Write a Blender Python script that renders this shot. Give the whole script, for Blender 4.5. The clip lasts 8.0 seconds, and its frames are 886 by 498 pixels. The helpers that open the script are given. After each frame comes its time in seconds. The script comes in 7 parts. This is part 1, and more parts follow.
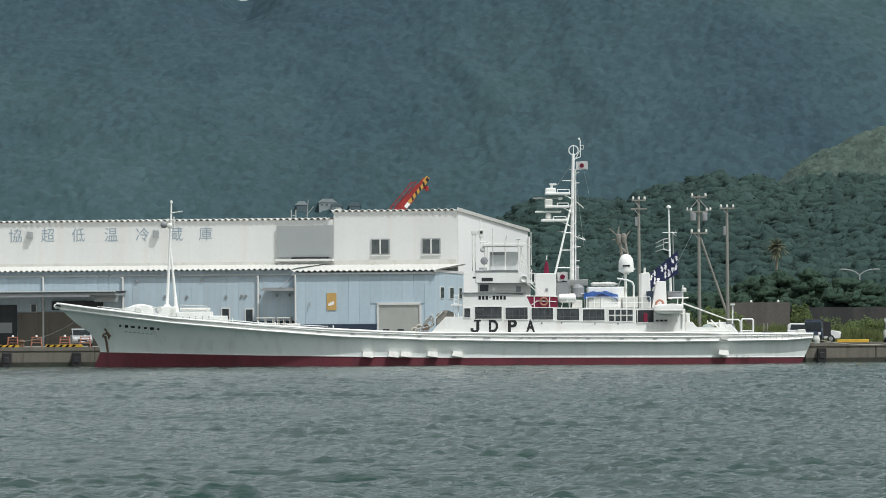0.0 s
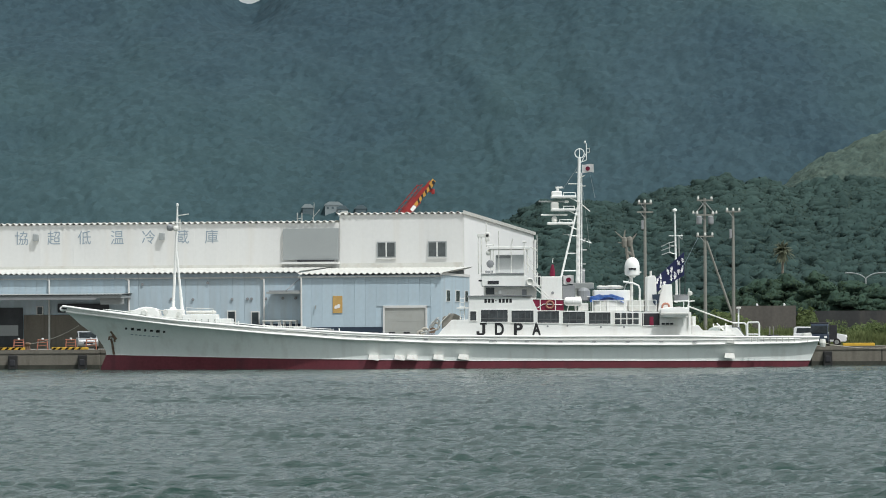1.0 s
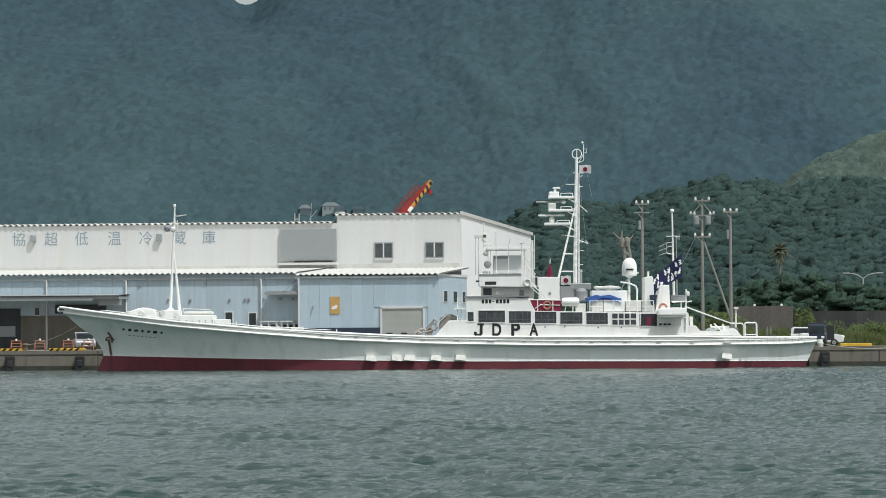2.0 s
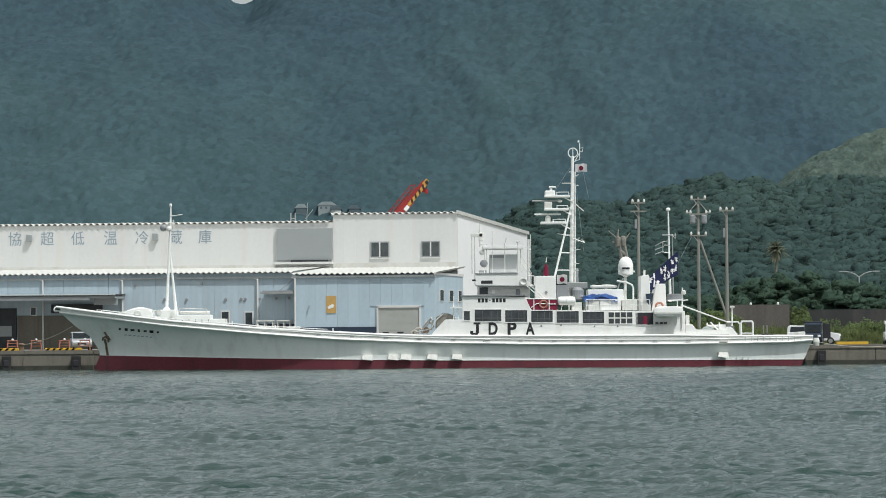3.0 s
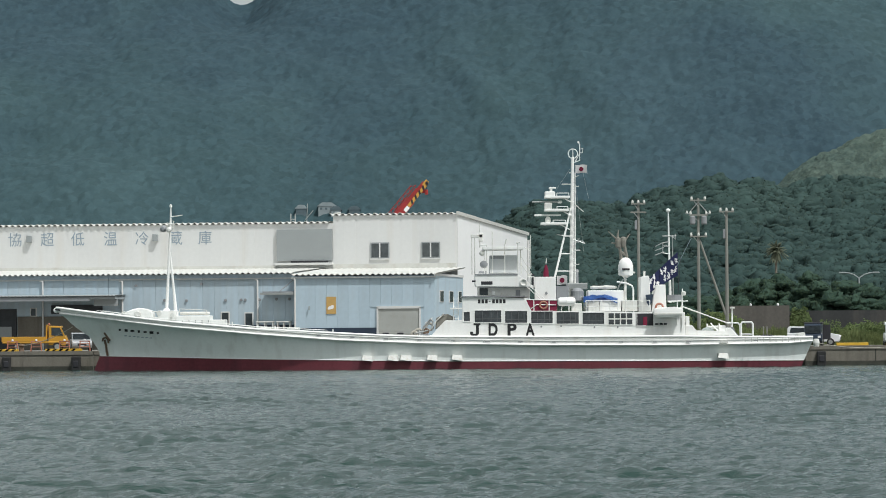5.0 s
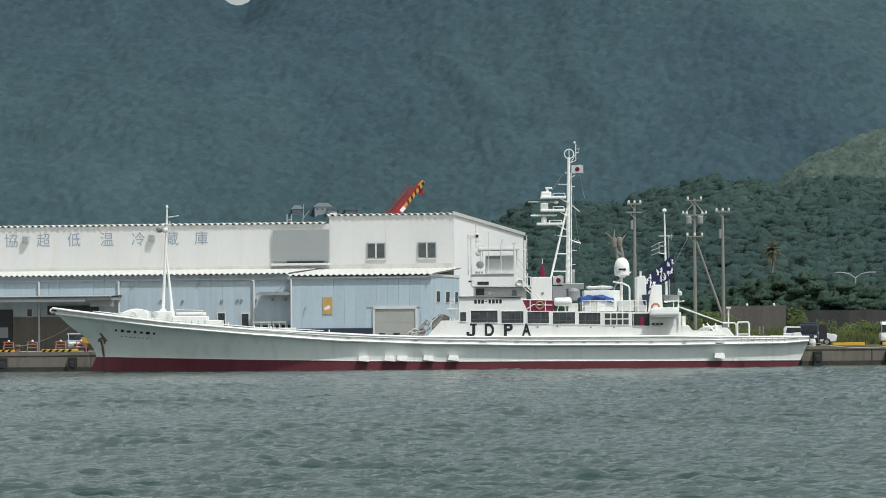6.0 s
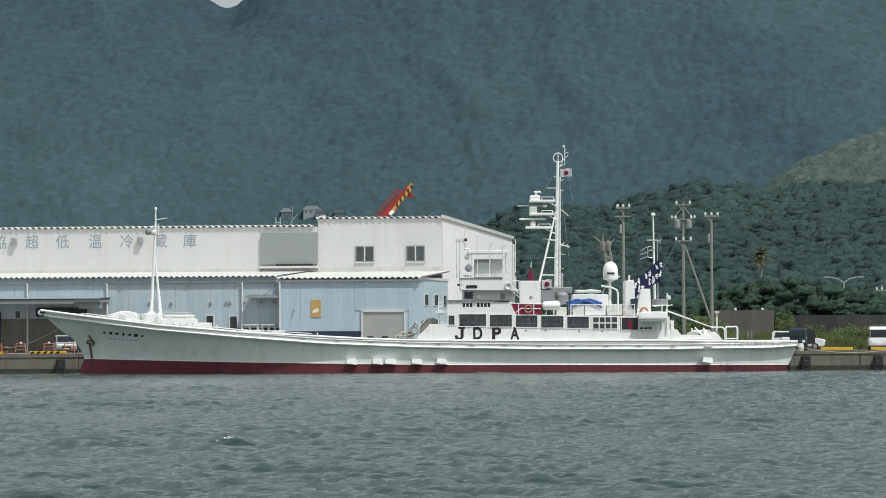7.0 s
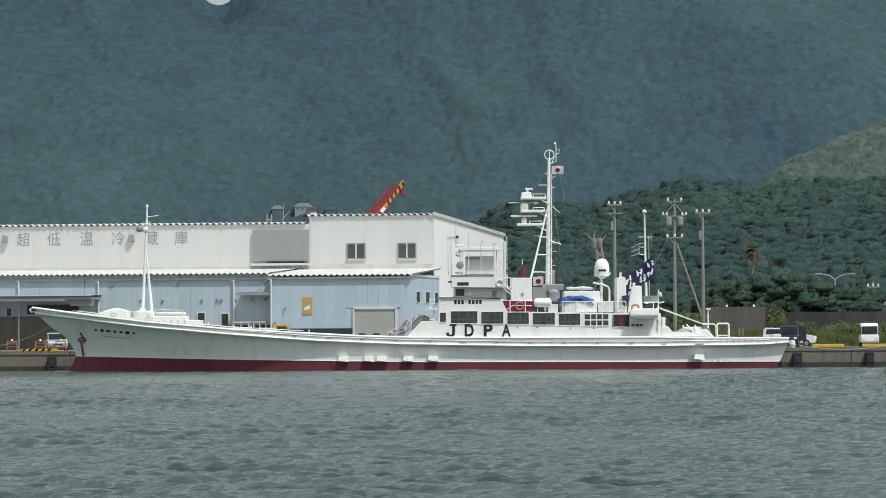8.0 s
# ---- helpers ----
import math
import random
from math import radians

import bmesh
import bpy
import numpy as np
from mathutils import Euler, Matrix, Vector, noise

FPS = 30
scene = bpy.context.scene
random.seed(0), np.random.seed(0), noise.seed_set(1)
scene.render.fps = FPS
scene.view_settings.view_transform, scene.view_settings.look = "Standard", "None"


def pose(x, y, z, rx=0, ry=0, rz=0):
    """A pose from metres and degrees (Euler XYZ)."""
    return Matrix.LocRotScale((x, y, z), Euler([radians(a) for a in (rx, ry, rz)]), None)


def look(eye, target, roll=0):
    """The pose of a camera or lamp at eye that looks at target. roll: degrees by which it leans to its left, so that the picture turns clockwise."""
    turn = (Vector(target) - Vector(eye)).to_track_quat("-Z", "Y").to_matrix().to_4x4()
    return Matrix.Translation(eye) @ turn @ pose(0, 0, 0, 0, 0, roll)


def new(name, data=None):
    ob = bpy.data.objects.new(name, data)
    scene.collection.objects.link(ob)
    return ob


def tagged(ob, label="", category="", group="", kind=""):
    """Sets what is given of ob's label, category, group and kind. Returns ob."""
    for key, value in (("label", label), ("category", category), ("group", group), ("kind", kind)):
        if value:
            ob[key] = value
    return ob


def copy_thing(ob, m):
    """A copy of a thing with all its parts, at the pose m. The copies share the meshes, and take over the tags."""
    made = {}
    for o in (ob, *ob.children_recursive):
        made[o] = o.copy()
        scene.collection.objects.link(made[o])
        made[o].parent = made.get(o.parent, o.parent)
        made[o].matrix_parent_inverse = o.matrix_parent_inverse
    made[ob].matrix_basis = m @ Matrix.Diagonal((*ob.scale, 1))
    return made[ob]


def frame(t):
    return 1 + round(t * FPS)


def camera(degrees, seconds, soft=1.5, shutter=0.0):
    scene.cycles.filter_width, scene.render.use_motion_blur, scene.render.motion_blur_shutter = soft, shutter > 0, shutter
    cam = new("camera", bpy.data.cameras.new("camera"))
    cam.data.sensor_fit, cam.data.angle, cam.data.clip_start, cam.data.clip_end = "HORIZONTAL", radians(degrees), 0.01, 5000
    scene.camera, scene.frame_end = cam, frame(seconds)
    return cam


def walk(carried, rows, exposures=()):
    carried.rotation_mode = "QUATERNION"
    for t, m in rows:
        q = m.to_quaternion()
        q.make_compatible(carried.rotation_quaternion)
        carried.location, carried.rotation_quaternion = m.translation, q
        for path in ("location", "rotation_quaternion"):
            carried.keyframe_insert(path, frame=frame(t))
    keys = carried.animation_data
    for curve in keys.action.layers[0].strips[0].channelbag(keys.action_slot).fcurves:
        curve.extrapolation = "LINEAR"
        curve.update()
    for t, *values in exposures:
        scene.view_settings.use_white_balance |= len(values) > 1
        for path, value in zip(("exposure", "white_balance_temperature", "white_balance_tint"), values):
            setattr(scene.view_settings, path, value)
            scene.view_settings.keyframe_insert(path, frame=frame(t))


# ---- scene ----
cam = camera(12.78, 8.0, soft=0.95)
EYE = pose(0, -300, 3.0)        # a bystander's eye on the opposite quay
walk(cam, [
    (0.0, EYE @ pose(0, 0, 0, 91.1132, 0, 0.0000) @ pose(0, 0, 0, 0, 0, -0.344)),
    (0.5, EYE @ pose(0, 0, 0, 91.0948, 0, 0.1246) @ pose(0, 0, 0, 0, 0, -0.323)),
    (1.0, EYE @ pose(0, 0, 0, 91.1576, 0, 0.0869) @ pose(0, 0, 0, 0, 0, -0.287)),
    (1.5, EYE @ pose(0, 0, 0, 91.1714, 0, 0.0732) @ pose(0, 0, 0, 0, 0, -0.302)),
    (3.0, EYE @ pose(0, 0, 0, 91.1531, 0, -0.0071) @ pose(0, 0, 0, 0, 0, -0.421)),
    (3.5, EYE @ pose(0, 0, 0, 91.1932, 0, -0.0104) @ pose(0, 0, 0, 0, 0, -0.476)),
    (4.0, EYE @ pose(0, 0, 0, 91.1939, 0, -0.0005) @ pose(0, 0, 0, 0, 0, -0.464)),
    (4.5, EYE @ pose(0, 0, 0, 91.1658, 0, 0.0118) @ pose(0, 0, 0, 0, 0, -0.392)),
    (6.0, EYE @ pose(0, 0, 0, 91.1695, 0, -0.0618) @ pose(0, 0, 0, 0, 0, -0.465)),
    (6.5, EYE @ pose(0, 0, 0, 91.2410, 0, -0.1130) @ pose(0, 0, 0, 0, 0, -0.228)),
    (7.0, EYE @ pose(0, 0, 0, 91.2171, 0, -0.2264) @ pose(0, 0, 0, 0, 0, -0.258)),
    (7.5, EYE @ pose(0, 0, 0, 91.1919, 0, -0.2937) @ pose(0, 0, 0, 0, 0, -0.266)),
    (8.0, EYE @ pose(0, 0, 0, 91.1746, 0, -0.3511) @ pose(0, 0, 0, 0, 0, -0.310)),
], exposures=[(0.0, -0.33, 6200, 8), (8.0, -0.33, 6200, 8)])

# ---- light: hazy summer sun from behind the viewer's right shoulder ----
SUN_EL, SUN_AZ = radians(59), radians(42)      # azimuth east of the line towards the viewer
sun_dir = Vector((math.sin(SUN_AZ) * math.cos(SUN_EL), -math.cos(SUN_AZ) * math.cos(SUN_EL), math.sin(SUN_EL)))
world = bpy.data.worlds.new("sky")
scene.world = world
world.use_nodes = True
wn = world.node_tree
sky = wn.nodes.new("ShaderNodeTexSky")
sky.sky_type, sky.sun_disc = "NISHITA", False
sky.sun_elevation, sky.sun_rotation = SUN_EL, math.pi - SUN_AZ
sky.air_density, sky.dust_density, sky.ozone_density = 1.0, 6.0, 1.0
# thin high cloud drawn over the blue
tc, cl, cr, mx = wn.nodes.new("ShaderNodeTexCoord"), wn.nodes.new("ShaderNodeTexNoise"), wn.nodes.new("ShaderNodeMapRange"), wn.nodes.new("ShaderNodeMixRGB")
cl.inputs["Scale"].default_value, cl.inputs["Detail"].default_value = 2.2, 6
cr.inputs["From Min"].default_value, cr.inputs["From Max"].default_value = 0.3, 0.65
cr.inputs["To Min"].default_value, cr.inputs["To Max"].default_value = 0.55, 0.95
mx.inputs[2].default_value = (6.2, 6.5, 6.35, 1)
wn.links.new(tc.outputs["Generated"], cl.inputs["Vector"])
wn.links.new(cl.outputs["Fac"], cr.inputs["Value"])
wn.links.new(cr.outputs[0], mx.inputs[0])
wn.links.new(sky.outputs[0], mx.inputs[1])
wn.links.new(mx.outputs[0], wn.nodes["Background"].inputs[0])
wn.nodes["Background"].inputs[1].default_value = 0.127
sun = new("sun", bpy.data.lights.new("sun", "SUN"))
sun.data.energy, sun.data.angle, sun.data.color = 4.15, radians(0.6), (1.0, 0.975, 0.94)
sun.matrix_world = look(sun_dir * 200, (0, 0, 0))

# ---- materials ----


def mat(name, base, rough=0.6, metal=0.0, vary=0.12, scale=1.5, fine=14.0, bump=0.0, stain=None, stain_amount=0.0,
        streak=False, spec=0.4, per_object=0.0):
    """Paint or surface with two scales of variation, an optional stain with its own shape and fine relief."""
    m = bpy.data.materials.new(name)
    m.use_nodes = True
    nt = m.node_tree
    n, l = nt.nodes, nt.links
    b = n["Principled BSDF"]
    b.inputs["Roughness"].default_value, b.inputs["Metallic"].default_value = rough, metal
    b.inputs["Specular IOR Level"].default_value = spec
    co = n.new("ShaderNodeTexCoord")
    big, small = n.new("ShaderNodeTexNoise"), n.new("ShaderNodeTexNoise")
    big.inputs["Scale"].default_value, small.inputs["Scale"].default_value = scale, fine
    big.inputs["Detail"].default_value = small.inputs["Detail"].default_value = 5
    src = co.outputs["Object"]
    if streak:
        mp = n.new("ShaderNodeMapping")
        mp.inputs["Scale"].default_value = (1, 1, 0.12)
        l.new(src, mp.inputs["Vector"])
        src = mp.outputs[0]
    l.new(src, big.inputs["Vector"])
    l.new(co.outputs["Object"], small.inputs["Vector"])
    add = n.new("ShaderNodeMath")
    add.operation = "MULTIPLY_ADD"
    add.inputs[1].default_value = 0.45
    l.new(small.outputs["Fac"], add.inputs[0])
    half = n.new("ShaderNodeMath")
    half.operation = "MULTIPLY"
    half.inputs[1].default_value = 0.55
    l.new(big.outputs["Fac"], half.inputs[0])
    l.new(half.outputs[0], add.inputs[2])
    ramp = n.new("ShaderNodeValToRGB")
    ramp.color_ramp.elements[0].position, ramp.color_ramp.elements[1].position = 0.32, 0.68
    lo, hi = [min(1, c * (1 - vary)) for c in base], [min(1, c * (1 + vary)) for c in base]
    ramp.color_ramp.elements[0].color, ramp.color_ramp.elements[1].color = (*lo, 1), (*hi, 1)
    l.new(add.outputs[0], ramp.inputs[0])
    out = ramp.outputs[0]
    if stain:
        st = n.new("ShaderNodeTexNoise")
        st.inputs["Scale"].default_value, st.inputs["Detail"].default_value = scale * 2.3, 8
        l.new(src, st.inputs["Vector"])
        r2 = n.new("ShaderNodeValToRGB")
        r2.color_ramp.elements[0].position, r2.color_ramp.elements[1].position = 0.52, 0.72
        r2.color_ramp.elements[0].color, r2.color_ramp.elements[1].color = (0, 0, 0, 1), (stain_amount,) * 3 + (1,)
        l.new(st.outputs["Fac"], r2.inputs[0])
        mx = n.new("ShaderNodeMixRGB")
        mx.inputs[2].default_value = (*stain, 1)
        l.new(r2.outputs[0], mx.inputs[0])
        l.new(out, mx.inputs[1])
        out = mx.outputs[0]
    if per_object:
        oi = n.new("ShaderNodeObjectInfo")
        hs = n.new("ShaderNodeHueSaturation")
        mr = n.new("ShaderNodeMapRange")
        mr.inputs["To Min"].default_value, mr.inputs["To Max"].default_value = 1 - per_object, 1 + per_object
        l.new(oi.outputs["Random"], mr.inputs["Value"])
        l.new(mr.outputs[0], hs.inputs["Value"])
        l.new(out, hs.inputs["Color"])
        out = hs.outputs[0]
    l.new(out, b.inputs["Base Color"])
    if bump:
        bp = n.new("ShaderNodeBump")
        bp.inputs["Strength"].default_value, bp.inputs["Distance"].default_value = 0.6, bump
        l.new(small.outputs["Fac"], bp.inputs["Height"])
        l.new(bp.outputs[0], b.inputs["Normal"])
    return m


M_HULL = mat("pale_grey_hull_paint", (0.86, 0.89, 0.86), 0.45, vary=0.04, scale=0.5, fine=5, stain=(0.36, 0.30, 0.24), stain_amount=0.2, streak=True)
M_BOOT = mat("red_bottom_paint", (0.165, 0.037, 0.05), 0.6, vary=0.25, scale=0.4, fine=6, stain=(0.08, 0.03, 0.04), stain_amount=0.6, streak=True)
M_WHITE = mat("white_ship_paint", (0.86, 0.86, 0.83), 0.4, vary=0.05, scale=0.8, fine=8, stain=(0.5, 0.40, 0.3), stain_amount=0.15, streak=True)
M_OFFWHITE = mat("weathered_white_paint", (0.68, 0.68, 0.64), 0.5, vary=0.10, scale=2, fine=10, stain=(0.4, 0.3, 0.2), stain_amount=0.3)
M_SHELTER = mat("pale_grey_cabin_paint", (0.52, 0.54, 0.54), 0.5, vary=0.08)
M_DECK = mat("grey_deck_paint", (0.32, 0.36, 0.34), 0.7, vary=0.15)
M_GREYPAINT = mat("mid_grey_paint", (0.26, 0.27, 0.28), 0.55, vary=0.12)
M_STEEL = mat("galvanised_steel", (0.42, 0.43, 0.42), 0.45, 0.7, vary=0.15, scale=3)
M_DARK = mat("black_fitting", (0.03, 0.03, 0.035), 0.6, vary=0.3)
M_RUST = mat("rusty_steel", (0.17, 0.115, 0.08), 0.8, vary=0.35, scale=5)
M_RED = mat("red_canvas", (0.20, 0.015, 0.045), 0.8, vary=0.15, scale=3)
M_FADED = mat("faded_orange_paint", (0.42, 0.20, 0.14), 0.7, vary=0.2)
M_ORANGE = mat("orange_paint", (0.34, 0.135, 0.085), 0.6, vary=0.15)
M_BLUE = mat("blue_tarpaulin", (0.05, 0.14, 0.42), 0.5, vary=0.25, scale=3)
M_BLACKLET = mat("black_lettering_paint", (0.02, 0.02, 0.022), 0.55, vary=0.3, scale=3)
M_SLATE = mat("faded_slate_lettering", (0.27, 0.33, 0.38), 0.7, vary=0.12, scale=3)
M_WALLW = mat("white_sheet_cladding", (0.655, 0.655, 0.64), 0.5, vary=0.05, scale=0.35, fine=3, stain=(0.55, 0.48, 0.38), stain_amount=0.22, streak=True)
# End wall's stronger sun is put into its colour: whiter than the front.
M_WALLEND = mat("sun_brightened_end_sheet", (0.90, 0.90, 0.885), 0.45, vary=0.03, scale=0.4, fine=3)
M_WALLG = mat("grey_louvre_sheet", (0.30, 0.32, 0.32), 0.55, vary=0.06, scale=0.5)
M_ROOF = mat("white_corrugated_roof", (0.60, 0.60, 0.56), 0.45, vary=0.10, scale=0.6, stain=(0.35, 0.27, 0.2), stain_amount=0.3)
M_CONC = mat("weathered_concrete", (0.165, 0.152, 0.126), 0.85, vary=0.18, scale=0.8, fine=6, bump=0.02, stain=(0.10, 0.09, 0.07), stain_amount=0.7, streak=True)
M_APRON = mat("quay_concrete_paving", (0.22, 0.21, 0.19), 0.9, vary=0.15, scale=0.3, bump=0.01)
M_DOCK = mat("painted_dark_interior", (0.05, 0.055, 0.06), 0.8, vary=0.3)
M_TYRE = mat("black_rubber", (0.025, 0.025, 0.025), 0.8, vary=0.3)
M_YELLOW = mat("yellow_safety_paint", (0.62, 0.38, 0.04), 0.55, vary=0.15, scale=3)
M_TRUCK = mat("yellow_truck_paint", (0.52, 0.275, 0.035), 0.35, vary=0.08)
M_NAVY = mat("navy_flag_cloth", (0.015, 0.02, 0.07), 0.85, vary=0.2, scale=6)
M_CLOTH = mat("white_flag_cloth", (0.80, 0.79, 0.78), 0.85, vary=0.06, scale=6)
M_MARK = mat("crimson_flag_disc", (0.14, 0.006, 0.03), 0.85, vary=0.1)
M_SILVER = mat("silver_car_paint", (0.55, 0.56, 0.57), 0.3, 0.5, vary=0.05)
M_CARWHITE = mat("white_car_paint", (0.78, 0.79, 0.79), 0.3, vary=0.04)
M_CARDARK = mat("dark_blue_truck_paint", (0.03, 0.045, 0.07), 0.35, vary=0.15)
M_TIMBER = mat("creosoted_grey_pole", (0.235, 0.235, 0.21), 0.8, vary=0.2, scale=2, streak=True)
M_BARK = mat("bark", (0.17, 0.15, 0.12), 0.9, vary=0.3, scale=3)
M_WALLMID = mat("grey_brown_block_wall", (0.095, 0.088, 0.078), 0.9, vary=0.25, scale=0.5, fine=4, stain=(0.06, 0.055, 0.05), stain_amount=0.6, streak=True)
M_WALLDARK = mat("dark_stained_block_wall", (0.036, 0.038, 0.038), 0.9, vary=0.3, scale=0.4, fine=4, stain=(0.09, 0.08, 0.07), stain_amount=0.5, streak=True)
M_CRANEY = mat("dull_yellow_boom_paint", (0.50, 0.27, 0.05), 0.6, vary=0.2, scale=3)
M_CRANE = mat("red_crane_paint", (0.26, 0.022, 0.02), 0.6, vary=0.2, scale=2)
M_GLASS = mat("dark_tinted_glass", (0.035, 0.045, 0.05), 0.12, vary=0.35, scale=1.2, fine=4, spec=0.5)
M_CABIN = mat("dark_tinted_cabin_glass", (0.055, 0.062, 0.066), 0.12, vary=0.45, scale=1.6, fine=4, spec=0.5)
M_INNER = mat("dim_see_through_tone", (0.075, 0.08, 0.082), 0.6, vary=0.3, scale=2)
M_GLASSG = mat("grey_office_glass", (0.08, 0.09, 0.092), 0.15, vary=0.3, scale=1.2, fine=4)
M_LENS = mat("amber_sign_paint", (0.52, 0.33, 0.11), 0.6, vary=0.1, scale=2)
M_ROPE = mat("pale_mooring_rope", (0.45, 0.42, 0.36), 0.9, vary=0.2, scale=6)
M_KHAKI = mat("khaki_canvas", (0.22, 0.21, 0.18), 0.9, vary=0.25, scale=3)


def leaf_mat(name, dark, light, rough=0.7):
    m = bpy.data.materials.new(name)
    m.use_nodes = True
    n, l = m.node_tree.nodes, m.node_tree.links
    b = n["Principled BSDF"]
    b.inputs["Roughness"].default_value, b.inputs["Specular IOR Level"].default_value = rough, 0.2
    g, co, no = n.new("ShaderNodeNewGeometry"), n.new("ShaderNodeTexCoord"), n.new("ShaderNodeTexNoise")
    no.inputs["Scale"].default_value, no.inputs["Detail"].default_value = 0.06, 4
    l.new(co.outputs["Object"], no.inputs["Vector"])
    mix = n.new("ShaderNodeMath")
    mix.operation = "MULTIPLY_ADD"
    mix.inputs[1].default_value = 0.5
    l.new(g.outputs["Random Per Island"], mix.inputs[0])
    sub = n.new("ShaderNodeMath")
    sub.operation = "SUBTRACT"
    sub.inputs[1].default_value = 0.22
    l.new(no.outputs["Fac"], sub.inputs[0])
    l.new(sub.outputs[0], mix.inputs[2])
    r = n.new("ShaderNodeValToRGB")
    r.color_ramp.elements[0].color, r.color_ramp.elements[1].color = (*dark, 1), (*light, 1)
    l.new(mix.outputs[0], r.inputs[0])
    l.new(r.outputs[0], b.inputs["Base Color"])
    tr, ms = n.new("ShaderNodeBsdfTranslucent"), n.new("ShaderNodeMixShader")
    ms.inputs[0].default_value = 0.5
    l.new(r.outputs[0], tr.inputs["Color"])
    l.new(b.outputs[0], ms.inputs[1])
    l.new(tr.outputs[0], ms.inputs[2])
    l.new(ms.outputs[0], n["Material Output"].inputs["Surface"])
    return m


# Knoll leaves are tinted bluer than the near belt for distance haze.
M_LEAF = leaf_mat("dark_evergreen_leaves", (0.040, 0.068, 0.060), (0.070, 0.106, 0.084))
M_LEAF2 = leaf_mat("green_broad_leaves", (0.034, 0.062, 0.044), (0.072, 0.112, 0.062))
M_GRASS = leaf_mat("sunlit_weeds", (0.10, 0.14, 0.055), (0.23, 0.26, 0.11))
M_BUSH = leaf_mat("bright_bush_leaves", (0.09, 0.135, 0.055), (0.20, 0.25, 0.10))
M_PALM = leaf_mat("palm_fronds", (0.12, 0.14, 0.10), (0.21, 0.22, 0.15))


def forest_mat(name, dark, light, scale, far=(0.0, 0.0, 0.0), relief=1.0, along=1.0, patchy=0.14, crown_wise=False):
    """Tree-covered slope: grain of crowns, with drifts of lighter growth and of another green."""
    m = bpy.data.materials.new(name)
    m.use_nodes = True
    n, l = m.node_tree.nodes, m.node_tree.links
    b = n["Principled BSDF"]
    b.inputs["Roughness"].default_value, b.inputs["Specular IOR Level"].default_value = 0.9, 0.1
    co = n.new("ShaderNodeTexCoord")
    vo, no, big, hue = n.new("ShaderNodeTexVoronoi"), n.new("ShaderNodeTexNoise"), n.new("ShaderNodeTexNoise"), n.new("ShaderNodeTexNoise")
    vo.feature = "SMOOTH_F1"
    vo.inputs["Scale"].default_value = scale
    no.inputs["Scale"].default_value, no.inputs["Detail"].default_value, no.inputs["Roughness"].default_value = scale * 1.3, 9, 0.65
    big.inputs["Scale"].default_value, big.inputs["Detail"].default_value = scale * 0.045, 6
    hue.inputs["Scale"].default_value, hue.inputs["Detail"].default_value = scale * 0.02, 3
    mp = n.new("ShaderNodeMapping")
    mp.inputs["Scale"].default_value = (1, along, 1)
    l.new(co.outputs["Object"], mp.inputs["Vector"])
    for k in (vo, no, big, hue):
        l.new(mp.outputs[0], k.inputs["Vector"])
    a1, a2 = n.new("ShaderNodeMath"), n.new("ShaderNodeMath")
    a1.operation = a2.operation = "MULTIPLY_ADD"
    a1.inputs[1].default_value, a2.inputs[1].default_value, a2.inputs[2].default_value = 0.7, 0.6, -0.15
    l.new(no.outputs["Fac"], a1.inputs[0])
    l.new(big.outputs["Fac"], a2.inputs[0])
    l.new(a2.outputs[0], a1.inputs[2])
    r = n.new("ShaderNodeValToRGB")
    r.color_ramp.elements[0].position, r.color_ramp.elements[1].position = 0.25, 0.75
    r.color_ramp.elements[0].color, r.color_ramp.elements[1].color = (*dark, 1), (*light, 1)
    l.new(a1.outputs[0], r.inputs[0])
    cell, bw, tone, each = n.new("ShaderNodeTexVoronoi"), n.new("ShaderNodeRGBToBW"), n.new("ShaderNodeMapRange"), n.new("ShaderNodeHueSaturation")
    cell.inputs["Scale"].default_value = scale * 0.8
    warp = n.new("ShaderNodeMixRGB")
    warp.blend_type = "ADD"
    warp.inputs[0].default_value = 0.9 / scale
    l.new(mp.outputs[0], warp.inputs[1])
    l.new(no.outputs["Color"], warp.inputs[2])
    l.new(warp.outputs[0], cell.inputs["Vector"])
    l.new(cell.outputs["Color"], bw.inputs[0])
    l.new(n.new("ShaderNodeNewGeometry").outputs["Random Per Island"] if crown_wise else bw.outputs[0], tone.inputs["Value"])
    tone.inputs["From Min"].default_value, tone.inputs["From Max"].default_value = (0.0, 1.0) if crown_wise else (0.2, 0.8)
    tone.inputs["To Min"].default_value, tone.inputs["To Max"].default_value = 1 - patchy, 1 + patchy
    l.new(tone.outputs[0], each.inputs["Value"])
    l.new(r.outputs[0], each.inputs["Color"])
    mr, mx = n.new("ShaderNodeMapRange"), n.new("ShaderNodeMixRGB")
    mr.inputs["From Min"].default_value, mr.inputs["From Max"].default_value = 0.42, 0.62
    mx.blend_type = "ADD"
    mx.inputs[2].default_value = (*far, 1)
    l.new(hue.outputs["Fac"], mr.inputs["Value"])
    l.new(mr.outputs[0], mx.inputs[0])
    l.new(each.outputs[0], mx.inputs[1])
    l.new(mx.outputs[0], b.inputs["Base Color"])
    bp, b2 = n.new("ShaderNodeBump"), n.new("ShaderNodeBump")
    bp.inputs["Strength"].default_value, bp.inputs["Distance"].default_value = 0.3, 1.5 * relief
    b2.inputs["Strength"].default_value, b2.inputs["Distance"].default_value = 0.5, 1.5 * relief
    bp.invert = True
    l.new(vo.outputs["Distance"], bp.inputs["Height"])
    l.new(no.outputs["Fac"], b2.inputs["Height"])
    l.new(bp.outputs[0], b2.inputs["Normal"])
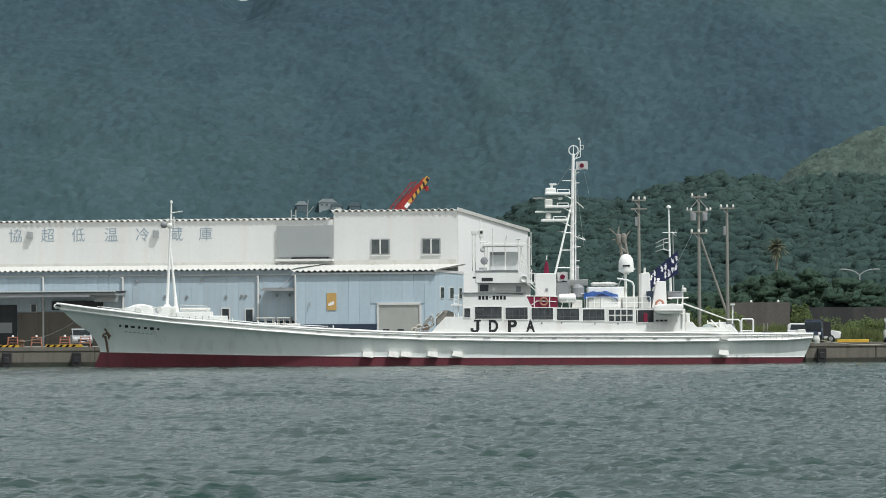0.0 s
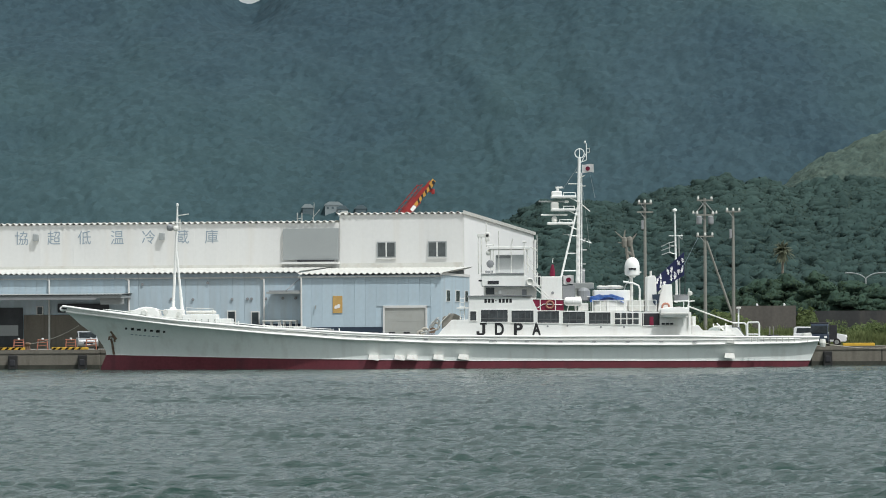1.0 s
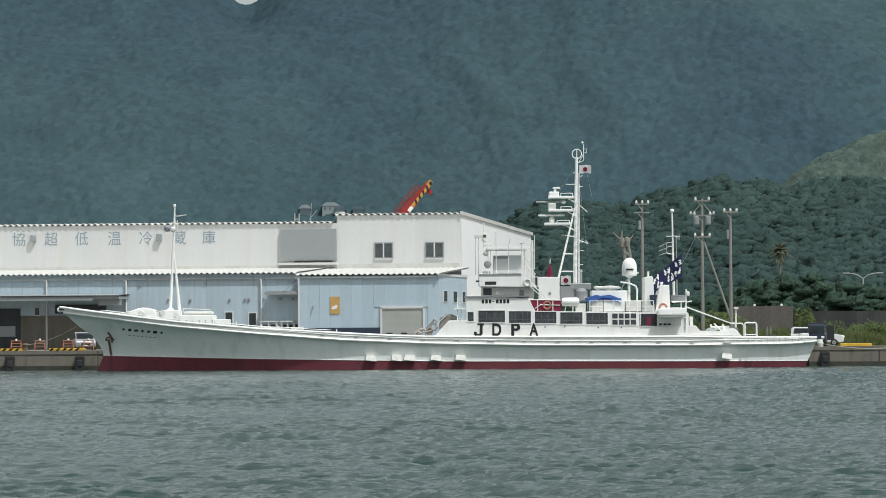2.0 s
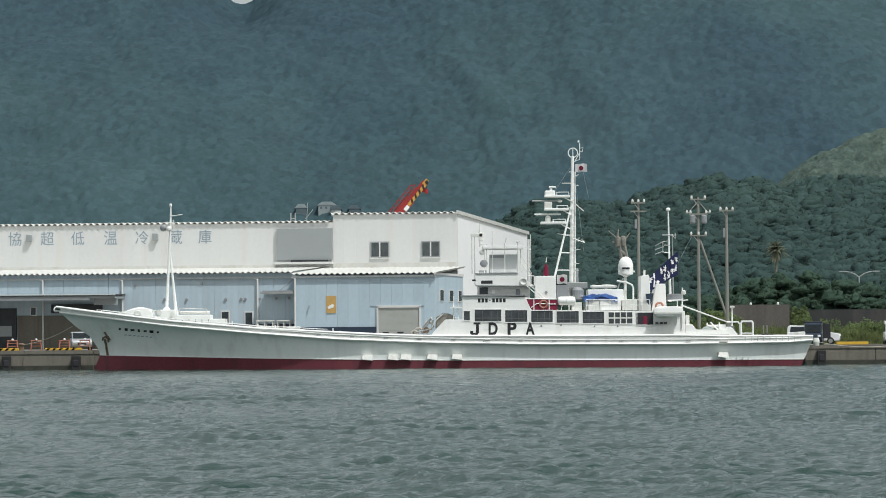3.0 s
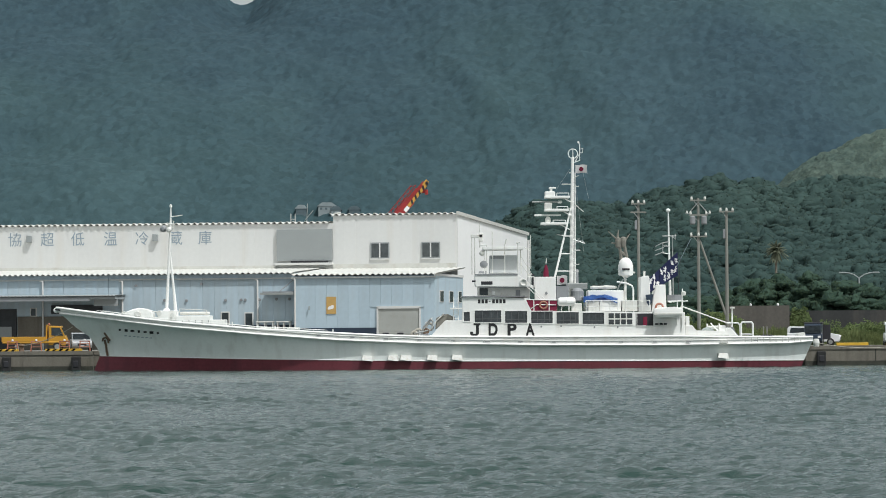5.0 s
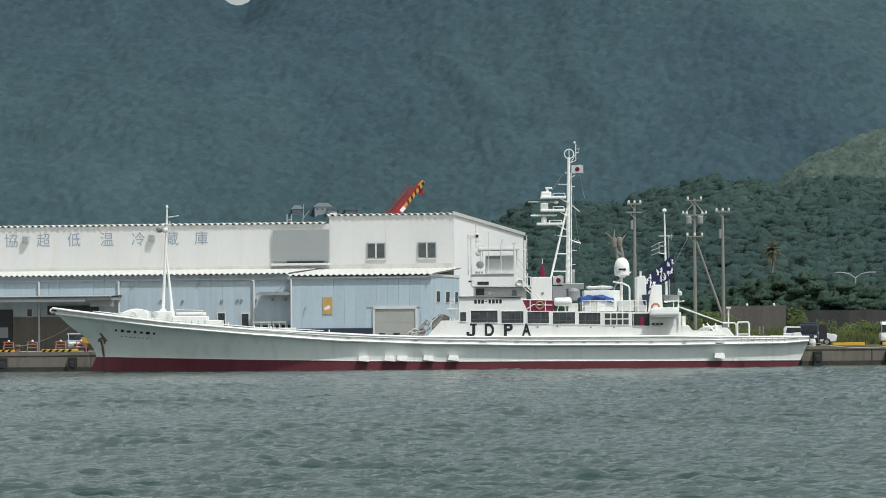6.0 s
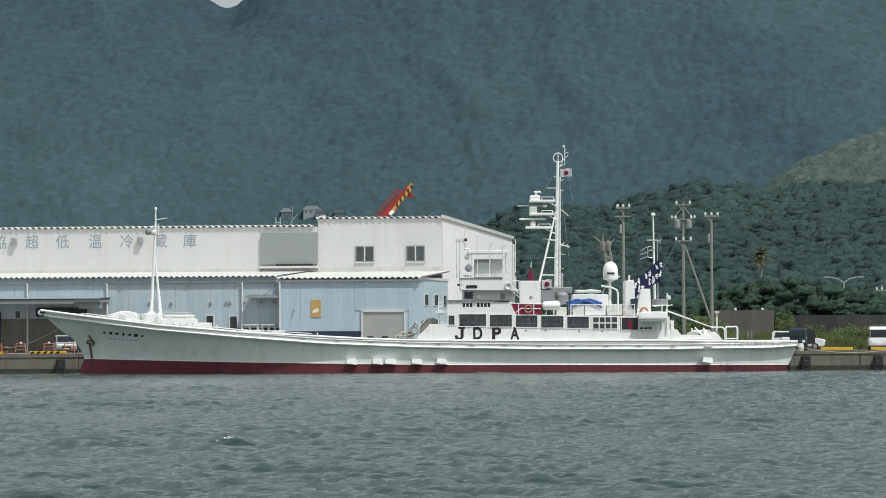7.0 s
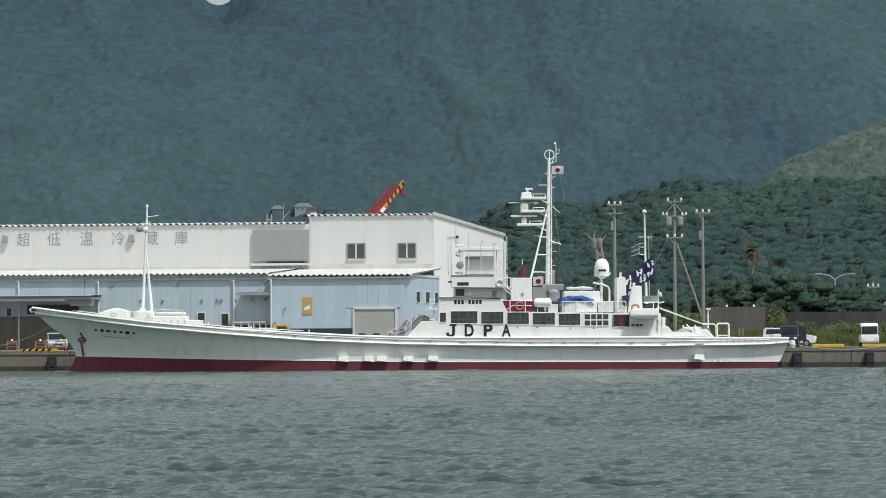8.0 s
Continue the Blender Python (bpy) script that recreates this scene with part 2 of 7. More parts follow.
    l.new(b2.outputs[0], b.inputs["Normal"])
    return m


# Mountain, hill and knoll: distance haze is put into their base colours.
M_MOUNT = forest_mat("haze_blue_mountain_forest", (0.026, 0.048, 0.063), (0.045, 0.077, 0.090), 0.36, (0.003, 0.006, -0.003), 0.3, 0.6, 0.11)
M_HILL = forest_mat("bamboo_hill_forest", (0.040, 0.068, 0.064), (0.098, 0.128, 0.102), 0.7, relief=1.2, along=0.4)
M_KNOLL = forest_mat("dark_wooded_knoll", (0.026, 0.047, 0.046), (0.042, 0.070, 0.061), 0.45, relief=0.4, patchy=0.16, crown_wise=True)
M_KNOLL2 = forest_mat("green_tree_belt", (0.026, 0.049, 0.039), (0.046, 0.076, 0.051), 1.6, relief=0.3, crown_wise=True)


def water_mat():
    m = bpy.data.materials.new("harbour_water")
    m.use_nodes = True
    n, l = m.node_tree.nodes, m.node_tree.links
    b = n["Principled BSDF"]
    b.inputs["Base Color"].default_value = (0.016, 0.042, 0.034, 1)
    b.inputs["Roughness"].default_value, b.inputs["IOR"].default_value = 0.12, 1.33
    co, mp = n.new("ShaderNodeTexCoord"), n.new("ShaderNodeMapping")
    mp.inputs["Scale"].default_value = (1.0, 1.3, 1)
    no, n2 = n.new("ShaderNodeTexNoise"), n.new("ShaderNodeTexNoise")
    no.inputs["Scale"].default_value, no.inputs["Detail"].default_value = 3.0, 6
    n2.inputs["Scale"].default_value, n2.inputs["Detail"].default_value = 0.05, 3
    l.new(co.outputs["Object"], mp.inputs["Vector"])
    l.new(mp.outputs[0], no.inputs["Vector"])
    l.new(co.outputs["Object"], n2.inputs["Vector"])
    r = n.new("ShaderNodeMapRange")
    r.inputs["To Min"].default_value, r.inputs["To Max"].default_value = 0.04, 0.14
    l.new(n2.outputs["Fac"], r.inputs["Value"])
    l.new(r.outputs[0], b.inputs["Roughness"])
    bp = n.new("ShaderNodeBump")
    bp.inputs["Strength"].default_value, bp.inputs["Distance"].default_value = 1.0, 0.08
    l.new(no.outputs["Fac"], bp.inputs["Height"])
    l.new(bp.outputs[0], b.inputs["Normal"])
    return m


M_WATER = water_mat()

# ---- mesh helpers ----


def box(bm, x0, x1, y0, y1, z0, z1, bevel=0.0):
    vs = [bm.verts.new((x, y, z)) for x in (x0, x1) for y in (y0, y1) for z in (z0, z1)]
    fs = [bm.faces.new([vs[i] for i in q]) for q in ((0, 1, 3, 2), (4, 6, 7, 5), (0, 4, 5, 1), (2, 3, 7, 6), (0, 2, 6, 4), (1, 5, 7, 3))]
    if bevel:
        es = {e for f in fs for e in f.edges}
        bmesh.ops.bevel(bm, geom=list(es), offset=bevel, segments=2, affect="EDGES", profile=0.5)
    return bm


def prism(bm, pts, y0, y1, bevel=0.0):
    """An outline in x and z, drawn from y0 to y1."""
    a = [bm.verts.new((x, y0, z)) for x, z in pts]
    b = [bm.verts.new((x, y1, z)) for x, z in pts]
    k = len(pts)
    fs = [bm.faces.new(a), bm.faces.new(b[::-1])]
    fs += [bm.faces.new((a[i], b[i], b[(i + 1) % k], a[(i + 1) % k])) for i in range(k)]
    if bevel:
        bmesh.ops.bevel(bm, geom=list({e for f in fs for e in f.edges}), offset=bevel, segments=2, affect="EDGES", profile=0.5)
    bmesh.ops.recalc_face_normals(bm, faces=bm.faces)
    return bm


def tube(bm, p, q, r, r2=None, n=8):
    p, q = Vector(p), Vector(q)
    d = (q - p)
    rot = d.to_track_quat("Z", "Y").to_matrix()
    r2 = r if r2 is None else r2
    rings = []
    for c, rr in ((p, r), (q, r2)):
        rings.append([bm.verts.new(c + rot @ Vector((rr * math.cos(2 * math.pi * i / n), rr * math.sin(2 * math.pi * i / n), 0))) for i in range(n)])
    for i in range(n):
        bm.faces.new((rings[0][i], rings[0][(i + 1) % n], rings[1][(i + 1) % n], rings[1][i]))
    bm.faces.new(rings[0][::-1])
    bm.faces.new(rings[1])
    return bm


def path(bm, pts, r, n=8):
    """A bent pipe through the points, in one piece."""
    pts = [Vector(p) for p in pts]
    rings = []
    for i, p in enumerate(pts):
        d = (pts[min(i + 1, len(pts) - 1)] - p).normalized() + (p - pts[max(i - 1, 0)]).normalized()
        rot = d.to_track_quat("Z", "Y").to_matrix()
        rings.append([bm.verts.new(p + rot @ Vector((r * math.cos(2 * math.pi * k / n), r * math.sin(2 * math.pi * k / n), 0))) for k in range(n)])
    for g, h in zip(rings, rings[1:]):
        gap = min(range(n), key=lambda s: sum((g[k].co - h[(k + s) % n].co).length for k in range(n)))
        for k in range(n):
            bm.faces.new((g[k], g[(k + 1) % n], h[(k + 1 + gap) % n], h[(k + gap) % n]))
    bm.faces.new(rings[0][::-1])
    bm.faces.new(rings[-1])
    bmesh.ops.recalc_face_normals(bm, faces=bm.faces)
    return bm


def lathe(bm, prof, centre, n=20, axis="z"):
    """Radius and height pairs turned about an upright (or lying, along x or y) axis."""
    c = Vector(centre)
    rings = []
    for r, h in prof:
        ring = []
        for i in range(n):
            a, b = r * math.cos(2 * math.pi * i / n), r * math.sin(2 * math.pi * i / n)
            ring.append(bm.verts.new(c + Vector({"z": (a, b, h), "x": (h, a, b), "y": (b, h, a)}[axis])))
        rings.append(ring)
    for g, h in zip(rings, rings[1:]):
        for i in range(n):
            bm.faces.new((g[i], g[(i + 1) % n], h[(i + 1) % n], h[i]))
    bm.faces.new(rings[0][::-1])
    bm.faces.new(rings[-1])
    bmesh.ops.recalc_face_normals(bm, faces=bm.faces)
    return bm


def torus(bm, centre, R, r, n=20, k=8, axis="y"):
    c = Vector(centre)
    vs = []
    for i in range(n):
        a = 2 * math.pi * i / n
        ring = []
        for j in range(k):
            b = 2 * math.pi * j / k
            u, v, w = (R + r * math.cos(b)) * math.cos(a), (R + r * math.cos(b)) * math.sin(a), r * math.sin(b)
            ring.append(bm.verts.new(c + Vector({"y": (u, w, v), "z": (u, v, w), "x": (w, u, v)}[axis])))
        vs.append(ring)
    for i in range(n):
        for j in range(k):
            bm.faces.new((vs[i][j], vs[(i + 1) % n][j], vs[(i + 1) % n][(j + 1) % k], vs[i][(j + 1) % k]))
    bmesh.ops.recalc_face_normals(bm, faces=bm.faces)
    return bm


def link(name, bm, material, smooth=False):
    me = bpy.data.meshes.new(name)
    bm.to_mesh(me)
    bm.free()
    me.materials.append(material)
    if smooth:
        me.shade_smooth()
        me.set_sharp_from_angle(angle=radians(40))
    return new(name, me)


def part(name, bm, material, parent, label="", smooth=False):
    """Links a bmesh as one mesh object under a thing or under a part, given in the thing's space."""
    ob = link(name, bm, material, smooth)
    ob.parent = parent
    return tagged(ob, label)


def B(*a, **k):
    return box(bmesh.new(), *a, **k)


def raw(name, verts, faces, material, smooth=False):
    me = bpy.data.meshes.new(name)
    me.from_pydata(verts, [], faces)
    me.update()
    me.materials.append(material)
    if smooth:
        me.shade_smooth()
    return new(name, me)


def lettering(name, text, size, material, parent, m, depth=0.01, label="", width=None, bold=0.0):
    """Painted writing in the built-in typeface, as a thin mesh; size is the height of a capital, width that of the whole."""
    cu = bpy.data.curves.new(name, "FONT")
    cu.body, cu.align_x, cu.extrude, cu.offset = text, "LEFT", depth, bold
    tmp = bpy.data.objects.new(name, cu)
    scene.collection.objects.link(tmp)
    me = bpy.data.meshes.new_from_object(tmp.evaluated_get(bpy.context.evaluated_depsgraph_get()))
    bpy.data.objects.remove(tmp)
    co = np.array([v.co for v in me.vertices])
    lo, hi = co.min(0), co.max(0)
    k = size / (hi[1] - lo[1])
    kx = k if width is None else width / (hi[0] - lo[0])
    for v in me.vertices:
        v.co = ((v.co.x - lo[0]) * kx, (v.co.y - lo[1]) * k, v.co.z)
    me.materials.clear()
    me.materials.append(material)
    ob = new(name, me)
    ob.parent = parent
    ob.matrix_basis = m
    return tagged(ob, label)


# ---- water, land and distance ----


def waves(X, Y, seed, spread, amp):
    """Choppy harbour surface from short crested wave trains."""
    rng = np.random.RandomState(seed)
    Zs = np.zeros_like(X)
    far = np.clip((Y + 300) / 70.0, 1, 10)
    for i in range(40):
        lam = 0.42 * 1.085 ** i
        ang = radians(spread) + rng.normal(0, 0.5)
        k = 2 * math.pi / lam
        bend = 0.5 * np.sin(0.9 * X / lam ** 0.6 + i) + 0.5 * np.sin(0.7 * Y / lam ** 0.6 + 2 * i)
        ph = k * (X * math.cos(ang) + Y * math.sin(ang)) + rng.uniform(0, 6.28) + bend
        a = amp * lam ** 0.8 / (1 + (lam / 2.6) ** 2)
        Zs += a * np.clip(lam / (0.18 * far), 0, 1) * (0.9 - 1.8 * np.abs(np.sin(ph / 2)) ** 1.15 if i % 2 == 0 else np.sin(ph))
    gust = 0.8 + 0.4 * np.sin(X * 0.21 + 1.3 * np.sin(Y * 0.09 + seed)) * np.sin(Y * 0.12 + seed + X * 0.05)
    # calmer in the lee of the quay
    return Zs * gust * np.clip((25 - Y) / 110, 0.5, 1)


def water_sheet(name, seed, spread, amp, label):
    """A sheet of waves, finer towards the viewer's quay."""
    D = 48 * np.exp(np.linspace(0, math.log(316 / 48), 720))
    U = np.linspace(-1, 1, 360)
    X = U[None, :] * (0.122 * D[:, None] + 7)
    Y = np.repeat(D[:, None] - 300, len(U), 1)
    ny, nx = X.shape
    Zs = waves(X, Y, seed, spread, amp)
    edge = np.clip(np.minimum((1 - np.abs(U))[None, :] * 12, np.minimum(D - 48, 316 - D)[:, None] / 4), 0, 1)
    Zs = Zs * edge - 0.05 * (1 - edge)
    me = bpy.data.meshes.new(name)
    idx = np.arange(nx * ny).reshape(ny, nx)
    q = np.stack([idx[:-1, :-1], idx[:-1, 1:], idx[1:, 1:], idx[1:, :-1]], -1).reshape(-1, 4)
    me.vertices.add(nx * ny)
    me.vertices.foreach_set("co", np.stack([X, Y, Zs], -1).astype(np.float32).ravel())
    me.loops.add(q.size)
    me.loops.foreach_set("vertex_index", q.ravel().astype(np.int32))
    me.polygons.add(len(q))
    me.polygons.foreach_set("loop_start", np.arange(0, q.size, 4, dtype=np.int32))
    me.update()
    me.shade_smooth()
    me.materials.append(M_WATER)
    return tagged(new(name, me), label, "water", kind="structure")


water = water_sheet("water", 3, 228, 0.0175, "choppy grey-green harbour water ruffled by wind")
chop = water_sheet("water_chop", 8, 262, 0.0175, "small wind waves on the harbour water")


def breaking_crest():
    """A little hump of water with a broken foam cap."""
    c = tagged(new("wave_crest"), "small breaking wave with a pale foam cap", "wave")
    bm = bmesh.new()
    rng = random.Random(4)
    n, k = 26, 10
    g = []
    for i in range(n + 1):
        u = i / n * 2 - 1
        row = []
        for j in range(k + 1):
            v = j / k * 2 - 1
            z = 0.2 * math.exp(-(u * 2.2 + 0.4 * math.sin(v * 3)) ** 2) * (1 - v * v) + rng.uniform(-0.012, 0.012)
            row.append(bm.verts.new((u * 1.1, v * 0.5, z - 0.03)))
        g.append(row)
    for i in range(n):
        for j in range(k):
            bm.faces.new((g[i][j], g[i + 1][j], g[i + 1][j + 1], g[i][j + 1]))
    part("hump", bm, M_WATER, c, smooth=True)
    bm = bmesh.new()
    for _ in range(22):
        x, y = rng.gauss(0, 0.13), rng.gauss(0, 0.06)
        bmesh.ops.create_icosphere(bm, subdivisions=1, radius=rng.uniform(0.01, 0.026), matrix=Matrix.Translation((x, y - 0.1, 0.14 * math.exp(-(x * 2.5) ** 2) + rng.uniform(-0.02, 0.03))))
    tagged(part("foam", bm, M_CLOTH, c, "white foam"), kind="stuff")
    return c


crest = breaking_crest()
# the calm harbour beyond, out to the far shore behind the viewer
sea = raw("water_outer", [(-2500, -2500, -0.45), (2500, -2500, -0.45), (2500, 12.5, -0.45), (-2500, 12.5, -0.45)], [(0, 1, 2, 3)], M_WATER)
tagged(sea, "open grey-green harbour water", "water", kind="structure")


def fbm(x, y, octaves, seed):
    v, a, f = 0.0, 1.0, 1.0
    for o in range(octaves):
        v += a * noise.noise((x * f + seed, y * f - seed, seed * 0.7))
        a, f = a * 0.5, f * 2.03
    return v


def ridge(name, x0, x1, y0, y1, step, crest, material, label, rough, crown, seed, profile, cell=7.0, dip=None, spur=0.0, long=1.0):
    """A wooded slope rising from y0 to its crest line at y1, and falling behind it. Gives the slope's height at x and y."""
    cx, cz = [p[0] for p in crest], [p[1] for p in crest]

    def height(x, y):
        t = (y - y0) / (y1 - y0)
        up = t ** profile if t <= 1 else max(0.0, 1 - (t - 1) * 2)
        fade = min(1.0, 4 * t) * (0.25 + 0.75 * min(1, abs(1 - t) * 5))
        if dip:
            k = min(1.0, max(0.0, (t - 0.72) / 0.28))
            up -= dip[1] / cz[0] * math.exp(-((x - dip[0]) / dip[2]) ** 2) * k * k * (3 - 2 * k)
        z = 1.5 + float(np.interp(x, cx, cz)) * up + rough * fade * fbm(x / 190, y / 190, 4, seed) * min(1, t * 3)
        if spur:
            # spurs and gullies run down the slope aslant
            w = 0.7 * fbm(x / 150, y / 200, 3, seed + 3)
            for wide, much in ((95.0, 1.0), (41.0, 0.45)):
                u = (x + 0.30 * (y - y0)) / wide + w * (1 + 40 / wide)
                z += spur * much * min(1, t * 3) * min(1, abs(1 - t) * 6) * 0.5 * (math.cos(2 * math.pi * u) + 0.25 * math.cos(4 * math.pi * u + 1))
        return z

    nx, ny = int((x1 - x0) / step) + 1, int((y1 - y0) * 1.25 / step) + 1
    xs = np.linspace(x0, x1, nx)
    rng = np.random.RandomState(seed)
    vs = []
    for j in range(ny):
        y = y0 + j * step
        for x in xs:
            d1 = noise.voronoi((x / cell, y / cell / long, seed))[0][0]
            d2 = noise.voronoi((x / cell * 2.1, y / cell / long * 2.1, seed + 9))[0][0]
            vs.append((x, y, height(x, y) + crown * (1 - 1.3 * d1 * d1 - 0.5 * d2 * d2 + rng.uniform(-0.04, 0.04))))
    fs = [(j * nx + i, j * nx + i + 1, (j + 1) * nx + i + 1, (j + 1) * nx + i) for j in range(ny - 1) for i in range(nx - 1)]
    tagged(raw(name, vs, fs, material, True), label, "mountain", kind="structure")
    return height


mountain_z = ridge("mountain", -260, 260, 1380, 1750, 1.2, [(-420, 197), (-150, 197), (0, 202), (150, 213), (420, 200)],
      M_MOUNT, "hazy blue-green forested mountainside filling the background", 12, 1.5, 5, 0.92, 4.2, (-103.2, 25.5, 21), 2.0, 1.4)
hill_z = ridge("hill", 50, 260, 640, 830, 1.2, [(50, 5), (89, 34), (103, 46), (119, 53), (133, 58), (175, 67), (260, 77)],
      M_HILL, "pale yellow-green bamboo-covered hill", 6, 2.8, 9, 0.8, 4.2)
KNOLL = [(-20, 6), (0, 11), (10, 20), (21, 27), (30, 26), (38, 25.5), (48, 29), (59, 31), (68, 30), (74, 28.5), (80, 30.5), (98, 31), (200, 36)]
ridge("knoll", -20, 200, 430, 545, 2.2, KNOLL, M_KNOLL, "dark green wooded knoll behind the harbour", 2.5, 1.2, 4, 0.75, 6.0)
# land behind the quay, one sheet to the horizon
ground = raw("ground", [(-2500, 13, 1.48), (2500, 13, 1.48), (2500, 4200, 1.48), (-2500, 4200, 1.48)], [(0, 1, 2, 3)], M_APRON)
tagged(ground, "grey concrete quayside paving and land", "ground", kind="structure")


# ---- quay ----
M_ALGAE = mat("wet_dark_weed", (0.045, 0.045, 0.035), 0.5, vary=0.4, scale=1.2, fine=6)
quay = tagged(new("quay"), "weathered concrete harbour quay with dark rubber fenders", "quay", kind="structure")


def quay_wall(x0, x1, y0, name):
    n = max(2, int((x1 - x0) / 2.4))
    bm = bmesh.new()
    box(bm, x0, x1, y0, 15, -1.5, 1.5)
    box(bm, x0, x1, y0 - 0.06, y0 + 0.3, 1.22, 1.52)
    q = part(name, bm, M_CONC, quay, "weathered grey-brown concrete")
    part("tide_band", B(x0, x1, y0 - 0.012, y0 + 0.05, -0.6, 0.32), M_ALGAE, q, "dark wet weed band at the waterline")
    for i in range(1, int((x1 - x0) / 5.5)):
        x = x0 + i * 5.5
        part("joint", B(x - 0.05, x + 0.05, y0 - 0.006, y0 + 0.05, 0.3, 1.21), M_ALGAE, q)
    return q


quay_wall(-120, -27.5, 11.0, "quay_block")
quay_wall(-27.5 + 0.02, 28.43, 11.4, "quay_block")
quay_wall(28.43 + 0.02, 120, 10.8, "quay_block")

# ---- warehouse ----
TH = radians(10)
HOUSE = Matrix.Translation((-0.66, 30.0, 0)) @ Matrix.Rotation(-TH, 4, "Z")
# in the building's own space x runs along the front (the near end is 0), y inwards, z up
store = tagged(new("warehouse"), "long white and pale blue sheet-clad cold store on the quay", "warehouse")
store.matrix_basis = HOUSE
FAR = -62.0


def corrugated(x0, x1, y0, z0, y1, z1, pitch=0.48, amp=0.065, thick=0.04):
    """A corrugated sheet rising from the eave (y0, z0) to (y1, z1)."""
    n = int((x1 - x0) / pitch) * 8
    bm = bmesh.new()
    lines = []
    for y, z in ((y0, z0), (y1, z1)):
        up = [bm.verts.new((x0 + (x1 - x0) * i / n, y, z + amp * math.cos(i * math.pi / 4))) for i in range(n + 1)]
        dn = [bm.verts.new((v.co.x, y, v.co.z - thick)) for v in up]
        lines.append((up, dn))
    (u0, d0), (u1, d1) = lines
    for i in range(n):
        bm.faces.new((u0[i], u0[i + 1], u1[i + 1], u1[i]))
        bm.faces.new((d0[i + 1], d0[i], d1[i], d1[i + 1]))
        bm.faces.new((d0[i], d0[i + 1], u0[i + 1], u0[i]))
    return bm


def hall(name, x0, x1, y0, top, material, label, openings=(), panel=1.0):
    """A hall with upright cladding panels on its front; openings (x0, x1, z0, z1) stay free of panels."""
    bm = bmesh.new()
    box(bm, x0, x1, y0 + 0.05, 13.98, 1.45, top)
    h = part(name, bm, material, store, label)
    n = round((x1 - x0) / panel)
    w = (x1 - x0) / n
    made = {}
    for i in range(n):
        a = x0 + i * w
        spans = [(1.7, top)]
        for ox0, ox1, oz0, oz1 in openings:
            if a + w > ox0 + 0.02 and a < ox1 - 0.02:
                spans = [(oz1, top)]
        for z0, z1 in spans:
            key = (round(w, 3), round(z0, 2), round(z1, 2))
            if key not in made:
                bm = bmesh.new()
                box(bm, 0.005, w - 0.005, y0, y0 + 0.06, z0, z1)
                box(bm, w * 0.5 - 0.012, w * 0.5 + 0.012, y0 - 0.006, y0, z0, z1)
                me = bpy.data.meshes.new("cladding_panel")
                bm.to_mesh(me)
                bm.free()
                me.materials.append(material)
                made[key] = me
            p = new("cladding_panel", made[key])
            p.parent = h
            p.location = (a, 0, 0)
    return h


M_WALLB2 = mat("pale_blue_panel_sheet", (0.435, 0.535, 0.60), 0.5, vary=0.06, scale=0.4, fine=3, stain=(0.36, 0.38, 0.38), stain_amount=0.35, streak=True, per_object=0.05)
M_WALLW2 = mat("white_panel_sheet", (0.655, 0.655, 0.64), 0.5, vary=0.04, scale=0.35, fine=3, stain=(0.55, 0.48, 0.38), stain_amount=0.2, streak=True, per_object=0.015)
SHUT = (-4.95, -1.2, 1.5, 4.92)
fh = hall("front_hall", -12.0, 0.0, 0.0, 7.55, M_WALLB2, "pale blue sheet-clad hall with a roller shutter", [SHUT], 0.9375)
mh = hall("middle_hall", -28.4, -12.01, 1.3, 7.8, M_WALLB2, "pale blue sheet-clad hall with small vents")
dh = hall("dock_hall", FAR, -28.41, 1.3, 7.8, M_WALLB2, "pale blue hall with a shaded loading dock", [(-60, -28.6, 1.5, 4.4)])
part("hall_roof", corrugated(-12.2, 0.25, -0.27, 7.68, 14.0, 8.35), M_ROOF, fh, "white corrugated lean-to roof")
part("hall_roof", corrugated(-28.3, -12.25, 0.92, 7.88, 14.0, 8.42), M_ROOF, mh)
part("hall_roof", corrugated(FAR, -28.3, 0.92, 7.88, 14.0, 8.42), M_ROOF, dh)
for x0, x1, y in ((-12.1, 0.1, -0.12), (-28.3, -12.2, 1.18), (FAR, -28.4, 1.18)):
    part("gutter", B(x0, x1, y - 0.1, y + 0.12, 7.36, 7.48), M_STEEL, store)
part("end_flashing", prism(bmesh.new(), [(0.0, 7.5), (0.06, 7.5), (0.06, 7.7), (0.0, 7.7)], -0.4, 14), M_WALLW, fh)
# roller shutter in its frame
M_SHUTTER = mat("dull_grey_shutter_paint", (0.40, 0.41, 0.385), 0.5, vary=0.07, scale=0.8, stain=(0.3, 0.27, 0.22), stain_amount=0.25)
sh = part("roller_shutter", B(SHUT[0] + 0.12, SHUT[1] - 0.12, 0.02, 0.06, 1.5, SHUT[3] - 0.12), M_SHUTTER, fh, "closed grey-cream roller shutter")
for k in range(17):
    z = 1.55 + k * 0.19
    part("slat", B(SHUT[0] + 0.12, SHUT[1] - 0.12, -0.012, 0.03, z, z + 0.178), M_SHUTTER, sh)
for x0, x1, z0, z1 in ((SHUT[0], SHUT[0] + 0.14, 1.5, 4.92), (SHUT[1] - 0.14, SHUT[1], 1.5, 4.92), (SHUT[0], SHUT[1], 4.78, 4.98)):
    part("shutter_frame", B(x0, x1, -0.1, 0.06, z0, z1), M_WALLW, fh)
for c in (-4.2, -2.95, -1.75):
    part("shutter_port", B(c - 0.27, c + 0.27, -0.05, 0.03, 2.63, 2.77, bevel=0.03), M_DARK, sh)
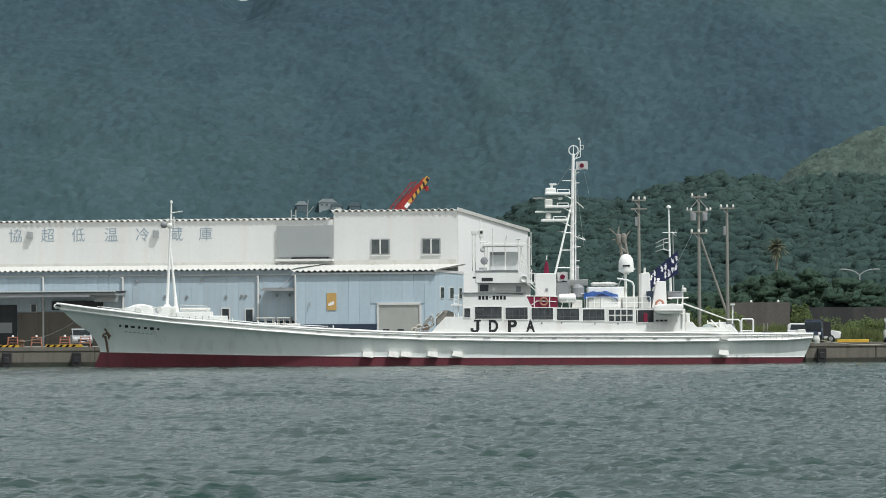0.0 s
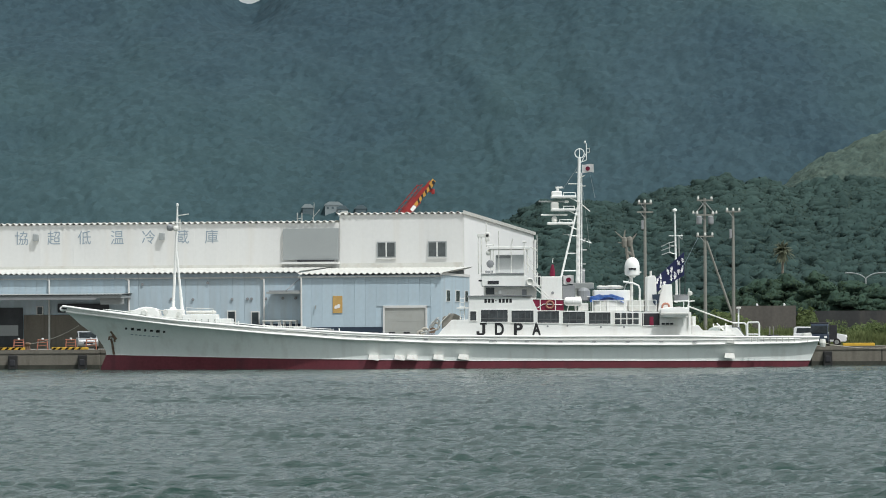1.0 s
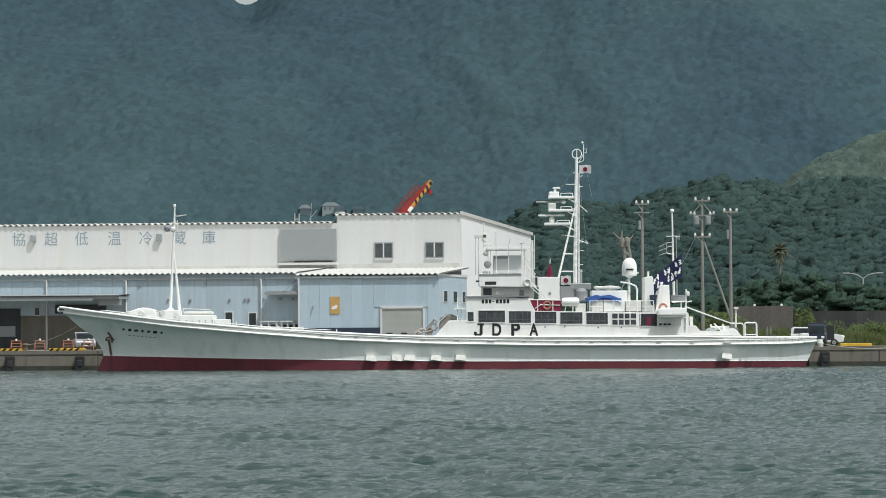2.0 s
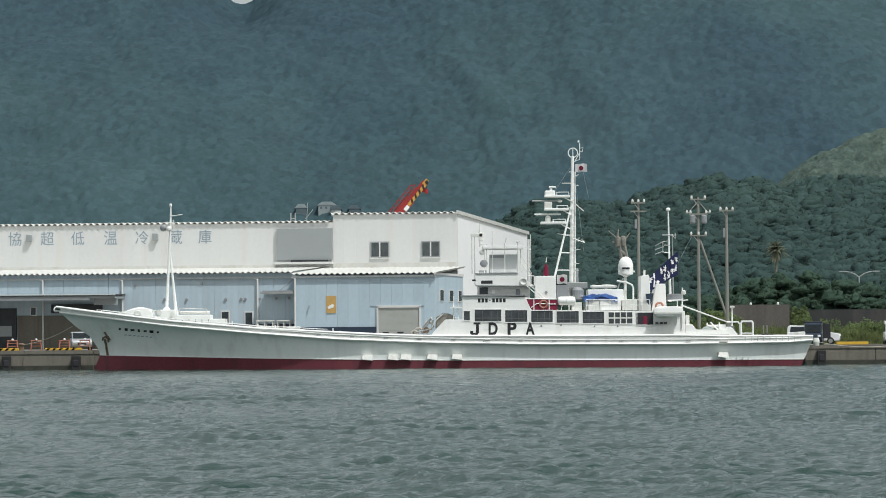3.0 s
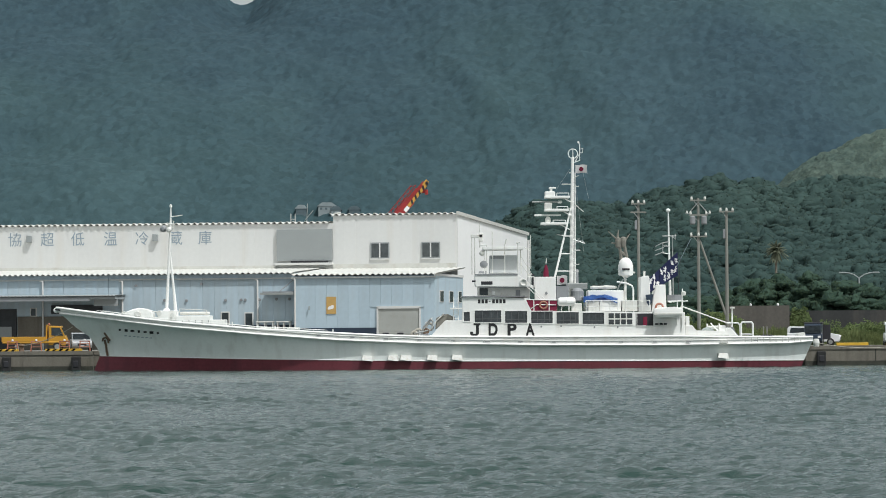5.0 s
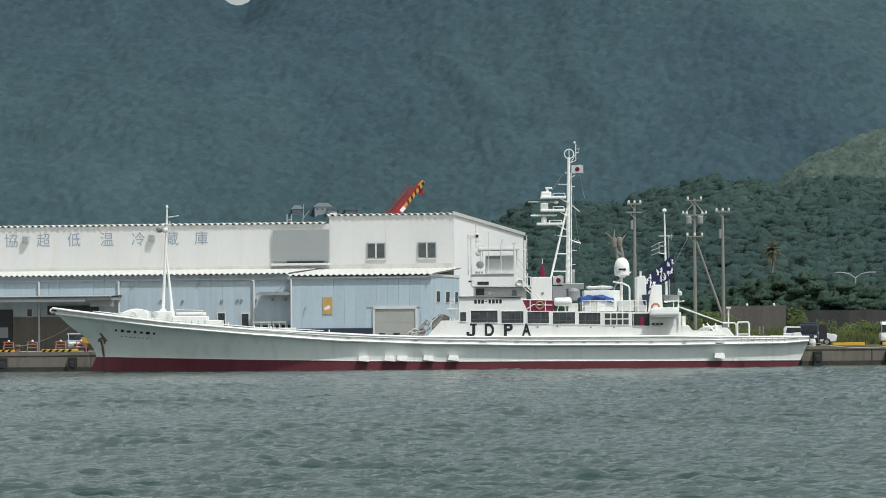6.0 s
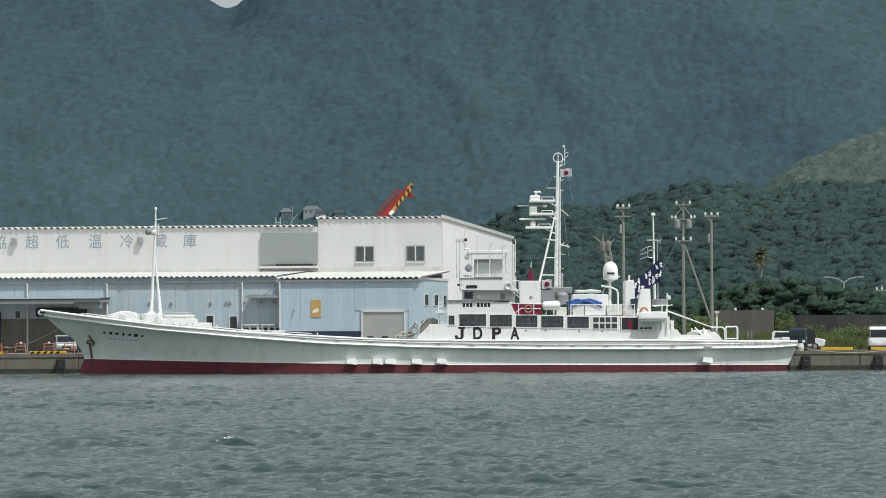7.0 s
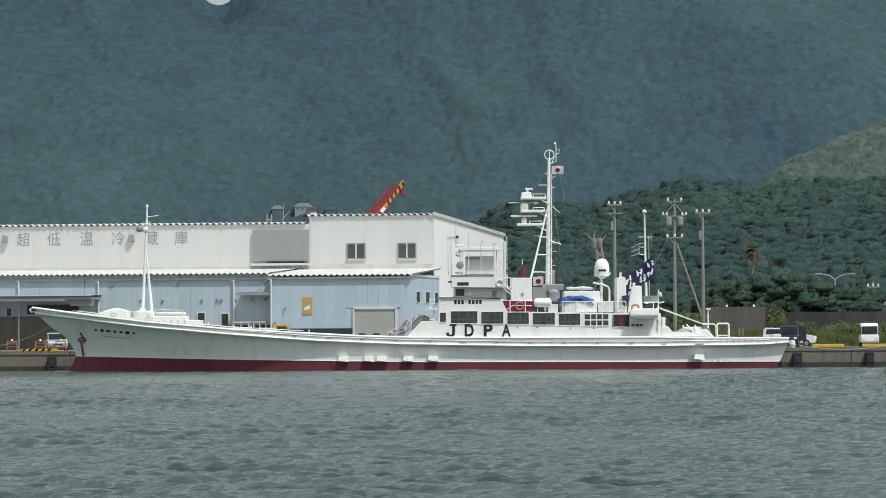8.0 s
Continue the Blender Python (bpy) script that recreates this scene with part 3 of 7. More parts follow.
# windows and doors in the near end of the front hall
for y0, y1, z0, z1 in ((2.2, 4.0, 5.3, 6.3), (6.8, 8.8, 5.3, 6.3), (11.4, 13.0, 5.3, 6.3), (2.2, 4.0, 2.9, 4.0), (6.8, 8.8, 2.9, 4.0)):
    wn_ = part("end_window", B(-0.02, 0.05, y0, y1, z0, z1), M_WALLW, fh, "narrow dark end window")
    part("pane", B(0.03, 0.06, y0 + 0.12, y1 - 0.12, z0 + 0.06, z1 - 0.06), M_GLASSG, wn_)
# sign board and small fixtures
sg = part("sign_board", B(-9.24, -8.42, -0.06, 0.0, 4.38, 5.81), M_LENS, fh, "amber sign board with a pale emblem")
bm = bmesh.new()
for cx, cz, rx, rz in ((-8.85, 4.9, 0.24, 0.13), (-8.72, 5.02, 0.13, 0.1), (-8.98, 4.82, 0.15, 0.09)):
    pts = [(cx + rx * math.cos(a * 0.5236), cz + rz * math.sin(a * 0.5236)) for a in range(12)]
    prism(bm, pts, -0.075 - 0.004 * rx, -0.06)
part("emblem", bm, M_CLOTH, sg)
part("wall_lamp", path(bmesh.new(), [(-10.7, 0, 5.0), (-10.7, -0.16, 5.0), (-10.7, -0.16, 4.7)], 0.05, 6), M_STEEL, fh)
# downpipes
for x, y, z0, z1, par in ((-11.9, -0.12, 1.5, 7.3, fh), (-15.4, 1.18, 1.5, 7.25, mh), (-27.15, 1.18, 1.5, 7.25, mh), (-34.14, 1.18, 1.5, 7.3, dh)):
    part("downpipe", path(bmesh.new(), [(x - 0.3, y + 0.1, z1 + 0.1), (x, y - 0.05, z1), (x, y - 0.05, z0)], 0.085, 10), M_WALLW, par, "white downpipe")
# little vents and their hoods on the middle hall
for x, z in ((-23.5, 5.65), (-21.6, 5.6), (-18.2, 5.6), (-16.85, 5.62), (-16.5, 5.62), (-15.2 - 0.05, 5.62), (-13.8, 5.66), (-13.4 + 0.7, 5.66), (-20.3, 7.0), (-26.0, 6.9)):
    part("vent_cowl", lathe(bmesh.new(), [(0.1, 0.0), (0.1, -0.05), (0.13, -0.06), (0.11, -0.11)], (x, 1.3, z), 10, "y"), M_GREYPAINT, mh)
for x0, x1, z0, z1 in ((-18.53, -17.95, 3.5, 4.55), (-16.48, -15.9, 3.5, 4.48)):
    wd = part("small_window", B(x0 - 0.1, x1 + 0.1, 1.24, 1.33, z0 - 0.1, z1 + 0.1), M_WALLW, mh)
    part("pane", B(x0, x1, 1.22, 1.3, z0, z1), M_GLASS, wd)
part("plinth", B(-28.3, -0.2, -0.03, 1.25, 1.45, 1.72), M_CONC, store)
part("foot_band", B(-11.8, -5.0, -0.06, -0.02, 2.45, 3.2), M_CARDARK, fh, "dark blue-grey band along the foot of the wall")
part("foot_band", B(-20.5, -12.02, 1.2, 1.29, 1.72, 3.5), M_CARDARK, mh, "dark blue-grey band along the foot of the wall")
aw = part("awning", B(-14.7, -12.05, -0.1, 1.28, 6.12, 6.3), M_GREYPAINT, mh, "small grey awning in the corner")
part("awning_edge", B(-14.9, -12.03, -0.2, -0.1, 6.02, 6.2), M_STEEL, aw)
part("awning_stay", tube(bmesh.new(), (-13.2, -0.2, 6.3), (-12.1, 0.9, 7.4), 0.04, n=6), M_GREYPAINT, aw)

# loading dock under its canopy
cn = part("dock_canopy", B(FAR, -27.0, -1.9, 1.28, 5.75, 5.98), M_WALLG, dh, "grey sheet canopy over the loading dock")
part("canopy_fascia", B(FAR, -29.2, -2.0, -1.9, 5.62, 5.9), M_GREYPAINT, cn)
part("canopy_sheet", corrugated(FAR, -26.9, -2.1, 6.06, 1.3, 6.14, 0.3, 0.03, 0.03), M_WALLG, cn)
part("canopy_fascia", B(-29.0, -26.95, -1.3, -1.2, 5.2, 5.75), M_WALLG, cn)
for x in (-41.8,):
    part("dock_post", B(x - 0.1, x + 0.1, -1.7, -1.5, 1.5, 5.75), M_STEEL, dh)
part("dock_wall", B(-36.4, -28.6, 1.18, 1.34, 1.5, 4.35), M_CONC, dh, "bare concrete dock wall")
# Solid dark panels for the openings: their inner darkness is in the colour.
part("dock_opening", B(-41.5, -36.5, 1.2, 1.36, 1.5, 5.0), M_DOCK, dh, "dark panel drawn as an open dock doorway")
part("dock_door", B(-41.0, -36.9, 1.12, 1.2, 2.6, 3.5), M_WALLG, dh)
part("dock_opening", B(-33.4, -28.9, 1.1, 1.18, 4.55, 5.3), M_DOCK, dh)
dw = part("dock_window", B(-35.3, -34.7, 1.2, 1.32, 4.35, 5.1), M_WALLW, dh)
part("pane", B(-35.2, -34.8, 1.17, 1.25, 4.42, 5.03), M_GLASS, dw)

# upper storeys
ub = part("upper_storey", prism(bmesh.new(), [(-11.5, 1.45), (-0.5, 1.45), (-0.5, 13.02), (-11.5, 13.02)], 14, 14.3), M_WALLW, store, "white sheet-clad upper storey")
bm = bmesh.new()
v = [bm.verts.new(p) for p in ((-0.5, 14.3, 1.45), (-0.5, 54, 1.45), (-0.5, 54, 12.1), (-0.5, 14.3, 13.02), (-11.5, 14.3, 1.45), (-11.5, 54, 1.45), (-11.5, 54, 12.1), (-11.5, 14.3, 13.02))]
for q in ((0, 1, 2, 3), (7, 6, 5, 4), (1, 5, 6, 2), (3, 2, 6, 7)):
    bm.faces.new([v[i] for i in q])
part("end_wall", bm, M_WALLEND, ub, "white end wall, brightened for the sun on it")
part("end_corner_pipe", tube(bmesh.new(), (-0.35, 53.7, 1.5), (-0.35, 53.7, 11.6), 0.12, n=8), M_WALLW, ub)
part("upper_roof", corrugated(-11.75, -0.42, 13.8, 13.12, 54.4, 12.22, 0.55, 0.1), M_ROOF, ub, "white corrugated roof")
part("verge_trim", prism(bmesh.new(), [(-0.5, 0), (-0.36, 0), (-0.36, 0.3), (-0.5, 0.3)], 0, 1), M_ROOF, ub, "white verge flashing along the roof edge")
vt = store.children_recursive[-1]
for vv in vt.data.vertices:
    yy = 13.73 + 40.67 * vv.co.y
    vv.co = (vv.co.x, yy, 12.98 - 0.93 * vv.co.y + vv.co.z)
lb = part("long_storey", B(FAR, -11.52, 14, 54, 1.45, 12.36), M_WALLW, store, "long white sheet-clad storey with a painted sign")
part("upper_roof", corrugated(FAR, -11.76, 13.8, 12.46, 54, 12.0, 0.55, 0.1), M_ROOF, lb)
part("skirting", B(FAR, -16.6, 13.9, 14.0, 8.35, 8.72), M_ROOF, lb)
part("skirting", B(-11.5, -0.6, 13.9, 14.0, 8.35, 8.78), M_ROOF, ub)
for k in range(11):
    pn = part("cladding_panel", B(-11.5 + k + 0.001, -10.5 + k - 0.001, 13.985, 14.0, 8.78, 13.02), M_WALLW2, ub)
for k in range(50):
    if -11.54 - k - 1 > -16.6:
        continue
    part("cladding_panel", B(-12.54 - k + 0.001, -11.54 - k - 0.001, 13.985, 14.0, 8.72, 12.36), M_WALLW2, lb)
gp = part("louvre_panel", B(-16.5, -11.55, 13.7, 14.0, 9.1, 11.85), M_WALLG, lb, "plain grey louvre panel")
part("ledge", B(-16.6, -11.5, 13.3, 14.0, 8.72, 8.92), M_WALLW, lb)
# Solid black strip drawn for the dark of the gap above the ledge.
part("dark_gap", B(-15.2, -11.9, 13.5, 13.7, 8.92, 9.08), M_DARK, lb)
for x0, x1 in ((-8.16, -6.5), (-3.65, -2.0)):
    ww = part("window", B(x0, x1, 13.88, 14.0, 9.24, 10.63), M_WALLG, ub, "sliding office window in a grey frame")
    mid = (x0 + x1) / 2
    part("pane", B(x0 + 0.1, mid - 0.05, 13.86, 13.9, 9.34, 10.53), M_GLASSG, ww)
    part("pane", B(mid + 0.05, x1 - 0.1, 13.84, 13.88, 9.34, 10.53), M_GLASSG, ww)
    part("mullion", B(mid - 0.06, mid + 0.06, 13.82, 13.9, 9.3, 10.58), M_WALLW, ww)
    part("sill", B(x0 - 0.05, x1 + 0.05, 13.86, 14.0, 9.14, 9.24), M_WALLW, ww)
# two hooded vents that throw long shadows
for x in (-38.92, -27.43):
    part("hooded_vent", prism(bmesh.new(), [(x - 0.25, 10.95), (x + 0.22, 10.95), (x + 0.22, 11.55), (x - 0.25, 11.6)], 13.62, 14.0, 0.04), M_WALLG, lb, "grey hooded wall vent")
# painted words
for ch, x0 in zip("協超低温冷蔵庫", (-40.9, -38.35 + 0.42, -35.25 + 0.1, -32.2 + 0.05, -29.4 + 0.1, -26.3 + 0.05, -23.6)):
    lettering("painted_character", ch, 1.2, M_SLATE, lb, pose(x0, 13.976, 10.63, 90, 0, 0), 0.008, "faded slate-blue painted character", 1.2)
# roof gear
for x in (-15.7, -15.3):
    part("roof_rack", path(bmesh.new(), [(x, 16, 12.3), (x, 16, 13.3)], 0.055, 8), M_STEEL, lb)
part("roof_rack", path(bmesh.new(), [(-15.7, 16, 12.8), (-15.3, 16, 12.8)], 0.04, 8), M_STEEL, lb)
part("roof_aerial", path(bmesh.new(), [(-14.5, 17, 12.3), (-14.4, 17, 14.2)], 0.03, 6), M_STEEL, lb)
part("roof_aerial", path(bmesh.new(), [(-14.6, 17, 12.8), (-13.9, 17, 13.6)], 0.03, 6), M_STEEL, lb)
part("roof_pipe", path(bmesh.new(), [(-12.0, 17, 12.3), (-12.0, 17, 13.3), (-11.4, 17, 13.3)], 0.1, 8), M_ROOF, lb)

# ---- fishing vessel ----
YC = 4.35
vessel = tagged(new("fishing_vessel"), "white steel fishing vessel with red bottom moored at the quay", "ship")

RAIL_LO = [(-29.66, 4.46), (-27.17, 4.15), (-25.03, 3.88), (-20.74, 3.34), (-14.31, 2.74), (-7.89, 2.23), (-1.03, 1.93), (7.54, 1.75), (17.83, 1.69), (26.4, 1.77), (28.2, 1.93)]
RAIL_HI = [(-29.74, 4.89), (-27.17, 4.53), (-25.03, 4.26), (-20.74, 3.72), (-14.31, 3.13), (-7.89, 2.75), (-4.46, 2.56), (-1.03, 2.45), (7.54, 2.38), (17.83, 2.36), (21.69, 2.27), (28.2, 2.23)]
RED = [(-26.4, 1.14), (-19.89, 0.98), (-14.31, 0.84), (-5.74, 0.68), (0.69, 0.57), (9.26, 0.54), (17.83, 0.49), (27.26, 0.46)]


def lerp(table, x):
    return float(np.interp(x, [p[0] for p in table], [p[1] for p in table]))


STEM = [(-1.2, -27.17), (0.0, -26.87), (1.15, -26.4), (1.5, -26.44), (2.6, -27.13), (3.4, -28.29), (4.6, -29.57), (6, -30.17)]
AFT = [(-1.2, 27), (0, 27.26), (1.9, 28.11), (5, 28.37)]


def half_beam(s, z, top):
    t = min(1.0, max(0.0, (z + 1.2) / (top + 1.2)))
    fw = min(1.0, s / 0.42)
    fd = min(1.0, s / 0.24)
    low = 3.75 * (1 - (1 - fw) ** 1.7)
    high = 4.0 * (0.10 + 0.90 * (1 - (1 - fd) ** 2.2)) if s < 0.24 else 4.0
    aft = 1 - 0.22 * max(0, (s - 0.72) / 0.28) ** 2
    return (low + (high - low) * t ** 1.5) * aft


def hull_loft(lo, hi, levels, offset=0.0, stations=72):
    """Rings of the shell from z lo(x) to hi(x), both sides, closed at the stern."""
    bm = bmesh.new()
    rows = []
    for i in range(stations + 1):
        s = (i / stations) ** 1.25
        row = []
        for j in range(levels + 1):
            t = j / levels
            x = -29 + 57 * s
            for _ in range(4):
                z = lo(x) + (hi(x) - lo(x)) * t
                a, b = lerp(STEM, z), lerp(AFT, z)
                x = a + (b - a) * s
            top = lerp(RAIL_LO, x)
            row.append((x, half_beam(s, z, top) + offset, z))
        rows.append(row)
    left = [[bm.verts.new((x, YC - h, z)) for x, h, z in r] for r in rows]
    right = [[bm.verts.new((x, YC + h, z)) for x, h, z in r] for r in rows]
    for g in (left, right):
        for i in range(stations):
            for j in range(levels):
                bm.faces.new((g[i][j], g[i + 1][j], g[i + 1][j + 1], g[i][j + 1]))
    for j in range(levels):
        for e in (0, -1):
            bm.faces.new((left[e][j], left[e][j + 1], right[e][j + 1], right[e][j]))
    bmesh.ops.recalc_face_normals(bm, faces=bm.faces)
    return bm, left, right


bm, _, _ = hull_loft(lambda x: lerp(RED, x), lambda x: lerp(RAIL_LO, x), 10)
part("hull", bm, M_HULL, vessel, "pale grey-white flared steel hull with rust streaks", smooth=True)
bm, _, _ = hull_loft(lambda x: -1.2, lambda x: lerp(RED, x), 5)
part("bottom", bm, M_BOOT, vessel, "dark red antifouling below the waterline band", smooth=True)
# overhanging rail platform round the deck edge
bm, l, r = hull_loft(lambda x: lerp(RAIL_LO, x), lambda x: lerp(RAIL_HI, x), 3, 0.24)
bmesh.ops.solidify(bm, geom=bm.faces[:], thickness=0.12)
part("bulwark", bm, M_WHITE, vessel, "white overhanging bulwark", smooth=True)
bm, l, r = hull_loft(lambda x: lerp(RAIL_LO, x) - 0.02, lambda x: lerp(RAIL_LO, x) + 0.02, 1, 0.26)
bmesh.ops.delete(bm, geom=bm.faces[:], context="FACES_ONLY")
for i in range(len(l) - 1):
    for j in (0, 1):
        f = (l[i][j], l[i + 1][j], r[i + 1][j], r[i][j])
        bm.faces.new(f if j else f[::-1])
part("deck", bm, M_DECK, vessel, "grey painted steel deck")
# rubbing strakes: long round bars along the deck edge
for lift, rad in ((0.03, 0.085), (0.36, 0.04)):
    b2, l, r = hull_loft(lambda x: lerp(RAIL_LO, x) + lift, lambda x: lerp(RAIL_LO, x) + lift + 0.05, 1, 0.27)
    for g in (l, r):
        part("rubbing_strake", path(bmesh.new(), [v[0].co.copy() for v in g], rad, 6), M_WHITE, vessel)
    b2.free()

# rounded cap rail along the top of the bulwark
b2, l, r = hull_loft(lambda x: lerp(RAIL_HI, x) - 0.05, lambda x: lerp(RAIL_HI, x), 1, 0.23)
for g in (l, r):
    part("cap_rail", path(bmesh.new(), [v[1].co.copy() for v in g], 0.09, 8), M_WHITE, vessel)
b2.free()
b2, l, r = hull_loft(lambda x: lerp(RAIL_HI, x) - 0.2, lambda x: lerp(RAIL_HI, x) - 0.17, 1, 0.255)
for g in (l, r):
    part("seam", path(bmesh.new(), [v[1].co.copy() for v in g], 0.02, 5), M_OFFWHITE, vessel)
b2.free()


# thick white cap across the stem, white line over the red bottom
part("bow_cap", lathe(bmesh.new(), [(0.08, -0.64), (0.2, -0.58), (0.22, 0.0), (0.2, 0.58), (0.08, 0.64)], (-29.72, YC, 4.69), 14, "y"), M_WHITE, vessel, "rounded white stem cap", smooth=True)
b2, l, r = hull_loft(lambda x: lerp(RED, x) + 0.02, lambda x: lerp(RED, x) + 0.06, 1, 0.004)
for g in (l, r):
    part("waterline_stripe", path(bmesh.new(), [v[0].co.copy() for v in g], 0.03, 5), M_WHITE, vessel, "thin white line above the red bottom")
b2.free()
# low pipe rail on the forward bulwark
b2, l, r = hull_loft(lambda x: lerp(RAIL_HI, x) + 0.2, lambda x: lerp(RAIL_HI, x) + 0.24, 1, 0.16)
for g in (l, r):
    run = [v[0].co.copy() for v in g if -26.5 < v[0].co.x < -8.2]
    part("deck_rail", path(bmesh.new(), run, 0.022, 5), M_WHITE, vessel, "thin white pipe rail")
    for k in range(0, len(run), 2):
        part("rail_stanchion", tube(bmesh.new(), run[k] - Vector((0, 0, 0.24)), run[k], 0.022, n=5), M_WHITE, vessel)
b2.free()

# ---- deckhouse and bridge ----
HY = 0.9                        # near side of the deckhouse
house = part("deckhouse", prism(bmesh.new(), [(-0.95, 2.45), (-0.77, 2.7), (0.17, 3.69), (1.5, 3.68), (1.5, 5.48), (1.72, 5.57), (6.28, 5.33), (6.71, 4.34), (18.4, 4.18), (18.4, 2.33)], HY, 7.8, 0.04), M_WHITE, vessel, "white steel deckhouse with a slanted front")
bm = bmesh.new()
box(bm, 1.38, 6.27, 0.78, 7.9, 5.45, 5.53)
part("roof_edge", bm, M_GREYPAINT, house)
bm = bmesh.new()
box(bm, -0.86, 21.74, 0.70, 0.9, 2.34, 2.45)
part("guard_strip", bm, M_OFFWHITE, house)


def side_window(x0, x1, z0, z1, y, bars=0, name="window"):
    """A framed dark pane let into the house side."""
    bm = bmesh.new()
    t = 0.06
    box(bm, x0 - t, x1 + t, y - 0.03, y + 0.02, z1, z1 + t)
    box(bm, x0 - t, x1 + t, y - 0.05, y + 0.02, z0 - t, z0)
    box(bm, x0 - t, x0, y - 0.03, y + 0.02, z0, z1)
    box(bm, x1, x1 + t, y - 0.03, y + 0.02, z0, z1)
    w = part(name, bm, M_WHITE, vessel, "dark side window in a white frame")
    part("pane", B(x0, x1, y - 0.008, y + 0.01, z0, z1), M_CABIN, w, "dark tinted glass")
    rim = bmesh.new()
    for a, b, c, d in ((x0, x1, z1 - 0.05, z1), (x0, x1, z0, z0 + 0.035), (x0, x0 + 0.04, z0 + 0.035, z1 - 0.05), (x1 - 0.04, x1, z0 + 0.035, z1 - 0.05)):
        box(rim, a, b, y - 0.016, y - 0.006, c, d)
    part("gasket", rim, M_DARK, w, "black rubber gasket")
    if x1 - x0 > 1 and not bars:
        # the opposite window and its posts, painted as dim strips on the pane
        for k in (0.3, 0.62, 0.86):
            xx = x0 + k * (x1 - x0)
            part("inner_post", B(xx - 0.03, xx + 0.03, y - 0.012, y - 0.004, z0 + 0.06, z1 - 0.08), M_INNER, w)
        part("inner_ledge", B(x0 + 0.08, x1 - 0.08, y - 0.0112, y - 0.004, z0 + 0.22, z0 + 0.3), M_INNER, w)
    for k in range(bars):
        bm = bmesh.new()
        xx = x0 + (k + 1) * (x1 - x0) / (bars + 1)
        box(bm, xx - 0.045, xx + 0.045, y - 0.03, y - 0.012, z0, z1)
        part("bar", bm, M_OFFWHITE, w)
    if bars:
        zz = (z0 + z1) / 2
        part("bar", B(x0, x1, y - 0.034, y - 0.014, zz - 0.05, zz + 0.05), M_OFFWHITE, w)
    return w


for x0, x1, z0, z1, bars in ((2.41, 4.43, 3.52, 4.42, 0), (4.73, 6.4, 3.47, 4.36, 0), (6.71, 8.34, 3.43, 4.31, 0),
                             (8.64, 10.32, 3.38, 4.25, 0), (10.62, 12.25, 3.34, 4.19, 0), (12.59, 14.4, 3.29, 4.14, 3)):
    side_window(x0, x1, z0, z1, HY, bars)
side_window(1.59, 2.04, 3.63, 4.32, HY)
# doorway aft with a rounded frame; a black panel paints its dark inside
bm = bmesh.new()
box(bm, 14.66, 15.99, HY - 0.02, HY + 0.02, 3.17, 4.11, 0.015)
door = part("doorway", bm, M_DARK, vessel, "doorway with its dark inside as a black panel")
part("hanging_coat", B(15.22, 15.52, HY - 0.06, HY - 0.03, 3.21, 3.85, bevel=0.012), M_RED, door)
part("hand_rail", path(bmesh.new(), [(14.74, 0.85, 4.11), (14.74, 0.85, 3.17), (15.99, 0.85, 3.16)], 0.03, 6), M_WHITE, door)

for ch, x0, x1 in (("D", 3.46, 4.15), ("P", 4.9, 5.59), ("A", 6.28, 6.96)):
    lettering("letter", ch, 0.97, M_BLACKLET, vessel, pose(x0, HY - 0.012, 2.48, 90, 0, 0), 0.008, "bold black painted letter", x1 - x0, 0.035)
bm = bmesh.new()
prism(bm, [(2.32, 3.46), (2.84, 3.46), (2.84, 3.31), (2.73, 3.31), (2.73, 2.68), (2.58, 2.49), (2.19, 2.49), (2.06, 2.62), (2.06, 2.82), (2.28, 2.81), (2.28, 2.66), (2.49, 2.66), (2.51, 3.31), (2.32, 3.31)], HY - 0.02, HY + 0.01)
part("letter", bm, M_BLACKLET, vessel, "bold black painted letter")
# registration mark as plain bars
for i in range(8):
    part("mark", B(2.67 + i * 0.272, 2.67 + i * 0.272 + (0.19 if i != 3 else 0.14), HY - 0.01, HY + 0.01, 4.97 if i != 3 else 5.09, 5.27 if i != 3 else 5.15), M_BLACKLET, vessel)

# bridge, set back in the shade of its own roof bulwark
br = part("bridge", B(2.67, 6.64, 1.9, 6.8, 5.39, 6.29, bevel=0.03), M_OFFWHITE, vessel, "white wheelhouse in shade")
part("bridge_window", B(2.8, 3.45, 1.87, 1.95, 5.61, 6.13, bevel=0.015), M_GLASS, br)
part("bridge_door", B(5.56, 5.91, 1.87, 1.95, 5.42, 5.98, bevel=0.015), M_GREYPAINT, br)
part("side_light", B(3.75, 3.97, 1.75, 1.95, 5.61, 5.91, bevel=0.03), M_WHITE, br)
top = part("flying_bridge", prism(bmesh.new(), [(2.54, 6.26), (2.45, 6.47), (2.45, 7.25), (5.72, 7.14), (6.28, 6.75), (6.71, 6.36), (7.06, 6.19)], 1.3, 7.4, 0.03), M_WHITE, vessel, "white flying bridge bulwark")
part("slit_window", B(2.93, 3.79, 1.27, 1.35, 6.4, 6.64, bevel=0.012), M_DARK, top)
part("ledge", B(2.24, 2.54, 1.3, 2.0, 6.6, 6.73, bevel=0.012), M_DARK, top)
part("lifebuoy", torus(bmesh.new(), (6.15, 1.25, 6.54), 0.24, 0.06), M_OFFWHITE, top)
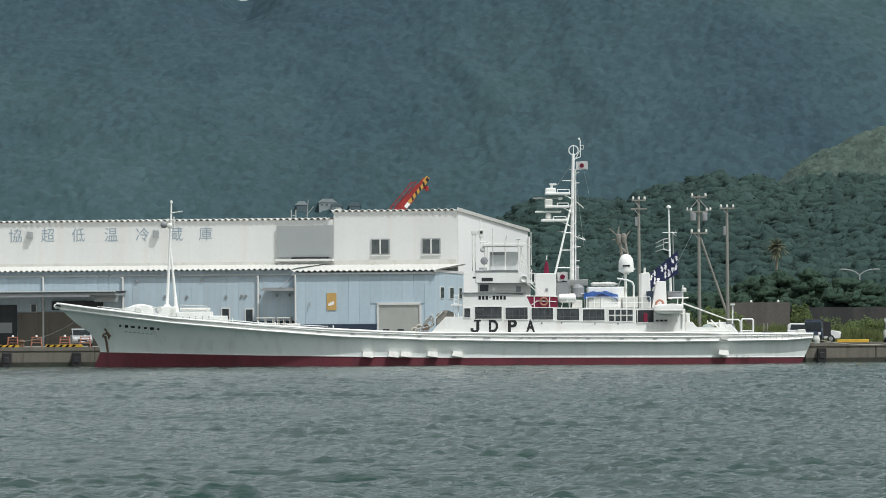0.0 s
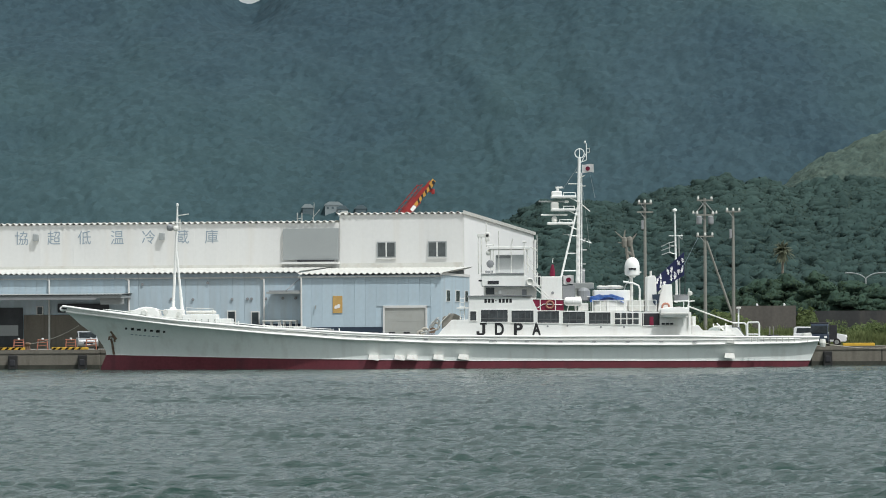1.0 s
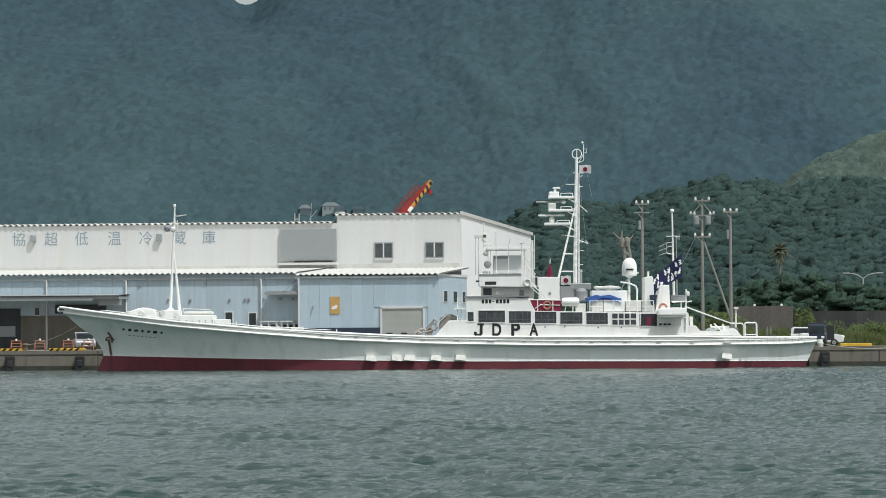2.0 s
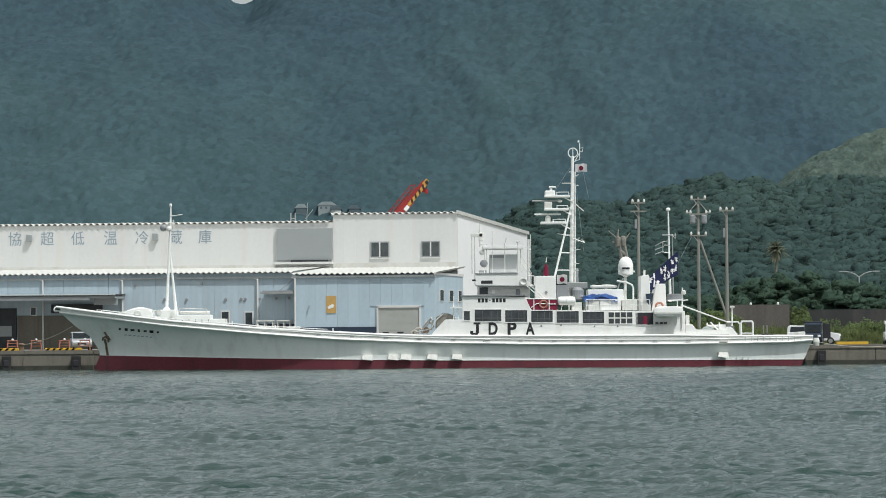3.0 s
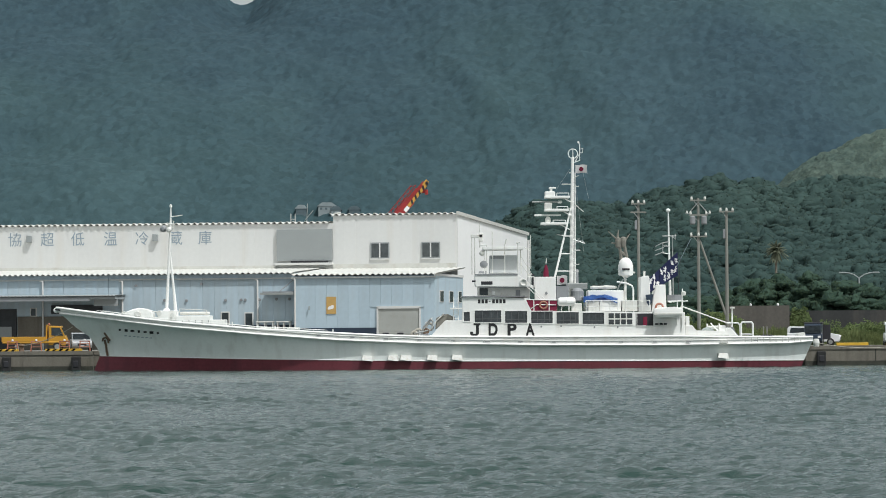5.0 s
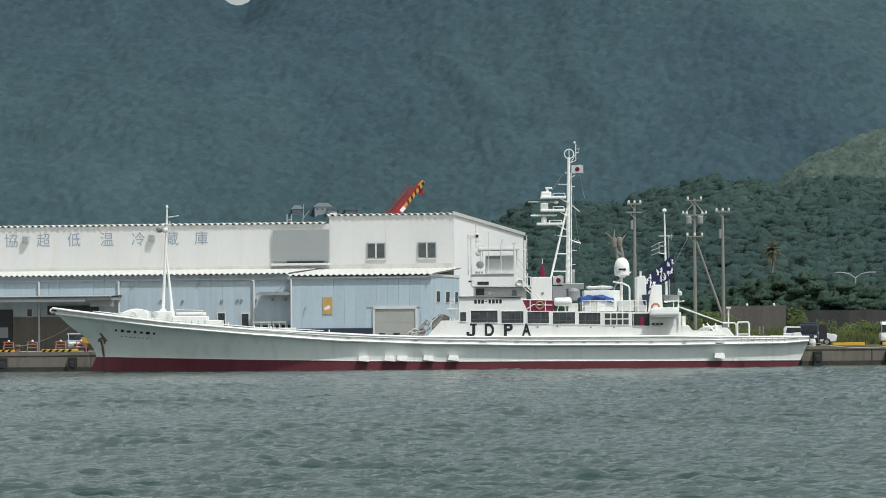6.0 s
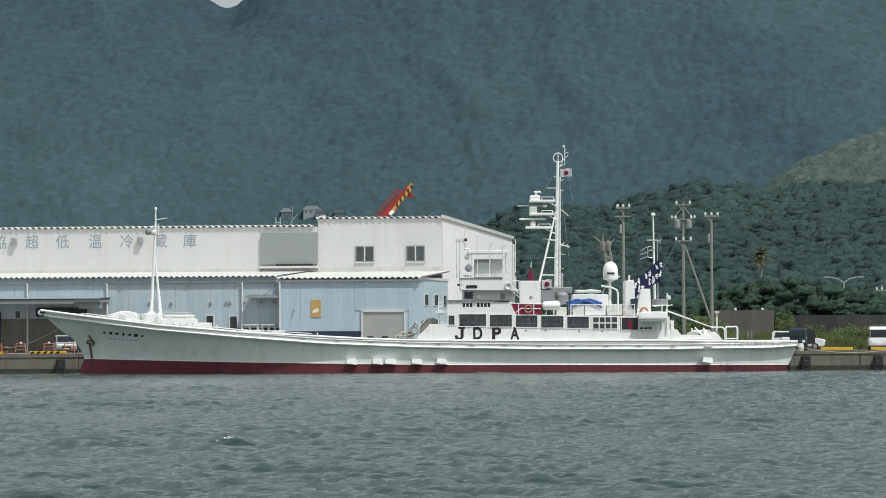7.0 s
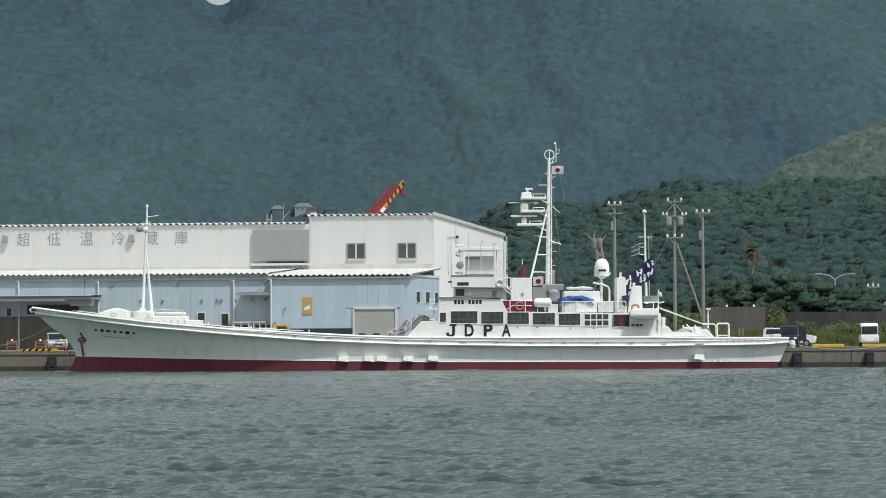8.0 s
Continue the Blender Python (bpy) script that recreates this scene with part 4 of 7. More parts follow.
frame_pts = [([(3.37, 2, 7.16), (3.37, 2, 9.45)], 0.035), ([(3.19, 2, 7.25), (3.19, 2, 9.15)], 0.03), ([(3.8, 1.9, 7.25), (3.8, 1.9, 10.44)], 0.03), ([(4.74, 1.9, 7.24), (4.74, 1.9, 9.48)], 0.035), ([(4.79, 1.9, 9.48), (4.87, 1.9, 9.87)], 0.05),
             ([(5.74, 1.9, 7.15), (5.74, 1.9, 9.56)], 0.04), ([(5.61, 1.9, 9.57), (5.91, 1.9, 9.61)], 0.07), ([(6.04, 4, 7.26), (5.99, 4, 9.26)], 0.05), ([(5.95, 4, 8.05), (6.82, 4, 6.91)], 0.03), ([(5.99, 4, 8.65), (6.86, 4, 7.17)], 0.02),
             ([(6.25, 4, 9.26), (6.77, 4, 9)], 0.04), ([(6.77, 4, 10.21), (6.77, 4, 7.61)], 0.03)]
for pts, rad in frame_pts:
    part("canopy_post", path(bmesh.new(), pts, rad, 6), M_OFFWHITE, vessel)
part("canopy_beam", B(3.06, 6.17, 1.9, 5.8, 9.06, 9.29, bevel=0.03), M_WHITE, vessel, "white canopy top over the flying bridge")
part("canopy_beam", path(bmesh.new(), [(2.85, 2, 9.41), (3.37, 2, 9.41)], 0.05, 6), M_WHITE, vessel)
part("shelter", B(3.59, 5.79, 2.6, 5.5, 7.25, 8.64, bevel=0.03), M_SHELTER, vessel, "pale grey shelter cabin on the flying bridge")
part("shelter_window", B(3.67, 4.75, 2.55, 2.62, 8.38, 8.59, bevel=0.012), M_GREYPAINT, vessel)
part("search_light", lathe(bmesh.new(), [(0.1, -0.3), (0.26, -0.25), (0.3, 0.1), (0.28, 0.3)], (3.15, 2.2, 7.95), 14, "y"), M_GREYPAINT, vessel)
part("search_light", lathe(bmesh.new(), [(0.1, -0.2), (0.2, -0.15), (0.22, 0.2)], (3.02, 2.2, 8.81), 14, "y"), M_OFFWHITE, vessel)
part("bracket", B(2.76, 3.37, 2.0, 3.0, 7.12, 7.43, bevel=0.03), M_GREYPAINT, vessel)
for a in ([(2.25, 3, 7.19), (2.25, 3, 10.04)], [(2.47, 3, 7.18), (2.47, 3, 10.04)], [(2.86, 3, 9.26), (2.86, 3, 11.16)]):
    part("antenna", path(bmesh.new(), a, 0.035, 6), M_OFFWHITE, vessel)
part("antenna_head", B(2.16, 3.07, 2.9, 3.1, 10, 10.26, bevel=0.03), M_OFFWHITE, vessel)
part("antenna_cage", B(2.77, 3.12, 2.9, 3.3, 9.69, 10.38, bevel=0.06), M_OFFWHITE, vessel)

# front of the house: steps, ladder, winch gear under canvas
part("canvas_cover", prism(bmesh.new(), [(-0.6, 2.96), (-0.52, 3.91), (-0.17, 4.03), (0.34, 4.2), (0.95, 3.9), (0.95, 3.68), (0.17, 3.65)], 1.5, 4.5, 0.1), M_KHAKI, vessel, "khaki canvas cover over deck gear")
part("dark_cover", prism(bmesh.new(), [(-0.17, 4.04), (-0.04, 4.21), (0.26, 4.16), (0.86, 3.86), (0.82, 3.73), (-0.09, 3.82)], 1.9, 4.0, 0.06), M_CARDARK, vessel)
for a in ([(0.82, 1.2, 3.68), (0.82, 1.2, 5.45)], [(1.16, 1.2, 3.68), (1.16, 1.2, 5.45)]):
    part("ladder_rail", path(bmesh.new(), a, 0.03, 6), M_WHITE, vessel)
for k in range(6):
    z = 3.81 + k * 0.3
    part("rung", tube(bmesh.new(), (0.82, 1.2, z), (1.16, 1.2, z), 0.02, n=6), M_WHITE, vessel)
part("ladder_platform", B(0.56, 1.55, 0.95, 2.2, 4.54, 4.65), M_WHITE, vessel)
for a, rad in (([(-1.68, 1.5, 2.54), (-1.46, 1.5, 3.22), (-0.95, 1.5, 3.82), (-0.78, 1.5, 3.65), (-0.86, 1.5, 2.96)], 0.07), ([(-1.56, 2.5, 2.62), (-0.95, 2.5, 3.74)], 0.05), ([(-2.15, 1.2, 2.71), (-1.38, 1.2, 2.88), (-1.12, 1.2, 2.96)], 0.05)):
    part("davit_arm", path(bmesh.new(), a, rad, 8), M_STEEL, vessel)
part("winch_drum", lathe(bmesh.new(), [(0.24, -0.4), (0.24, -0.34), (0.12, -0.33), (0.12, 0.33), (0.24, 0.34), (0.24, 0.4)], (-1.29, 2, 2.88), 16, "y"), M_RUST, vessel)
part("coaming", prism(bmesh.new(), [(-2.75, 2.37), (-2.11, 2.54), (-1.2, 2.71), (-0.95, 2.45)], 0.8, 6, 0.03), M_GREYPAINT, vessel)

# boat deck: red dodger, raft canister, box, tarpaulin, rails
part("dodger", prism(bmesh.new(), [(6.32, 5.2), (8.69, 5.14), (8.69, 4.35), (6.71, 4.36)], 1.0, 1.04), M_RED, vessel, "red canvas weather cloth on the rail")
part("lifebuoy", torus(bmesh.new(), (7.65, 0.95, 4.8), 0.27, 0.07), M_FADED, vessel, "faded orange lifebuoy")
part("locker", B(7.02, 8.62, 1.6, 3.5, 4.33, 6.96, bevel=0.04), M_WHITE, vessel, "tall white deck locker")
part("porthole", lathe(bmesh.new(), [(0.11, -0.02), (0.11, 0.03)], (7.88, 1.58, 5.71), 14, "y"), M_GREYPAINT, vessel)
for a in ([(6.41, 1.1, 6.19), (8.47, 1.1, 4.33)], [(6.62, 1.1, 6.27), (8.69, 1.1, 4.41)], [(6.71, 1.3, 7.22), (6.71, 1.3, 6.14)], [(6.97, 1.3, 6.96), (6.97, 1.3, 6.27)], [(6.37, 1.3, 6.96), (6.97, 1.3, 6.96)], [(6.92, 1, 5.24), (6.92, 1, 4.33)], [(8.08, 1, 5.23), (8.08, 1, 4.33)], [(6.36, 1, 5.24), (8.69, 1, 5.18)], [(6.71, 0.97, 4.55), (7.14, 0.97, 4.85), (8.6, 0.97, 4.8)]):
    part("stair_rail", path(bmesh.new(), a, 0.04, 6), M_WHITE, vessel)
part("dark_post", B(6.81, 6.98, 1.5, 1.7, 6.19, 7.18), M_DARK, vessel)
part("fire_box", lathe(bmesh.new(), [(0.0, 0.6), (0.08, 0.55), (0.15, 0.3), (0.2, 0.0), (0.2, -0.9)], (7.93, 3.4, 7.33), 12), M_MARK, vessel, "red canvas-wrapped fitting")
part("fire_box_tip", tube(bmesh.new(), (7.93, 3.4, 8.02), (7.98, 3.4, 8.41), 0.05, 0.02, 6), M_OFFWHITE, vessel)
part("raft_canister", lathe(bmesh.new(), [(0.1, -0.68), (0.28, -0.62), (0.33, -0.45), (0.33, -0.03), (0.36, -0.02), (0.36, 0.02), (0.33, 0.03), (0.33, 0.45), (0.28, 0.62), (0.1, 0.68)], (9.43, 1.4, 5.05), 20, "x"), M_WHITE, vessel, "white life raft canister", smooth=True)
part("cradle", path(bmesh.new(), [(9, 1.4, 4.32), (9.09, 1.4, 4.75), (9.56, 1.4, 4.75), (9.6, 1.4, 4.32)], 0.035, 6), M_WHITE, vessel)
part("cabinet_box", B(8.67, 9.62, 2.0, 3.6, 5.19, 6.27, bevel=0.03), M_GREYPAINT, vessel)
part("machinery", B(9.5, 11.06, 2.4, 4.2, 6.01, 6.48, bevel=0.04), M_STEEL, vessel)
part("tank", lathe(bmesh.new(), [(0.2, 0), (0.5, 0.1), (0.5, 0.8), (0.35, 1.0), (0.2, 1.05)], (10.29, 2.6, 5.06), 16), M_GREYPAINT, vessel)
part("tank_leg", path(bmesh.new(), [(9.67, 2.2, 4.32), (9.67, 2.2, 5.4), (10.79, 2.2, 5.4), (10.79, 2.2, 4.32)], 0.05, 6), M_OFFWHITE, vessel)
part("deck_box", B(9.81, 10.59, 1.3, 2.0, 4.32, 4.92, bevel=0.05), M_OFFWHITE, vessel)
part("skylight_casing", B(11.07, 13.83, 2.6, 5.6, 4.27, 5.91, bevel=0.05), M_WHITE, vessel, "white casing on the boat deck")
part("sail_roll", lathe(bmesh.new(), [(0.08, -1.0), (0.15, -0.8), (0.12, -0.3), (0.17, 0.2), (0.13, 0.8), (0.06, 1.05)], (12.29, 2.8, 6.13), 10, "x"), M_OFFWHITE, vessel)


def tarpaulin():
    bm = bmesh.new()
    n, k = 22, 8
    x0, x1 = 10.72, 13.35
    g = []
    for i in range(n + 1):
        u = i / n
        row = []
        for j in range(k + 1):
            v = j / k
            peak = 5.56 - 0.1 * abs(u - 0.5) + 0.07 * math.sin(u * 17) * math.sin(v * 5)
            drop = (0.30 + 0.10 * math.sin(u * 9) + 0.25 * (1 - min(1, 6 * u))) * (1 - v) ** 2 + 0.25 * max(0, u - 0.8) / 0.2
            row.append(bm.verts.new((x0 + (x1 - x0) * u, 1.25 + 1.6 * v, peak - drop)))
        g.append(row)
    for i in range(n):
        for j in range(k):
            bm.faces.new((g[i][j], g[i + 1][j], g[i + 1][j + 1], g[i][j + 1]))
    bmesh.ops.solidify(bm, geom=bm.faces[:], thickness=0.03)
    return part("tarpaulin", bm, M_BLUE, vessel, "rumpled blue tarpaulin", smooth=True)


tarpaulin()
for x0, x1, m in ((11.07, 11.93, M_OFFWHITE), (11.97, 13.56, M_WHITE), (13.65, 14.81, M_OFFWHITE)):
    part("fish_box", B(x0, x1, 1.4, 2.6, 4.3, 5.08, bevel=0.03), m, vessel)
for k in range(9):
    x = 10.88 + k * (15.74 - 10.88) / 8
    part("rail_post", tube(bmesh.new(), (x, 1.0, 4.25), (x, 1.0, 5.11), 0.028, n=6), M_WHITE, vessel)
for z in (5.11, 4.68):
    part("boat_deck_rail", tube(bmesh.new(), (10.88, 1.0, z), (15.74, 1.0, z), 0.03, n=6), M_WHITE, vessel)

# satellite dome on its post
part("dome_post", tube(bmesh.new(), (13.96, 3, 4.3), (13.98, 3, 6.94), 0.13, 0.1, 10), M_WHITE, vessel)
dome = part("satellite_dome", lathe(bmesh.new(), [(0.18, -0.86), (0.3, -0.74), (0.56, -0.66), (0.58, -0.4), (0.57, 0.05), (0.5, 0.35), (0.34, 0.58), (0.15, 0.68), (0.02, 0.7)], (14.02, 3, 7.72), 24), M_WHITE, vessel, "white satellite dome", smooth=True)
part("maker_mark", B(13.74, 14.3, 2.40, 2.5, 7.45, 7.58), M_BLACKLET, dome)
part("dome_lip", B(14.41, 14.72, 2.9, 3.1, 7.2, 7.33), M_OFFWHITE, dome)
part("pipe_frame", path(bmesh.new(), [(13.31, 2.6, 6.55), (14.09, 2.6, 6.42), (14.48, 2.6, 6.24), (14.57, 2.6, 5.98), (14.57, 2.6, 4.3)], 0.07, 8), M_WHITE, vessel)
part("pipe_frame", path(bmesh.new(), [(13.32, 2.7, 5.73), (13.49, 2.7, 6.25), (13.84, 2.7, 6.77)], 0.05, 8), M_STEEL, vessel)
# lamp stand with two hooded heads and whip horns
for a in ([(13.73, 3.2, 7.99), (13.6, 3.2, 9.2)], [(14.21, 3.2, 7.98), (13.95, 3.2, 9.28)], [(13.6, 3.2, 8.85), (14.08, 3.2, 8.59)]):
    part("stand_leg", path(bmesh.new(), a, 0.13, 7), M_KHAKI, vessel, "tan canvas-wrapped lamp stand")
for c in ((13.47, 3.2, 9.68), (13.86, 3.2, 9.72)):
    part("lamp_head", lathe(bmesh.new(), [(0.05, -0.55), (0.2, -0.45), (0.24, 0.0), (0.2, 0.22), (0.06, 0.3)], c, 12), M_KHAKI, vessel)
for a in ([(13.51, 3.2, 9.68), (12.95, 3.2, 10.24), (12.73, 3.2, 10.42)], [(13.43, 3.2, 9.98), (13.51, 3.2, 10.54)], [(13.51, 3.2, 9.46), (12.95, 3.2, 9.55)], [(13.99, 3.2, 9.72), (14.38, 3.2, 10.23)]):
    part("whip_horn", tube(bmesh.new(), a[0], a[-1], 0.1, 0.03, 6), M_KHAKI, vessel)

# aft casing, funnel and after mast
part("funnel_casing", prism(bmesh.new(), [(15.11, 4.25), (15.11, 6.92), (15.71, 7.01), (15.8, 6.83), (15.89, 4.24)], 2.2, 5.5, 0.05), M_WHITE, vessel, "white engine casing")
part("funnel_casing", prism(bmesh.new(), [(15.92, 4.24), (16.14, 5.58), (16.31, 6.31), (17, 6.31), (17.08, 4.23)], 2.0, 5.8, 0.05), M_WHITE, vessel, "white engine casing")
part("exhaust_pipe", tube(bmesh.new(), (15.48, 4, 6.86), (15.5, 4, 7.38), 0.09, n=8), M_OFFWHITE, vessel)
part("vent_hood", prism(bmesh.new(), [(15.47, 5.54), (16.08, 5.58), (15.95, 4.93), (15.73, 4.67), (15.56, 4.93)], 1.7, 2.1), M_CARDARK, vessel)
part("lifebuoy", torus(bmesh.new(), (16.5, 1.6, 4.58), 0.27, 0.08), M_FADED, vessel, "faded orange lifebuoy")


def work_boat():
    bm = bmesh.new()
    pts = [(16.02, 4.45), (16.58, 4.58), (17.43, 4.48), (18.16, 4.57), (18.12, 4.05), (17.86, 3.79), (16.15, 3.8), (15.97, 4.06)]
    prism(bm, pts, -0.05, 1.6, 0.12)
    return part("work_boat", bm, M_WHITE, vessel, "small white work boat hung on davits", smooth=True)


boat = work_boat()
part("gunwale", B(16.01, 18.12, -0.12, -0.04, 4.01, 4.12), M_OFFWHITE, boat)
for px0 in (16.14, 16.48, 16.79):
    part("skid", B(px0, px0 + 0.22, 0.6, 1.2, 3.24, 3.37), M_DARK, vessel)
for a in ([(17.78, 0.1, 3.19), (17.78, 0.1, 5), (18.13, 0.1, 5.04), (18.17, 0.1, 3.19)], [(18.18, 0.8, 2.98), (18.22, 0.8, 5.98)], [(17.78, 0.1, 4.27), (18.17, 0.1, 4.27)], [(17.78, 0.1, 3.8), (18.17, 0.1, 3.79)], [(17.14, 1.5, 5.01), (18.26, 1.5, 5.04)], [(18.22, 0.8, 5), (18.65, 0.8, 5.04)]):
    part("davit", path(bmesh.new(), a, 0.05, 8), M_WHITE, vessel)
part("deck_light", lathe(bmesh.new(), [(0.05, -0.15), (0.18, -0.1), (0.18, 0.12), (0.06, 0.2)], (18.31, 0.8, 5.6), 12), M_OFFWHITE, vessel)
part("rope_drum", lathe(bmesh.new(), [(0.58, 0), (0.6, 0.05), (0.56, 0.1), (0.56, 0.42), (0.6, 0.47), (0.58, 0.52)], (17.75, 3, 5.01), 20), M_GREYPAINT, vessel, "grey rope drum")
part("after_mast", tube(bmesh.new(), (17.5, 4.35, 4.94), (17.39, 4.35, 11.98), 0.11, 0.05, 10), M_WHITE, vessel, "white after mast")
part("mast_lamp", lathe(bmesh.new(), [(0.06, -0.1), (0.17, -0.05), (0.17, 0.06), (0.05, 0.16)], (17.39, 4.35, 12.03), 12), M_WHITE, vessel)
part("stay_post", tube(bmesh.new(), (17.75, 4.6, 4.94), (17.71, 4.6, 10.16), 0.05, 0.035, 8), M_STEEL, vessel)
for a in ([(16.91, 4.3, 10.07), (18, 4.3, 10.06)], [(17.65, 4.3, 10.07), (17.95, 4.3, 9.8), (17.91, 4.3, 10.24)], [(16.35, 4.3, 9.25), (16.95, 4.3, 9.55)], [(16.35, 4.3, 8.94), (17.04, 4.3, 9.2)], [(16.35, 4.3, 8.6), (17.04, 4.3, 8.85)], [(16.95, 4.3, 9.55), (16.95, 4.3, 8.77), (17.43, 4.3, 8.68)], [(16.95, 4.3, 9.55), (17.43, 4.3, 9.63)], [(17.04, 4.3, 9.29), (17.48, 4.3, 9.29)]):
    part("yagi_antenna", path(bmesh.new(), a, 0.04, 6), M_STEEL, vessel)
part("ensign_staff", tube(bmesh.new(), (17.93, 3.2, 4.5), (18.28, 3.2, 8.82), 0.025, 0.015, 6), M_DARK, vessel)
part("stay", tube(bmesh.new(), (17.85, 3.2, 7.53), (19.1, 3.2, 9.9), 0.015, n=5), M_SLATE, vessel)

# after deck
part("after_deck_house", prism(bmesh.new(), [(18.4, 2.33), (18.4, 3.19), (18.96, 3.19), (19.26, 2.76), (21.54, 2.7), (21.84, 3), (22.05, 2.82), (22.52, 2.22)], 0.9, 7.6, 0.04), M_WHITE, vessel)
part("hatch", B(18.5, 18.75, 1.1, 2.2, 3.19, 3.88, bevel=0.03), M_WHITE, vessel)
part("derrick_boom", tube(bmesh.new(), (18.25, 3.5, 4.67), (21.94, 3.5, 3.3), 0.06, 0.04, 8), M_OFFWHITE, vessel, "pale derrick boom")
part("net_heap", lathe(bmesh.new(), [(0.5, 0), (0.45, 0.15), (0.25, 0.28), (0.05, 0.33)], (20.19, 2, 2.71), 14), M_DECK, vessel)
part("winch", lathe(bmesh.new(), [(0.3, -0.5), (0.3, -0.42), (0.14, -0.4), (0.14, 0.4), (0.3, 0.42), (0.3, 0.5)], (20.65, 2.4, 3.01), 14, "x"), M_OFFWHITE, vessel)
part("davit_post", path(bmesh.new(), [(20.38, 1.6, 3.35), (20.94, 1.6, 2.75)], 0.05, 8), M_WHITE, vessel)
part("winch_house", B(21.05, 21.57, 2, 4, 2.53, 3.17, bevel=0.05), M_WHITE, vessel)
part("lamp_post", tube(bmesh.new(), (22.01, 1.5, 2.22), (22.05, 1.5, 4.46), 0.06, n=8), M_WHITE, vessel)
part("lamp_hood", B(21.88, 22.22, 1.3, 1.7, 4.42, 4.57, bevel=0.03), M_OFFWHITE, vessel)
part("stern_chute", prism(bmesh.new(), [(21.89, 3.04), (22.1, 3.04), (22.23, 2.65), (22.53, 2.35), (22.79, 2.22), (22.45, 2.18), (22.1, 2.44)], 0.95, 6.8), M_GREYPAINT, vessel)
part("stern_gallows", path(bmesh.new(), [(22.68, 1.2, 2.22), (22.68, 1.2, 3.25), (22.76, 1.2, 3.38), (23.49, 1.2, 3.38), (23.58, 1.2, 3.25), (23.58, 1.2, 2.21)], 0.075, 8), M_WHITE, vessel, "white pipe gallows")
part("stern_gallows", path(bmesh.new(), [(21.73, 3, 3.35), (22.6, 3, 3.34), (22.73, 3, 3.17), (22.77, 3, 2.21)], 0.06, 8), M_WHITE, vessel)
part("rail_bar", path(bmesh.new(), [(22.68, 1.2, 2.48), (23.58, 1.2, 2.47)], 0.05, 8), M_WHITE, vessel)
part("rope_coil", torus(bmesh.new(), (24.72, 2, 2.29), 0.35, 0.14, axis="z"), M_DARK, vessel)
part("stern_bitt", prism(bmesh.new(), [(26.83, 2.11), (27.05, 2.54), (27.57, 2.58), (27.65, 2.1)], 1.5, 3.5, 0.05), M_OFFWHITE, vessel)
part("fairlead", lathe(bmesh.new(), [(0.2, -0.3), (0.26, 0), (0.2, 0.3)], (28.57, 3, 1.79), 12), M_OFFWHITE, vessel)
part("lower_grate", B(21, 21.6, 0.0, 0.3, 1.84, 2.02), M_OFFWHITE, vessel)

# hull side fittings: scupper hoods, anchor, hawse
for a, b in ((-6.17, -5.36), (-4.2, -3.43), (-3.26, -2.4), (-1.24, -0.43), (0.64, 1.46), (20.83, 21.64)):
    z = 0.62
    bm = bmesh.new()
    pts = [(a, -0.16, z + 0.10), (b, -0.16, z + 0.0), (b - 0.07, -0.02, z + 0.42), (a + 0.07, -0.02, z + 0.46), (a, 0.6, z + 0.10), (b, 0.6, z + 0.0), (b, 0.6, z + 0.42), (a, 0.6, z + 0.46)]
    v = [bm.verts.new(p) for p in pts]
    for q in ((0, 1, 2, 3), (4, 7, 6, 5), (0, 3, 7, 4), (1, 5, 6, 2), (3, 2, 6, 7), (0, 4, 5, 1)):
        bm.faces.new([v[i] for i in q])
    bmesh.ops.recalc_face_normals(bm, faces=bm.faces)
    part("scupper_hood", bm, M_OFFWHITE, vessel, "white scupper hood on the hull side")


def skin(x, z):
    """The hull's near face at x and z."""
    a, b = lerp(STEM, z), lerp(AFT, z)
    return YC - half_beam((x - a) / (b - a), z, lerp(RAIL_LO, x))


def on_hull(pts, out=0.06):
    return [(x, skin(x, z) - out, z) for x, z in pts]


anchor = part("anchor", path(bmesh.new(), on_hull([(-25.97, 2.38), (-25.88, 1.94), (-25.84, 1.51), (-25.78, 1.16)]), 0.09, 8), M_RUST, vessel, "rusty stowed anchor")
part("anchor_fluke", path(bmesh.new(), on_hull([(-26.16, 2.30), (-26.1, 2.5), (-25.88, 2.58), (-25.7, 2.4), (-25.68, 2.15)]), 0.065, 8), M_RUST, anchor)
part("hawse_pipe", path(bmesh.new(), on_hull([(-25.97, 2.94), (-25.8, 2.68), (-25.54, 2.33)], 0.03), 0.08, 8), M_RUST, vessel)

# foredeck
part("windlass_cover", prism(bmesh.new(), [(-25.06, 4.19), (-24.5, 4.45), (-23.72, 4.74), (-23.2, 4.83), (-22.6, 4.69), (-22.25, 4.56), (-22.16, 3.78), (-24.2, 3.79)], 3.0, 5.7, 0.12), M_WHITE, vessel, "white covered anchor windlass")
part("windlass_drum", lathe(bmesh.new(), [(0.2, -0.15), (0.26, 0), (0.16, 0.1)], (-23.37, 2.9, 4.35), 14, "y"), M_OFFWHITE, vessel)
part("fore_locker", B(-21.86, -20.43, 3, 5.7, 3.78, 4.6, bevel=0.05), M_WHITE, vessel)
part("hatch_cover", B(-20.4, -17.8, 2.5, 6.2, 3.46, 4.2, bevel=0.05), M_WHITE, vessel)
part("stowed_boom", lathe(bmesh.new(), [(0.1, -1.15), (0.14, -1.0), (0.14, 1.0), (0.1, 1.15)], (-19.03, 3.5, 4.37), 10, "x"), M_OFFWHITE, vessel)
